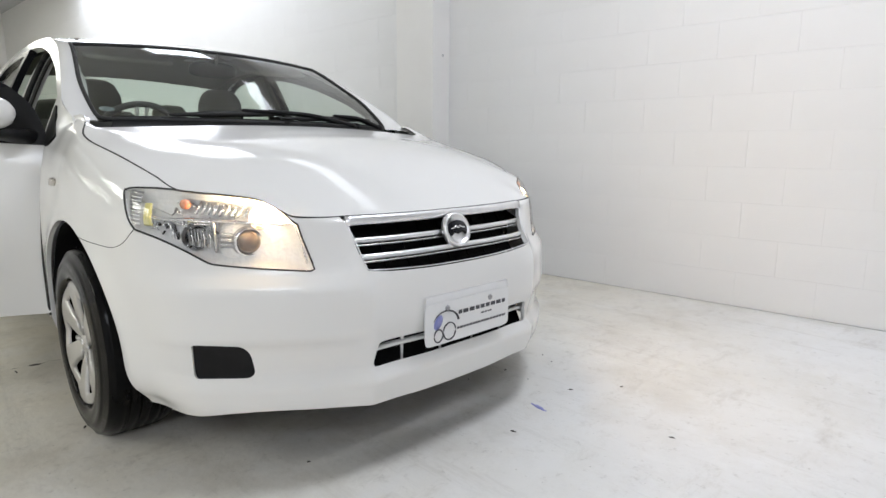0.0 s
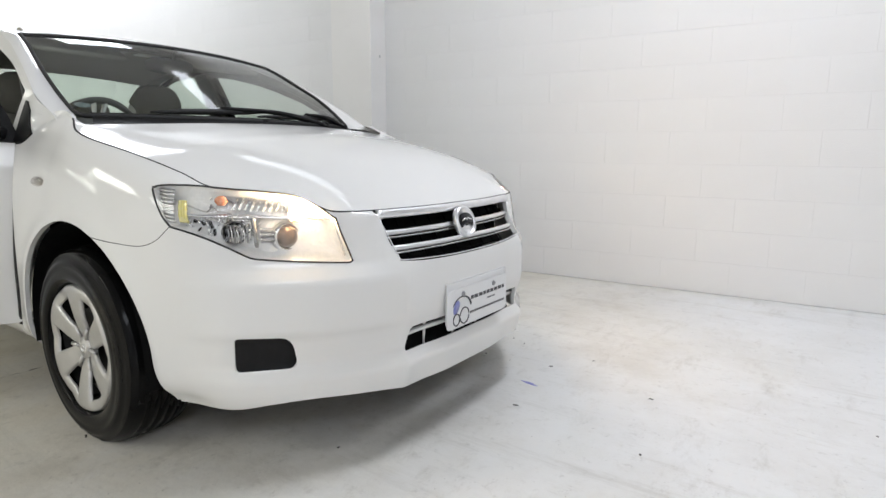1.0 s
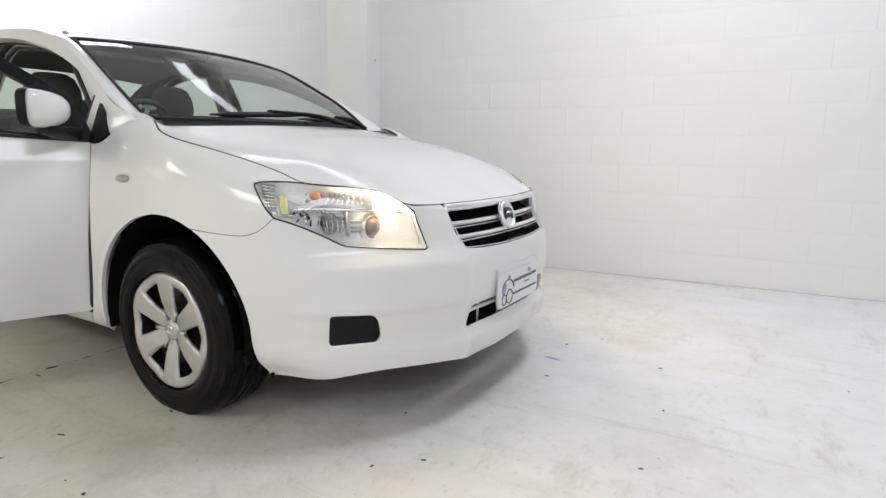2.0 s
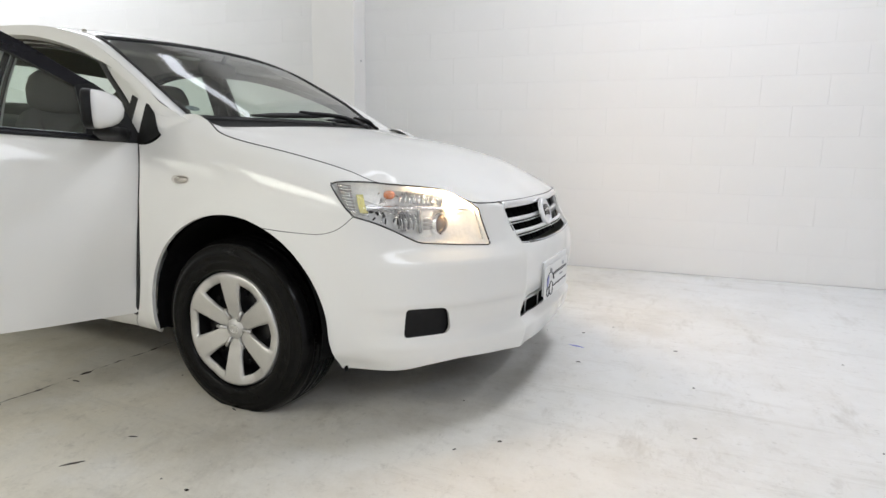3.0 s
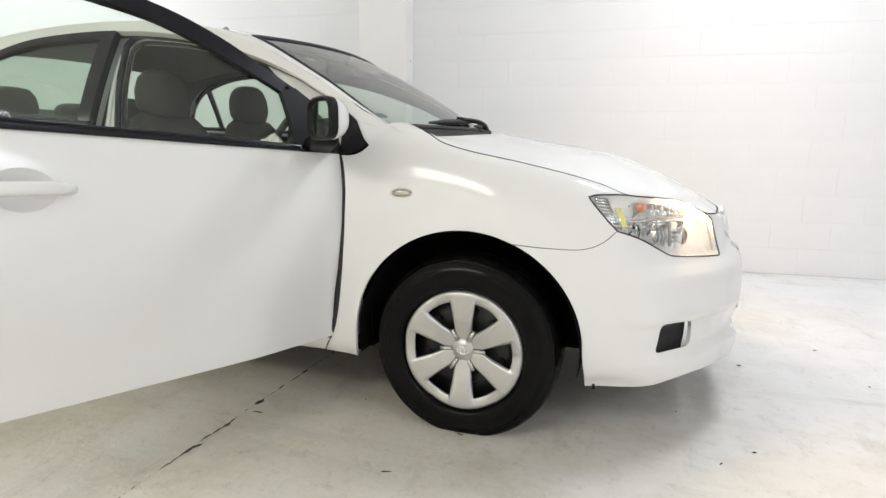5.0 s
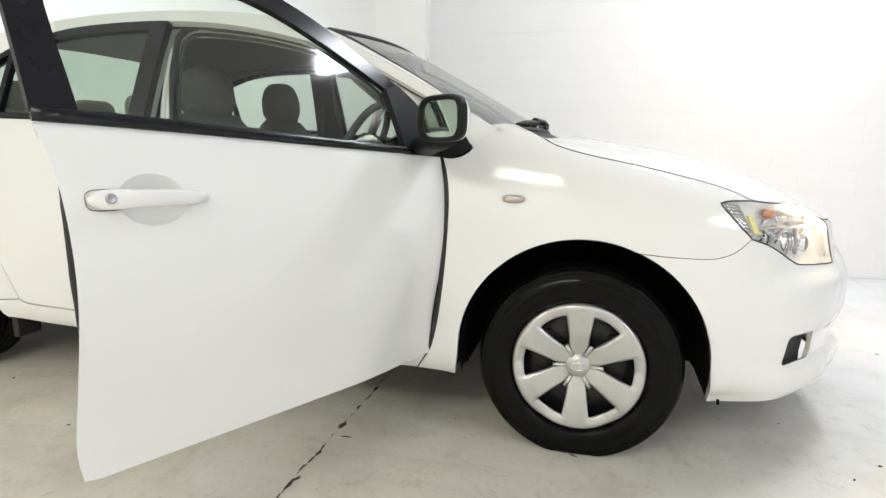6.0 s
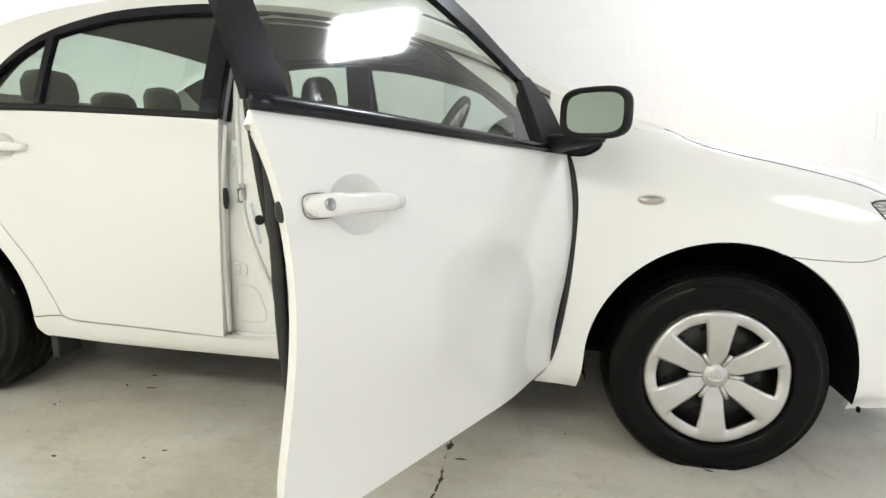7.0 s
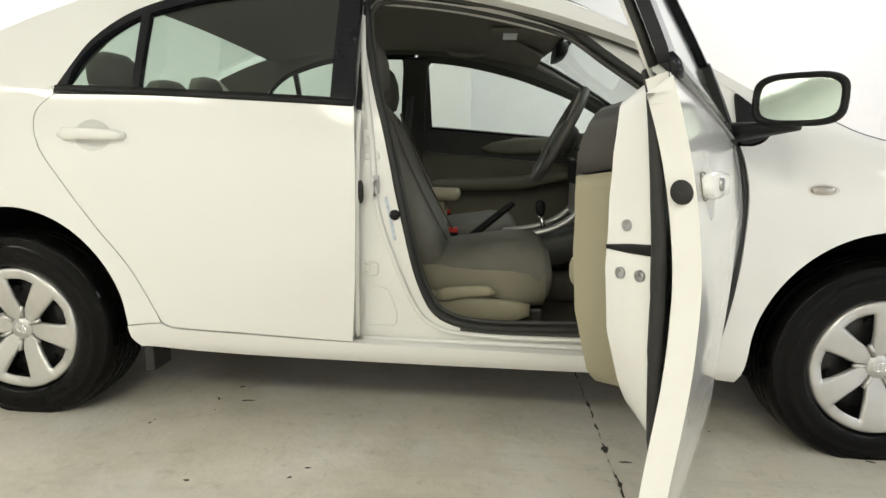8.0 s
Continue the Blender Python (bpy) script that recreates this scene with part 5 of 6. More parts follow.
def shrink(outline, ds, dv):
    """An outline drawn in by about ds and dv."""
    c = (outline.max(0) + outline.min(0)) / 2
    h = (outline.max(0) - outline.min(0)) / 2
    return c + (outline - c) * ((h[0] - ds) / h[0], (h[1] - dv) / h[1])


handle_cup(front_door, FRONT_HOLE, 0.018, 1)
door_handle(front_door, -1.455, -1.237, 0.829, 1, True)
# inner side of the door: a sloped white pressing inside the seal, then the trim card
def door_loop(x_rear, low, high):
    """An outline of the door's inner side, with a wide curve at its lower rear corner."""
    return path([(SX(-0.50), low + 0.02), (SX(-0.56), low - 0.03), (SX(-1.20), low - 0.03), (SX(x_rear + 0.10), low), (SX(x_rear + 0.035), low + 0.06), (SX(x_rear + 0.008), low + 0.15), (SX(x_rear), 0.66)],
                [(SX(x_rear), 0.66), (SX(x_rear - 0.002), 0.80), (SX(x_rear - 0.004), 0.90), (SX(x_rear - 0.006), high)], [(SX(x_rear - 0.006), high), (SX(-0.50), high)], step=0.03)


skin("inner_panel", shrink(front_door_outline, 0.022, 0.022), JAMB, front_door, "white inner door pressing", off=-0.038, step=0.05, depth=0.0)
slope = [(-1.462, 0.385, 0.984, -0.034), (-1.457, 0.395, 0.983, -0.049), (-1.444, 0.41, 0.982, -0.070), (-1.430, 0.425, 0.980, -0.092), (-1.416, 0.435, 0.978, -0.112)]


def belly(z):
    """How much further the pressing stands into the cabin in the middle of its height."""
    return np.interp(z, [0.40, 0.50, 0.60, 0.70, 0.80, 0.87, 0.95, 1.02], [0.0, 0.012, 0.024, 0.027, 0.021, 0.013, 0.0, 0.0])


def inward(z, q):
    """The shift into the cabin, q from the seal to the card."""
    return (1 - q) * (belly(z) - 0.006) + q * (2.2 * belly(z) - 0.030)


loops = []
for k, (xr, lo, hi, off) in enumerate(slope):
    lp = door_loop(xr, lo, hi)
    lp = np.vstack([lp, lp[:1]])
    d = np.concatenate([[0], np.cumsum(np.hypot(*np.diff(lp, axis=0).T))])
    q = np.linspace(0, d[-1], 121)
    P = on_skin(np.interp(q, d, lp[:, 0]), np.interp(q, d, lp[:, 1]), off)
    P[:, 1] += inward(P[:, 2], k / 4)
    loops.append(P)
sheet("pressing_edge", np.array(loops), JAMB, front_door, "white sloped pressing inside the seal")
skin("inner_pressing", door_loop(-1.416, 0.435, 0.978), JAMB, front_door, off=-0.112, step=0.06, depth=0.0)
seal_line = np.array([on_skin(s, v, -0.041) for s, v in door_loop(-1.470, 0.375, 0.988)])
seal_line[:, 0] += 0.008 * (1 - belly(seal_line[:, 2]) / 0.027) * (seal_line[:, 0] < -1.3)
tube("door_seal", seal_line, 0.0068 + 0.14 * belly(seal_line[:, 2]), RUBBER, front_door, "black rubber door seal", sides=8, closed=True)
card = path([(SX(-0.52), 0.44), (SX(-1.0), 0.43), (SX(-1.27), 0.45), (SX(-1.315), 0.49)], [(SX(-1.315), 0.49), (SX(-1.33), 0.6), (SX(-1.34), 0.87)], [(SX(-1.34), 0.87), (SX(-0.50), 0.85)], step=0.03)
skin("door_card", card, TRIM, front_door, "beige lower door trim", off=-0.187, step=0.06, depth=-0.084)
skin("upper_card", path([(SX(-0.50), 0.855), (SX(-1.34), 0.875)], [(SX(-1.34), 0.875), (SX(-1.347), 0.95), (SX(-1.343), 0.99), (SX(-1.31), 1.02)], [(SX(-1.31), 1.02), (SX(-0.52), 1.0)], step=0.03), TRIM_DARK, front_door,
     "dark grey upper door trim", off=-0.187, step=0.06, depth=-0.084)
loft("armrest", [superloop((x, y, z), w, h, (0, 1, 0), (0, 0, 1), 18, 2.6) for x, y, z, w, h in ((-1.305, -0.66, 0.66, 0.006, 0.015), (-1.285, -0.655, 0.66, 0.018, 0.028), (-1.20, -0.650, 0.66, 0.028, 0.034),
                                                                                              (-0.95, -0.670, 0.665, 0.030, 0.034), (-0.75, -0.68, 0.70, 0.024, 0.03), (-0.66, -0.69, 0.72, 0.008, 0.012))], TRIM, front_door, "beige moulded armrest")
strip_on("belt_strip", [(SX(x), float(np.interp(x, [-1.53, -0.63], [0.980, 0.972]))) for x in np.linspace(-1.514, -0.575, 24)], 0.026, 0.004, 0.006, GLOSS_BLACK, front_door, "black belt strip")
F_OUT = [(-0.57, 1.103), (-0.67, 1.168), (-0.765, 1.232), (-0.915, 1.302), (-1.08, 1.34), (-1.28, 1.362), (-1.48, 1.368)]
F_IN = [(-0.625, 1.09), (-0.71, 1.14), (-0.80, 1.19), (-0.95, 1.258), (-1.10, 1.292), (-1.28, 1.316), (-1.435, 1.322)]
fo, fi = [(SX(x), v_for(x, z)) for x, z in F_OUT], [(SX(x), v_for(x, z)) for x, z in F_IN]
skin("upper_frame", path(fo, [fo[-1], (SX(-1.518), v_for(-1.518, 1.365))], [(SX(-1.518), v_for(-1.518, 1.365)), (SX(-1.515), 0.985)], [(SX(-1.515), 0.985), (SX(-1.440), 0.985)],
                         [(SX(-1.440), 0.985), (SX(-1.450), 1.2), fi[-1]], fi[::-1], [fi[0], fo[0]], step=0.014), GLOSS_BLACK, front_door, "gloss black window frame", off=0.002, step=0.025, depth=0.016)
tube("frame_seal", [on_skin(s, v, -0.016) for s, v in spline(fo, 6)], 0.007, RUBBER, front_door, "black frame seal", sides=6)
tube("rear_frame_seal", [on_skin(SX(x), v, -0.024) for x, v in ((-1.480, 0.99), (-1.484, 1.04), (-1.487, 1.1), (-1.490, 1.2), (-1.488, v_for(-1.488, 1.35)))], 0.0065, RUBBER, front_door, "black rubber frame seal", sides=8)
tube("rear_frame_edge", [on_skin(SX(x), v, -0.032) for x, v in ((-1.466, 0.975), (-1.474, 1.03), (-1.479, 1.1), (-1.481, 1.2), (-1.480, v_for(-1.480, 1.345)))], 0.0045, JAMB, front_door, "white inner edge of the window frame", sides=8)
skin("door_glass", path(fi, [fi[-1], (SX(-1.440), 0.98)], [(SX(-1.440), 0.98), (SX(-0.60), 0.97)], step=0.016), GLASS, front_door, "clear green-tinted door window", off=-0.012, step=0.05, depth=0.0)
sail = path([(SX(-0.44), 0.958), (SX(-0.61), 0.958)], [(SX(-0.61), 0.958), fi[0]], [fi[0], fo[0]], [fo[0], (SX(-0.50), v_for(-0.50, 1.04)), (SX(-0.44), 0.975)], step=0.012)
skin("mirror_sail", sail, BLACK, front_door, "black mirror sail", off=0.006, step=0.02, depth=0.02)
cap = loft("corner_cap", [[on_skin(SX(x), v, off) for x, off in ((-1.504, -0.006), (-1.492, -0.036), (-1.468, -0.040), (-1.460, -0.008))] for v in (0.94, 0.974)], JAMB, front_door, "white top of the door's end face")
cap.data.shade_flat()
# end face: buffer plug, latch, bolts
pl = Vector(on_skin(SX(-1.479), 0.825, -0.017))
lathe("buffer", [(0.0165, -0.003), (0.0165, 0.004), (0.013, 0.009), (0.0005, 0.0095)], pl, RUBBER, front_door, "round black rubber buffer", n=20, axis=(-0.9, 0.44, 0))
def on_slope(v, q, proud=0.0):
    """A place on the sloped pressing: q from the seal to the card."""
    p = Vector(on_skin(SX(-1.457 + 0.041 * q), v, -0.049 - 0.063 * q))
    return p + Vector((0, float(inward(p.z, 0.25 + 0.75 * q)), 0)) + Vector((-0.84, 0.54, 0)) * (proud + 0.002)


a, b = on_slope(0.742, -0.1), on_slope(0.742, 1.0)
u = (b - a).normalized()
n_out = Vector((u.y, -u.x, 0)) if u.y < 0 else Vector((-u.y, u.x, 0))
loft("latch", [[p + Vector((0, 0, dz)) + n_out * dn for dz, dn in ((0.008 * k, -0.012), (0.009 * k, 0.001), (0.005 * k, 0.002), (-0.005 * k, 0.002), (-0.009 * k, 0.001), (-0.008 * k, -0.012))] for p, k in ((a, 0.9), (a.lerp(b, 0.5), 0.75), (a.lerp(b, 0.98), 0.35))], BLACK, front_door, "black door latch")
for v, q in ((0.778, 0.5), (0.702, 0.6), (0.702, 0.15)):
    lathe("latch_bolt", [(0.0085, -0.006), (0.0085, 0.003), (0.006, 0.004), (0.003, 0.002), (0.0005, 0.002)], on_slope(v, q), ZINC, front_door, "zinc latch bolt", n=16, axis=n_out)
# mirror on its sail
mc = Vector((-0.392, -1.008, 1.003))
mr, mn = Vector((0.75, -0.661, 0)), Vector((-0.661, -0.75, 0.0))


def mirror_ring(d, a, b, dz=0.0, p=3.6, dr=0.0):
    return superloop(np.array(mc + mn * d + Vector((0, 0, dz)) + mr * dr), a * 1.15, b, mr, (0, 0, 1), 36, p)


def closed_mesh(ob):
    ob.matrix_basis = CLOSE
    return ob


closed_mesh(loft("mirror_rim", [mirror_ring(d, a, b) for d, a, b in ((-0.016, 0.086, 0.061), (-0.004, 0.089, 0.063), (0.008, 0.089, 0.063), (0.012, 0.086, 0.060), (0.011, 0.079, 0.053), (0.0, 0.075, 0.049))], BLACK, front_door,
                 "black mirror rim", caps=False))
closed_mesh(loft("mirror_shell", [mirror_ring(d, a, b, dz, p, dr) for d, a, b, dz, p, dr in ((-0.012, 0.0865, 0.0615, 0, 3.6, 0), (-0.03, 0.081, 0.060, 0, 3.4, -0.007), (-0.055, 0.069, 0.054, 0.001, 3.0, -0.022),
                                                                                            (-0.075, 0.054, 0.043, 0.002, 2.6, -0.036), (-0.088, 0.035, 0.026, 0.003, 2.3, -0.046), (-0.093, 0.004, 0.003, 0.004, 2, -0.050))], PAINT, front_door,
                 "white mirror shell"))
closed_mesh(loft("mirror_glass", [mirror_ring(d, a, b) for d, a, b in ((0.001, 0.0755, 0.0495), (0.0028, 0.0753, 0.0493), (0.003, 0.0747, 0.0487), (0.003, 0.074, 0.048), (0.0031, 0.04, 0.027), (0.0031, 0.004, 0.003))], MIRROR, front_door, "silvered mirror glass"))
foot = [Vector((-0.500, -0.845, 0.925)), Vector((-0.47, -0.885, 0.930)), Vector((-0.425, -0.935, 0.936)), Vector((-0.375, -0.985, 0.943))]
closed_mesh(loft("mirror_foot", [superloop(np.array(p), a, b, (0.6, 0.55, 0), (0, 0, 1), 18, 3) for p, a, b in zip(foot, (0.062, 0.056, 0.05, 0.03), (0.030, 0.024, 0.018, 0.012))], BLACK, front_door, "black mirror foot"))
# the open door bows more than the shut ones: its rear edge turns in above the shoulder and below it, its front edge below
for piece in [front_door] + [o for o in front_door.children if not o.name.startswith("mirror_") or o.name.startswith("mirror_sail")]:
    me = piece.data
    co = np.empty(len(me.vertices) * 3)
    me.vertices.foreach_get("co", co)
    co = co.reshape(-1, 3)
    reach = np.clip((-0.47 - co[:, 0]) / 1.03, 0, 1.05)
    if piece.name.split(".")[0] in ("inner_pressing", "door_card", "upper_card", "armrest"):
        co[:, 1] += inward(co[:, 2], 1.0) - 0.045 * ramp(0.85, 1.02, co[:, 2])
    elif piece.name.split(".")[0] == "door_seal":
        co[:, 1] += 0.75 * belly(co[:, 2]) - 0.005
    co[:, 1] += reach * (0.034 * ramp(0.66, 1.40, co[:, 2]) + 0.016 * ramp(0.70, 0.36, co[:, 2]))
    co[:, 1] += 0.032 * ramp(0.70, 0.32, co[:, 2]) * ramp(-0.85, -0.47, co[:, 0])
    me.vertices.foreach_set("co", co.ravel())
    me.update()
# black corner piece fixed to the body ahead of the door
corner = rounded([(SX(-0.345), 0.966), (SX(-0.44), 0.958), (SX(-0.445), v_for(-0.445, 1.045)), (SX(-0.40), v_for(-0.40, 1.01))], 0.012, 0.01)
skin("corner_piece", corner, BLACK, car, "black corner trim", off=0.005, step=0.02, depth=0.03)

# ---- door aperture ----
AP = [(-1.530, 1.35), (-1.502, 1.19), (-1.43, 0.914), (-1.372, 0.645), (-1.325, 0.466), (-1.28, 0.378), (-1.227, 0.346), (-1.139, 0.330), (-0.846, 0.335), (-0.62, 0.35), (-0.53, 0.43), (-0.50, 0.65),
      (-0.50, 0.90), (-0.56, 1.06), (-0.788, 1.24), (-0.90, 1.315), (-1.077, 1.362), (-1.353, 1.392), (-1.50, 1.388)]
ap = path([(SX(x), v) for x, v in AP + AP[:1]], step=0.02)
jamb = skin("door_jamb", path([(SX(-0.415), 0.23), (SX(-1.60), 0.235)], [(SX(-1.60), 0.235), (SX(-1.60), v_for(-1.60, 1.372))], d_line(-1.60, -0.46, 24, 0.012), [(SX(-0.46), 1.05), (SX(-0.415), 0.98)], step=0.03), JAMB, car,
            "white door aperture pressing", holes=[ap], off=-0.058, step=0.035, depth=0.05)
tube("aperture_seal", [on_skin(s, v, -0.062) for s, v in ap], 0.0125, RUBBER, jamb, "black rubber aperture seal", sides=8, closed=True)
tube("aperture_welt", [on_skin(s, v, -0.085) for s, v in shrink(ap, 0.012, 0.012)], 0.008, TRIM_DARK, jamb, "dark aperture welt", sides=8, closed=True)
skin("pillar_tape", path([(SX(-0.42), 0.945), (SX(-0.60), 0.945)], [(SX(-0.60), 0.945), (SX(-0.60), v_for(-0.60, 1.10))], [(SX(-0.60), v_for(-0.60, 1.10)), (SX(-0.50), v_for(-0.50, 1.055)), (SX(-0.42), v_for(-0.42, 1.005))], step=0.02), BLACK, jamb,
     "black pillar tape", off=-0.046, step=0.03, depth=0.0)
sp = on_skin(SX(-1.462), 0.765, -0.052)
tube("striker", [sp + d for d in ((0, 0.0, -0.028), (0.0, -0.024, -0.026), (0.0, -0.024, 0.012), (0.0, 0.0, 0.016))], 0.0045, ZINC, jamb, "zinc door striker", sides=8)
part("striker_plate", box_bm(sp[0] - 0.010, sp[0] + 0.010, sp[1] - 0.003, sp[1] + 0.003, 0.735, 0.79, 0.003), ZINC, jamb)
lathe("jamb_plug", [(0.016, 0), (0.016, 0.003), (0.010, 0.005), (0.0005, 0.005)], on_skin(SX(-1.405), 0.675, -0.057), BLACK, jamb, "black rubber plug", n=20, axis=(0, -1, 0.1))
skin("data_label", rounded([(SX(-1.437), 0.73), (SX(-1.428), 0.735), (SX(-1.398), 0.60), (SX(-1.408), 0.595)], 0.004, 0.006), LABEL, jamb, "pale blue-grey data label", off=-0.055, step=0.03, depth=0.0)
for v, w in ((0.505, 0.02), (0.86, 0.012)):
    loop = rounded([(SX(-1.50), v + w), (SX(-1.455), v + w), (SX(-1.455), v - w), (SX(-1.50), v - w)], 0.012, 0.006)
    tube("pressed_edge", [on_skin(s, q, -0.057) for s, q in loop], 0.0025, JAMB, jamb, sides=6, closed=True)
step_line = [(-1.535, 1.30), (-1.512, 1.10), (-1.488, 0.97), (-1.474, 0.86), (-1.466, 0.76), (-1.448, 0.66), (-1.414, 0.56), (-1.372, 0.455), (-1.322, 0.365), (-1.255, 0.320), (-1.14, 0.304), (-0.85, 0.302), (-0.60, 0.31)]
tube("flange_step", [on_skin(SX(x), v if v < 0.98 else v_for(x, v), -0.055) for x, v in spline(step_line, 6)], 0.0075, JAMB, jamb, "raised white flange beside the seal", sides=8, flat=1.3)
panel_loop = rounded([(SX(-1.497), 0.455), (SX(-1.425), 0.445), (SX(-1.395), 0.36), (SX(-1.40), 0.325), (SX(-1.497), 0.325)], 0.02, 0.01)
tube("pressed_panel", [on_skin(q, v, -0.0575) for q, v in panel_loop], 0.0022, JAMB, jamb, sides=6, closed=True)
for v in (0.512, 0.905):
    part("hinge_plate", box_bm(-1.507, -1.478, float(on_skin(SX(-1.49), v, -0.055)[1]) - 0.003, float(on_skin(SX(-1.49), v, -0.055)[1]) + 0.004, v - 0.022, v + 0.022, 0.003), JAMB, jamb, "painted hinge plate")
    for dz in (-0.012, 0.012):
        lathe("hinge_bolt", [(0.006, 0), (0.006, 0.004), (0.0005, 0.005)], Vector(on_skin(SX(-1.488), v + dz, -0.052)), JAMB, jamb, n=10, axis=(0, -1, 0))
tube("sill_step", [on_skin(SX(x), 0.272, -0.050) for x in np.linspace(-0.50, -1.52, 20)], 0.012, JAMB, jamb, "white sill step", sides=8)
skin("scuff_plate", path([(SX(-0.62), 0.312), (SX(-1.20), 0.308)], [(SX(-1.20), 0.308), (SX(-1.20), 0.328)], [(SX(-1.20), 0.328), (SX(-0.62), 0.332)], step=0.02), TRIM_DARK, jamb, "dark scuff plate", off=-0.056, step=0.05, depth=0.0)
# hinge gap: two dark strips fill it behind the fender's rear edge
tube("hinge_seal", [on_skin(s + 0.008, v, -0.012 + 0.010 * float(ramp(0.75, 0.42, v))) for s, v in spline(DOOR_EDGE, 5)], 0.009, RUBBER, jamb, "grey-black strip in the hinge gap", sides=8)

tube("gap_rubber", [on_skin(s + 0.018, v, -0.026 + 0.018 * float(ramp(0.75, 0.42, v))) for s, v in spline(DOOR_EDGE, 5)], 0.0095, BLACK, jamb, "broad black strip inside the hinge gap", sides=8)

# ---- left front door, closed ----
left_door = skin("front_door_shut", mirrored(front_door_outline), PAINT, car, "white front door, shut", step=0.05, depth=0.04)
left_door.name = "front_door"
lf_out = path(d_line(-0.40, -1.535, 30), [(SX(-1.535), 0.97), (SX(-0.41), 0.96)], step=0.02)
lf_in = path(d_line(-0.56, -1.465, 24, -0.032), [(SX(-1.465), v_for(-1.465, 1.31)), (SX(-1.455), 1.005)], [(SX(-1.455), 1.005), (SX(-0.60), 1.0)], step=0.02)
skin("window_frame", mirrored(lf_out), GLOSS_BLACK, left_door, "black window frame", holes=[mirrored(lf_in)], off=0.0, step=0.05, depth=0.02)
skin("door_glass", mirrored(lf_in), GLASS, left_door, "clear green-tinted window", off=-0.01, step=0.08, depth=0.0)
skin("frame_trim", mirrored(lf_out), TRIM_DARK, left_door, "dark inner frame trim", holes=[mirrored(lf_in)], off=-0.05, step=0.05, depth=0.0)
# the lower trim of this far door has the cabin's shade in its colour
skin("upper_card", mirrored(path([(SX(-0.45), 0.84), (SX(-1.5), 0.88)], [(SX(-1.5), 0.88), (SX(-1.5), 1.0)], [(SX(-1.5), 1.0), (SX(-0.45), 0.99)], step=0.03)), TRIM_DARK, left_door, "dark grey upper door trim", off=-0.095, step=0.06, depth=0.0)
skin("door_card", mirrored(path([(SX(-0.45), 0.30), (SX(-1.5), 0.30)], [(SX(-1.5), 0.30), (SX(-1.5), 0.87)], [(SX(-1.5), 0.87), (SX(-1.1), 0.86), (SX(-0.45), 0.83)], step=0.03)), TRIM_SHADED, left_door, "shaded beige door trim", off=-0.090, step=0.06, depth=0.0)
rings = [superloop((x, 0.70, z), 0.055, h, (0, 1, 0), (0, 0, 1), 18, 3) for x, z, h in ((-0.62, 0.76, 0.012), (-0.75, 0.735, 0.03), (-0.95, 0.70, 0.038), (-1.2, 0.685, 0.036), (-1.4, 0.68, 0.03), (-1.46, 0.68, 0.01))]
loft("armrest", rings, TRIM_SHADED, left_door, "shaded beige moulded armrest")
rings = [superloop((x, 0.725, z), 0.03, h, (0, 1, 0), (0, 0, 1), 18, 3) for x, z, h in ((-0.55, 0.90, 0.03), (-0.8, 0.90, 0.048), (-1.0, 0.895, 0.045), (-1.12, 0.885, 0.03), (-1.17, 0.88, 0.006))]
loft("pull_scallop", rings, TRIM_SHADED, left_door, "shaded beige door pull scallop")
part("inner_handle", box_bm(-0.86, -0.77, 0.685, 0.70, 0.868, 0.888, 0.005), CHROME, left_door, "chrome inner handle")
skin("b_pillar_trim", mirrored(path([(SX(-1.43), 0.3), (SX(-1.64), 0.3)], [(SX(-1.64), 0.3), (SX(-1.62), 1.0), (SX(-1.585), v_for(-1.585, 1.36))], [(SX(-1.585), v_for(-1.585, 1.36)), (SX(-1.46), v_for(-1.46, 1.36))],
                                    [(SX(-1.46), v_for(-1.46, 1.36)), (SX(-1.49), 1.0), (SX(-1.43), 0.3)], step=0.04)), TRIM_DARK, car, "dark B-pillar trim", off=-0.075, step=0.06, depth=-0.03)
skin("b_pillar", path([(SX(-1.527), 0.998), (SX(-1.60), 0.998)], [(SX(-1.60), 0.998), (SX(-1.57), v_for(-1.57, 1.37))], [(SX(-1.57), v_for(-1.57, 1.37)), (SX(-1.533), v_for(-1.533, 1.37))], step=0.03), GLOSS_BLACK, car,
     "gloss black B-pillar cover", off=-0.006, step=0.04, depth=0.02)
skin("b_pillar_cover", path([(SX(-1.513), 1.005), (SX(-1.530), 1.005)], [(SX(-1.530), 1.005), (SX(-1.533), v_for(-1.533, 1.34))], [(SX(-1.533), v_for(-1.533, 1.34)), (SX(-1.515), v_for(-1.515, 1.34))], step=0.02), BLACK, jamb,
     "black pillar tape", off=-0.052, step=0.04, depth=0.0)

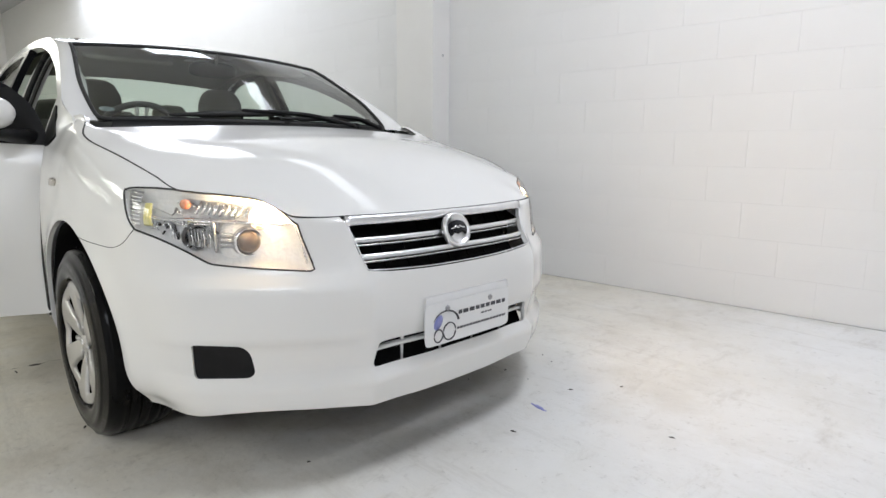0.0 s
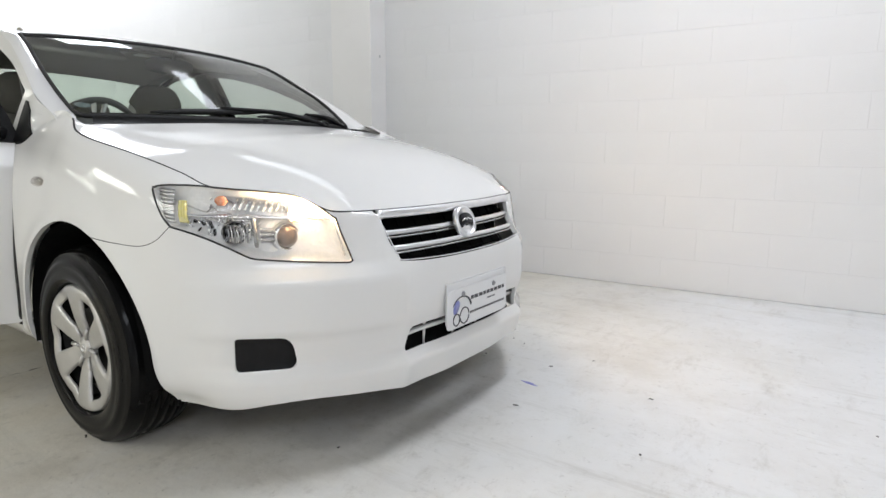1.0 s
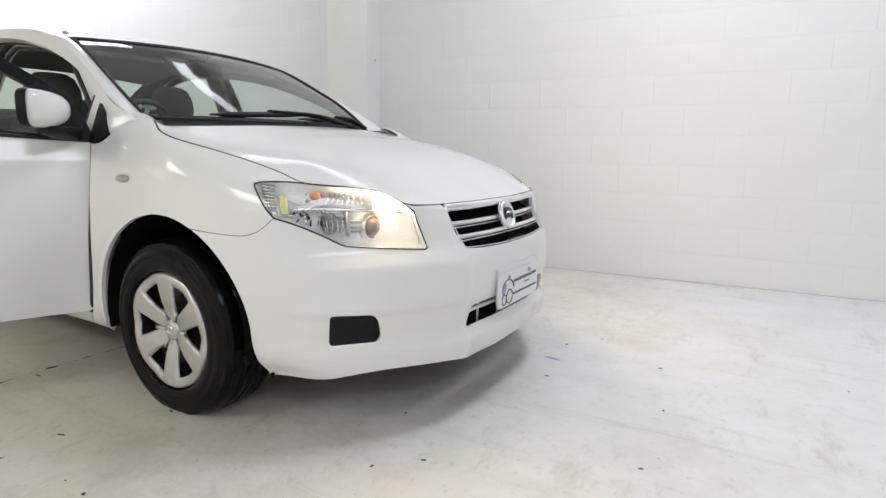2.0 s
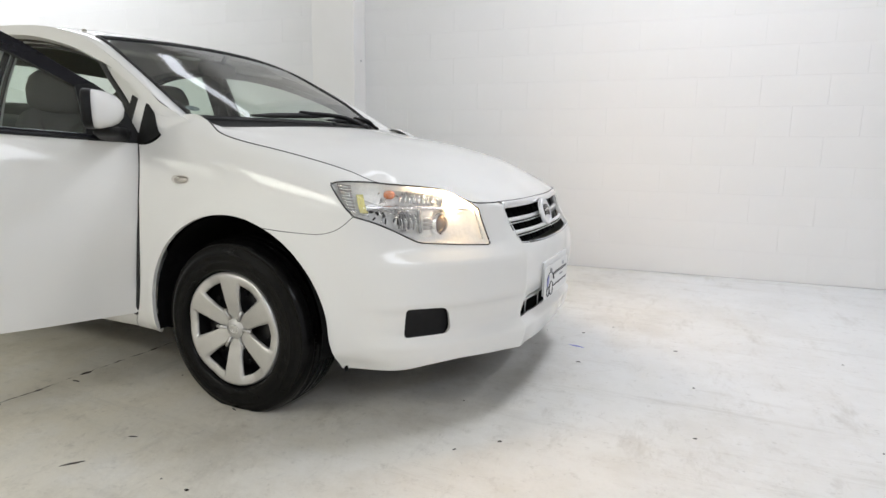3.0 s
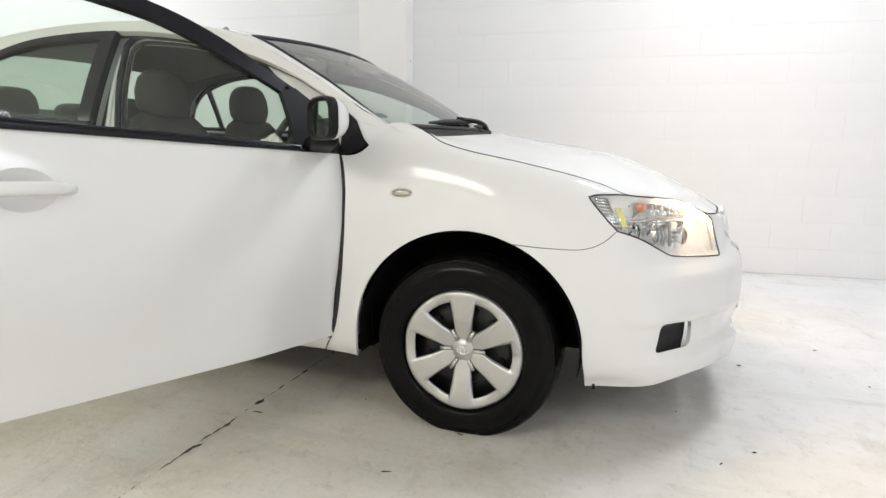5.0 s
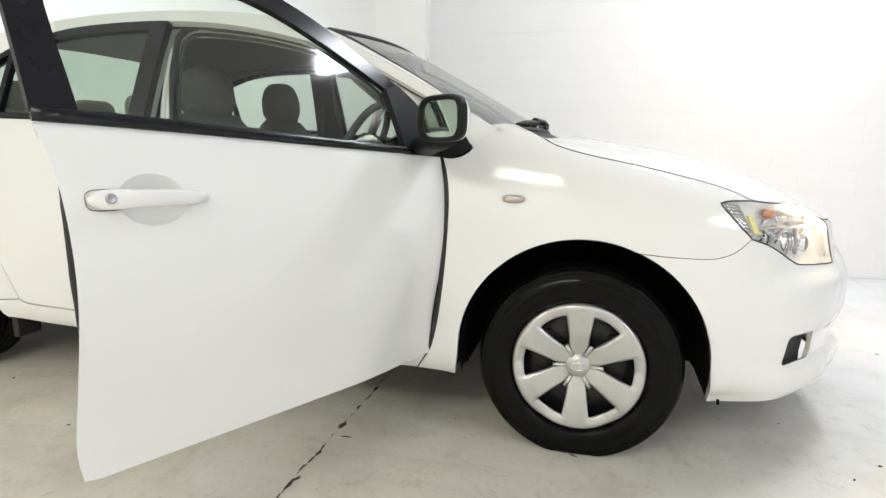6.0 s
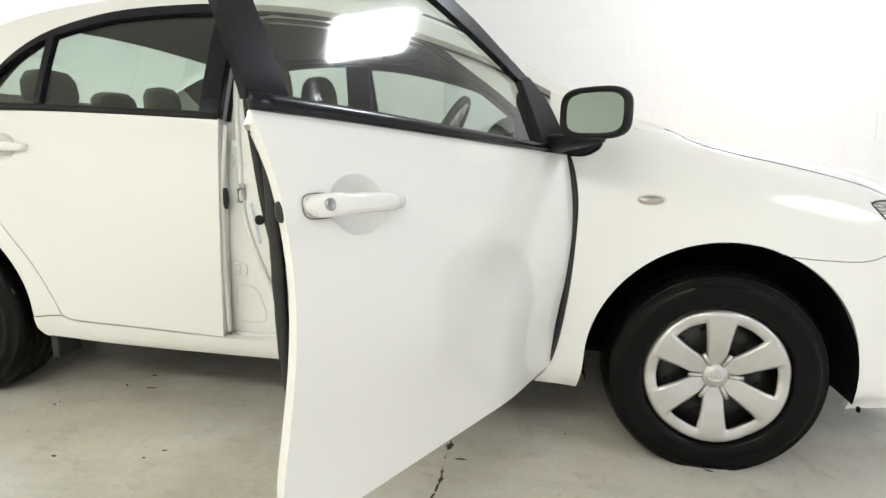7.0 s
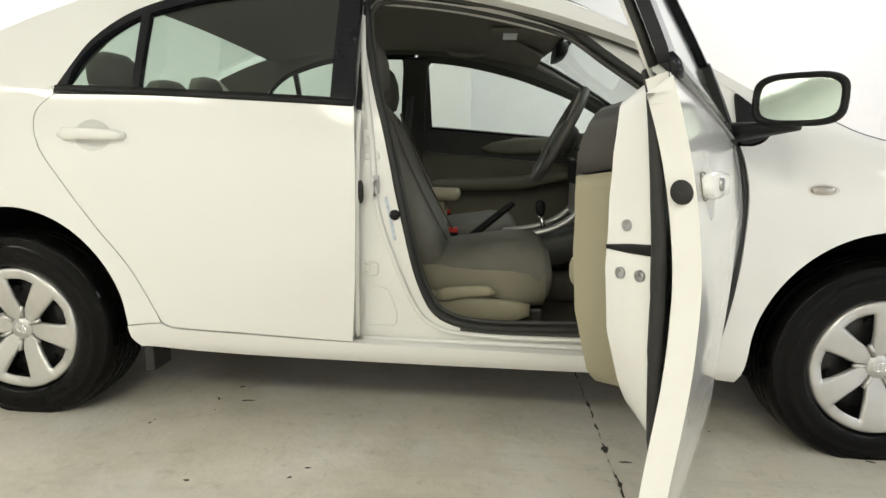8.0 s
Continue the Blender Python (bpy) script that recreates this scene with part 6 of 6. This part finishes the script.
# ---- cabin ----
bm = box_bm(-2.05, -0.38, -0.74, 0.74, 0.225, 0.245)
box_bm(-2.1, -0.4, -0.12, 0.12, 0.24, 0.36, 0.03, 2, bm=bm)
part("carpet", bm, CARPET, car, "dark grey carpet", smooth=True)
prof = [(-0.30, 0.985), (-0.42, 1.0), (-0.56, 1.0), (-0.66, 0.975), (-0.715, 0.93), (-0.72, 0.87), (-0.69, 0.80), (-0.67, 0.72), (-0.60, 0.62), (-0.56, 0.46), (-0.45, 0.34), (-0.40, 0.30)]
rows = []
for y in np.linspace(-0.70, 0.70, 41):
    hood = math.exp(-((y + 0.36) / 0.17) ** 4)
    mid = math.exp(-(y / 0.16) ** 4)
    edge_drop = 0.03 * (abs(y) / 0.7) ** 4
    row = spline(prof, 5).copy()
    lift = np.clip((row[:, 1] - 0.86) / 0.12, 0, 1)
    rows.append([(x - 0.03 * hood * lift[i] - 0.05 * mid * (1 - lift[i]) * (z > 0.45), y, z + 0.035 * hood * lift[i] * math.exp(-((x + 0.62) / 0.10) ** 2) - edge_drop * lift[i]) for i, (x, z) in enumerate(row)])
dash = sheet("dashboard", np.array(rows), TRIM_DARK, car, "dark grey moulded dashboard")
part("centre_stack", box_bm(-0.775, -0.70, -0.115, 0.115, 0.60, 0.90, 0.02, 3), SILVER, dash, "silver centre stack", smooth=True)
part("radio", box_bm(-0.783, -0.77, -0.095, 0.095, 0.74, 0.84, 0.006), BLACK, dash)
rings = [superloop((x, 0, z), w, h, (0, 1, 0), (0.25, 0, 0.97), 20, 3.4) for x, z, w, h in ((-0.66, 0.52, 0.10, 0.10), (-0.80, 0.47, 0.105, 0.085), (-0.95, 0.43, 0.105, 0.085), (-1.15, 0.42, 0.10, 0.09), (-1.30, 0.41, 0.09, 0.09), (-1.33, 0.41, 0.08, 0.07))]
console = loft("centre_console", rings, TRIM_DARK, car, "dark grey centre console")
for y in (-0.105, 0.105):
    tube("console_trim", spline([(-0.74, y, 0.70), (-0.77, y, 0.62), (-0.84, y, 0.565), (-0.95, y * 0.98, 0.53), (-1.06, y * 0.9, 0.515)], 8), 0.014, SILVER, console, "silver console edging", sides=8)
tube("gear_lever", [(-0.88, 0.02, 0.52), (-0.90, 0.02, 0.60)], 0.010, CHROME, console, sides=8)
loft("gear_knob", [superloop((-0.90 - q * 0.004, 0.02, 0.595 + 0.07 * q), r, r, (1, 0, 0), (0, 1, 0), 14, 2.4) for q, r in ((0, 0.012), (0.2, 0.02), (0.6, 0.024), (0.9, 0.018), (1.0, 0.004))], BLACK, console, "black gear knob")
tube("handbrake", spline([(-1.20, -0.045, 0.50), (-1.12, -0.045, 0.57), (-1.02, -0.045, 0.655)], 6), np.linspace(0.018, 0.014, 13), BLACK, console, "black handbrake lever", sides=8)
part("armrest_box", box_bm(-1.50, -1.31, -0.085, 0.085, 0.40, 0.655, 0.02, 3), TRIM, console, "beige armrest box", smooth=True)
part("armrest_lid", box_bm(-1.52, -1.25, -0.09, 0.09, 0.655, 0.705, 0.022, 3), TRIM, console, "beige padded armrest lid", smooth=True)
# steering wheel
sc, sa = Vector((-0.883, -0.36, 0.925)), Vector((-0.89, 0, 0.455)).normalized()
su, sw = Vector((0, 1, 0)), sa.cross(Vector((0, 1, 0)))
t = np.linspace(0, 2 * math.pi, 48, endpoint=False)
steering = tube("steering_wheel", [sc + (su * math.cos(a) + sw * math.sin(a)) * 0.178 for a in t], 0.0145, TRIM_DARK, car, "dark grey three-spoke steering wheel", sides=10, closed=True)
loft("airbag_boss", [superloop(np.array(sc + sa * d), a, b, su, sw, 24, 3) for d, a, b in ((-0.05, 0.06, 0.05), (-0.01, 0.085, 0.065), (0.008, 0.078, 0.058), (0.014, 0.05, 0.036), (0.015, 0.004, 0.003))], TRIM_DARK, steering, "dark airbag boss")
for ang in (0, 180, 262, 278):
    d = su * math.cos(radians(ang)) + sw * math.sin(radians(ang))
    tube("spoke", [sc + d * 0.06 - sa * 0.01, sc + d * 0.175], 0.014, TRIM_DARK if ang in (0, 180) else SILVER, steering, sides=8, flat=0.6)
tube("column", [sc - sa * 0.04, sc - sa * 0.22], 0.045, TRIM_DARK, steering, sides=14)
for q in (-1, 1):
    tube("stalk", [sc - sa * 0.07 + su * 0.03 * q, sc - sa * 0.06 + su * 0.17 * q + sw * 0.02], 0.008, BLACK, steering, sides=8)


def seat(y0, dx, name="front_seat"):
    """A front seat: cushion, reclined backrest, head restraint, side cover and levers."""
    s = new(name)
    rings = []
    for x, zt, zb, w in ((-0.925, 0.50, 0.40, 0.215), (-0.935, 0.545, 0.36, 0.235), (-0.97, 0.575, 0.35, 0.245), (-1.06, 0.578, 0.36, 0.25), (-1.2, 0.555, 0.37, 0.25), (-1.34, 0.53, 0.37, 0.245), (-1.45, 0.52, 0.38, 0.23), (-1.48, 0.49, 0.42, 0.2)):
        r = superloop((x, 0, (zt + zb) / 2), w, (zt - zb) / 2, (0, 1, 0), (0, 0, 1), 40, 3.0)
        dip = np.exp(-(r[:, 1] / 0.13) ** 2) * 0.018 * (r[:, 2] > (zt + zb) / 2)
        r[:, 2] -= dip
        rings.append(r)
    loft("cushion", rings, FABRIC, s, "grey fabric seat cushion")
    rings = []
    for x, z, w, h in ((-0.935, 0.44, 0.20, 0.05), (-0.95, 0.43, 0.242, 0.09), (-1.06, 0.425, 0.256, 0.095), (-1.3, 0.43, 0.256, 0.085), (-1.45, 0.44, 0.24, 0.07), (-1.47, 0.44, 0.2, 0.05)):
        rings.append(superloop((x, 0, z), w, h, (0, 1, 0), (0, 0, 1), 36, 4.0))
    loft("cushion_side", rings, FABRIC_LIGHT, s, "beige cushion side panel")
    rings = []
    for q, w, th in ((0.0, 0.20, 0.05), (0.03, 0.235, 0.085), (0.2, 0.25, 0.10), (0.45, 0.252, 0.10), (0.7, 0.24, 0.088), (0.88, 0.205, 0.07), (0.96, 0.17, 0.05), (1.0, 0.12, 0.02)):
        c = np.array([-1.345 - 0.265 * q - 0.02 * math.sin(q * math.pi), 0, 0.46 + 0.60 * q])
        r = superloop(c, w, th, (0, 1, 0), (0.94, 0, 0.33), 40, 2.8)
        fwd = (r - c) @ np.array([0.94, 0, 0.33])
        bolster = 0.035 * np.clip(np.abs(r[:, 1]) / max(w, 0.01) - 0.55, 0, 1) * (fwd > 0) - 0.012 * np.exp(-(r[:, 1] / 0.12) ** 2) * (fwd > 0)
        r += bolster[:, None] * np.array([0.94, 0, 0.33])
        rings.append(r)
    loft("backrest", rings, FABRIC, s, "grey fabric backrest with side bolsters")
    for y in (-0.145, 0.145):
        seamline = [(-1.345 - 0.265 * q - 0.02 * math.sin(q * math.pi) + 0.100 - 0.02 * q, y, 0.46 + 0.60 * q + 0.028) for q in np.linspace(0.12, 0.86, 14)]
        tube("piping", seamline, 0.0035, CARPET, s, "dark sewn seam", sides=6)
    rings = []
    for q, w, th in ((0, 0.06, 0.025), (0.06, 0.11, 0.055), (0.3, 0.135, 0.074), (0.6, 0.132, 0.074), (0.85, 0.110, 0.06), (0.96, 0.078, 0.04), (1.0, 0.03, 0.012)):
        rings.append(superloop((-1.585 - 0.02 * q, 0, 1.035 + 0.215 * q), w, th, (0, 1, 0), (0.97, 0, 0.2), 32, 2.6))
    loft("headrest", rings, FABRIC, s, "grey fabric headrest")
    for y in (-0.06, 0.06):
        tube("headrest_post", [(-1.60, y, 1.0), (-1.60, y, 1.05)], 0.007, CHROME, s, sides=8)
    side_cover = [superloop((x, -0.262, z), 0.014, h, (0, 1, 0), (0, 0, 1), 16, 3) for x, z, h in ((-1.00, 0.35, 0.02), (-1.05, 0.345, 0.035), (-1.25, 0.35, 0.045), (-1.44, 0.37, 0.055), (-1.5, 0.40, 0.05), (-1.54, 0.42, 0.02))]
    loft("side_cover", side_cover, TRIM, s, "beige seat side cover")
    loft("lever", [superloop((x, -0.285, z), 0.010, h, (0, 1, 0), (0, 0, 1), 14, 3) for x, z, h in ((-1.115, 0.412, 0.006), (-1.14, 0.415, 0.018), (-1.22, 0.41, 0.02), (-1.28, 0.40, 0.024), (-1.31, 0.395, 0.012))], TRIM, s, "beige recliner lever")
    part("seat_rail", box_bm(-1.5, -0.95, -0.2, 0.2, 0.245, 0.34, 0.01), TRIM_DARK, s)
    part("buckle", box_bm(-1.31, -1.27, 0.252, 0.275, 0.45, 0.545, 0.006), BLACK, s)
    part("buckle_button", box_bm(-1.309, -1.271, 0.2515, 0.276, 0.528, 0.549, 0.003), RED, s, "red buckle button")
    s.parent = car
    s.location = (dx, y0, 0)
    return s


driver = seat(-0.365, 0.02)
copy_thing(driver, pose(-0.06, 0.365, 0)).parent = car
# rear bench
rings = [superloop((x, 0, z), 0.66, h, (0, 1, 0), (0, 0, 1), 48, 6) for x, z, h in ((-1.88, 0.44, 0.06), (-1.92, 0.45, 0.11), (-2.1, 0.45, 0.12), (-2.4, 0.43, 0.12), (-2.45, 0.43, 0.1))]
bench = loft("rear_seat", rings, FABRIC, car, "grey fabric rear bench")
rings = []
for q, w, th in ((0, 0.6, 0.05), (0.05, 0.64, 0.09), (0.5, 0.64, 0.10), (0.9, 0.60, 0.075), (1.0, 0.56, 0.03)):
    rings.append(superloop((-2.30 - 0.22 * q, 0, 0.48 + 0.58 * q), w, th, (0, 1, 0), (0.93, 0, 0.36), 48, 5))
loft("rear_backrest", rings, FABRIC, bench, "grey fabric rear backrest")
for y, w, hh in ((-0.36, 0.125, 0.16), (0.0, 0.125, 0.10), (0.36, 0.125, 0.16)):
    rings = [superloop((-2.53 - 0.02 * q, y, 1.04 + hh * q), w * a, 0.055 * a, (0, 1, 0), (0.97, 0, 0.2), 28, 2.8) for q, a in ((0, 0.5), (0.08, 0.85), (0.35, 1.0), (0.7, 0.96), (0.92, 0.75), (1, 0.2))]
    loft("headrest", rings, FABRIC, bench, "grey fabric rear headrest")
part("parcel_shelf", box_bm(-2.98, -2.56, -0.66, 0.66, 1.0, 1.02, 0.006), TRIM_DARK, car, "dark parcel shelf")
# visors, mirror, lamp
for y in (-0.36, 0.36):
    v = loft("sun_visor", [superloop((-0.98 - 0.07 * q, y, 1.318 + 0.035 * q), 0.19 * a, 0.010, (0, 1, 0), (0.3, 0, 0.95), 24, 5) for q, a in ((-1, 0.9), (-0.9, 1.0), (0, 1.0), (0.9, 1.0), (1, 0.9))], HEADLINER, car, "grey folded sun visor")
loft("rear_view_mirror", [superloop((-0.865 + d, 0.0, 1.268 + 0.2 * d), 0.115 * a, 0.034 * a, (0, 1, 0), (0.1, 0, 0.99), 30, 3.4) for d, a in ((-0.015, 0.93), (-0.012, 1.0), (0.01, 1.0), (0.03, 0.8), (0.04, 0.3))], BLACK, car, "black rear-view mirror")
tube("mirror_stem", [(-0.84, 0, 1.285), (-0.80, 0, 1.335)], 0.010, BLACK, car, sides=8)
part("map_lamp", box_bm(-1.14, -0.97, -0.10, 0.10, 1.335, 1.353, 0.012, 2), HEADLINER, car, "grey overhead lamp console", smooth=True)
part("lamp_lens", box_bm(-1.09, -1.03, -0.055, 0.055, 1.329, 1.337, 0.004, 2), PLATE, car, "white lamp lens")
for y, x in ((-0.53, -1.20), (0.53, -1.25)):
    tube("grab_handle", spline([(x + 0.12, y, 1.375), (x + 0.08, y * 0.97, 1.345), (x - 0.08, y * 0.97, 1.345), (x - 0.12, y, 1.375)], 6), 0.011, HEADLINER, car, "grey grab handle", sides=8)
tube("seat_belt", spline([(-1.55, 0.655, 1.22), (-1.58, 0.66, 0.9), (-1.60, 0.66, 0.4)], 8), 0.022, TRIM_DARK, car, "dark seat belt webbing", sides=6, flat=0.1)


# ---- room details ----
# pilaster, one block wide and half a block deep, with a filled bolt hole in its side
bm = bmesh.new()
for v in box_bm(-1.695, -1.302, 0.002, 0.20, 0, CEILING, 0.006, 2, bm=bm).verts:
    v.co = on_wall(v.co.x, v.co.y, v.co.z)
tagged(part("column_1", bm, COLUMN_PAINT), "smooth white painted pilaster on the block wall", "pilaster", kind="structure")
side_out = (on_wall(1, 0, 0) - on_wall(0, 0, 0)).normalized()
lathe_ob = lathe("bolt_hole", [(0.012, 0.0), (0.010, 0.0015), (0.005, 0.001), (0.0005, -0.0005)], on_wall(-1.3022, 0.085, 1.60), FILLER, None, n=14, axis=side_out)
tagged(lathe_ob, "small grey filled bolt hole in the pilaster", "bolt hole")
# the foot of the wall: an uneven dark gap against the floor
us = np.linspace(-6, 5.4, 900)
gw = np.array([0.0035 + 0.003 * noise.noise((u * 5, 1, 0)) + 0.002 * noise.noise((u * 40, 2, 5)) for u in us])
V = [tuple(on_wall(u, d, 0.0012)) for u, g in zip(us, gw) for d in (0.0, 0.0075 + max(g, 0.0004))]
tagged(mesh_part("wall_foot_gap", V, [(2 * i, 2 * i + 2, 2 * i + 3, 2 * i + 1) for i in range(len(us) - 1)], SEALANT, smooth=False), "thin grey gap between the block wall and the floor", "floor gap", kind="structure")
# floor joint: an uneven dark line and its chipped edges
rng = random.Random(5)
ys = np.linspace(-4.2, 1.6, 1300)
xs = np.array([-0.757 + 0.012 * noise.noise((0, y * 1.7, 0)) + 0.006 * noise.noise((3, y * 9, 0)) + 0.004 * noise.noise((5, y * 38, 2)) + 0.0025 * noise.noise((1, y * 110, 6)) for y in ys])
ws = np.array([max(0.0001, 0.0014 + 0.0045 * noise.noise((7, y * 6, 1)) + 0.006 * noise.noise((2, y * 24, 4)) + 0.003 * noise.noise((4, y * 95, 3))) for y in ys])
V = [p for x, y, w in zip(xs, ys, ws) for p in ((x - w, y, 0.0012), (x + w, y, 0.0012))]
F = [(2 * i, 2 * i + 1, 2 * i + 3, 2 * i + 2) for i in range(len(ys) - 1)]
tagged(mesh_part("floor_joint", V, F, GRIME, smooth=False), "dark uneven joint line across the concrete floor", "floor joint", kind="structure")


def chip(x, y, length, width, ang, mat, name, label, category):
    """A small ragged fleck on the floor."""
    n = 16
    t = np.linspace(0, 2 * math.pi, n, endpoint=False)
    rr = np.array([rng.uniform(0.55, 1.15) for _ in t])
    ca, sa = math.cos(ang), math.sin(ang)
    P = [(x + (length * math.cos(a) * r) * ca - (width * math.sin(a) * r) * sa, y + (length * math.cos(a) * r) * sa + (width * math.sin(a) * r) * ca) for a, r in zip(t, rr)]
    V = [(px, py, 0.0005) for px, py in P] + [(x + (px - x) * 0.6, y + (py - y) * 0.6, 0.0025) for px, py in P] + [(x, y, 0.0028)]
    F = [(i, (i + 1) % n, n + (i + 1) % n, n + i) for i in range(n)] + [(n + i, n + (i + 1) % n, 2 * n) for i in range(n)]
    return tagged(mesh_part(name, V, F, mat, smooth=False), label, category, "flecks on the floor")


for x, y, ln, w, a in ((-0.757, -0.872, 0.022, 0.012, 1.3), (-0.715, -0.94, 0.024, 0.004, 0.1), (-0.752, -1.055, 0.014, 0.008, 1.4), (-0.75, -1.20, 0.02, 0.006, 1.2), (-0.15, -1.315, 0.034, 0.006, 0.9),
                       (-0.137, -1.138, 0.017, 0.004, 0.3), (0.972, 0.129, 0.011, 0.006, 0.2), (0.24, -1.27, 0.008, 0.005, 0), (0.79, -0.77, 0.007, 0.004, 1), (0.897, -0.665, 0.009, 0.005, 0.5),
                       (1.43, 0.05, 0.007, 0.004, 2), (1.446, -0.377, 0.008, 0.004, 0.4), (-1.597, -1.07, 0.011, 0.004, 0.1), (-1.63, -1.12, 0.008, 0.004, 0.6), (-2.04, -0.67, 0.012, 0.005, 2.2),
                       (-1.935, -0.675, 0.026, 0.005, 0.1), (-2.0, -0.566, 0.010, 0.006, 0.3), (-1.893, -1.163, 0.010, 0.005, 0), (-2.17, -0.87, 0.007, 0.004, 1), (0.913, 0.541, 0.010, 0.005, 0.6),
                       (1.032, 0.705, 0.008, 0.004, 1.1), (1.343, 0.461, 0.010, 0.004, 0.3), (0.617, 0.514, 0.009, 0.005, 2), (0.0, -0.857, 0.016, 0.004, -0.3)):
    chip(x, y, ln, w, a, GRIME, "floor_chip", "small dark chip in the painted floor", "floor chip")
for _ in range(18):
    ln = rng.uniform(0.003, 0.007)
    chip(rng.uniform(-2.4, 2.2), rng.uniform(-2.0, 0.9), ln, ln * rng.uniform(0.3, 0.7), rng.uniform(0, 3), GRIME, "floor_chip", "small dark chip in the painted floor", "floor chip")
chip(0.92, 0.33, 0.038, 0.012, -0.2, BLUE, "paint_scuff", "pale blue paint scuff on the floor", "paint scuff")

# blocks: one shared mesh, laid in running bond, proud of the joint by about 2 mm
bm = box_bm(-0.1998, 0.1998, -0.0069, 0.02, -0.0998, 0.0998, 0.0007, 1)
bm.faces.ensure_lookup_table()
bmesh.ops.delete(bm, geom=[q for q in bm.faces if q.normal.y > 0.9], context="FACES")
block_mesh = bpy.data.meshes.new("block")
bm.to_mesh(block_mesh)
bm.free()
block_mesh.materials.append(WALL_PAINT)
turn = Matrix.Rotation(SKEW, 4, "Z")
far_V, far_F = [], []
for row in range(18):
    z = 0.1 + 0.2 * row
    shift = -0.115 if row % 2 == 0 else 0.085
    for i in range(-36, 16):
        u = shift + 0.4 * i
        if not -14.2 < u < 6.0:
            continue
        p = on_wall(u, rng.uniform(-0.0005, 0.0005), z)
        if row < 14 and -3.4 < u < 3.6:
            b = new("block", block_mesh)
            b.matrix_basis = Matrix.Translation(p) @ turn @ pose(0, 0, 0, rng.uniform(-0.12, 0.12), 0, rng.uniform(-0.12, 0.12))
            b.parent = wall_north
        else:
            k = len(far_V)
            far_V += [tuple(Matrix.Translation(p) @ turn @ q.co) for q in block_mesh.vertices]
            far_F += [tuple(k + j for j in q.vertices) for q in block_mesh.polygons]
rest = mesh_part("far_blocks", far_V, far_F, WALL_PAINT, wall_north, smooth=False)
tagged(rest, kind="stuff")
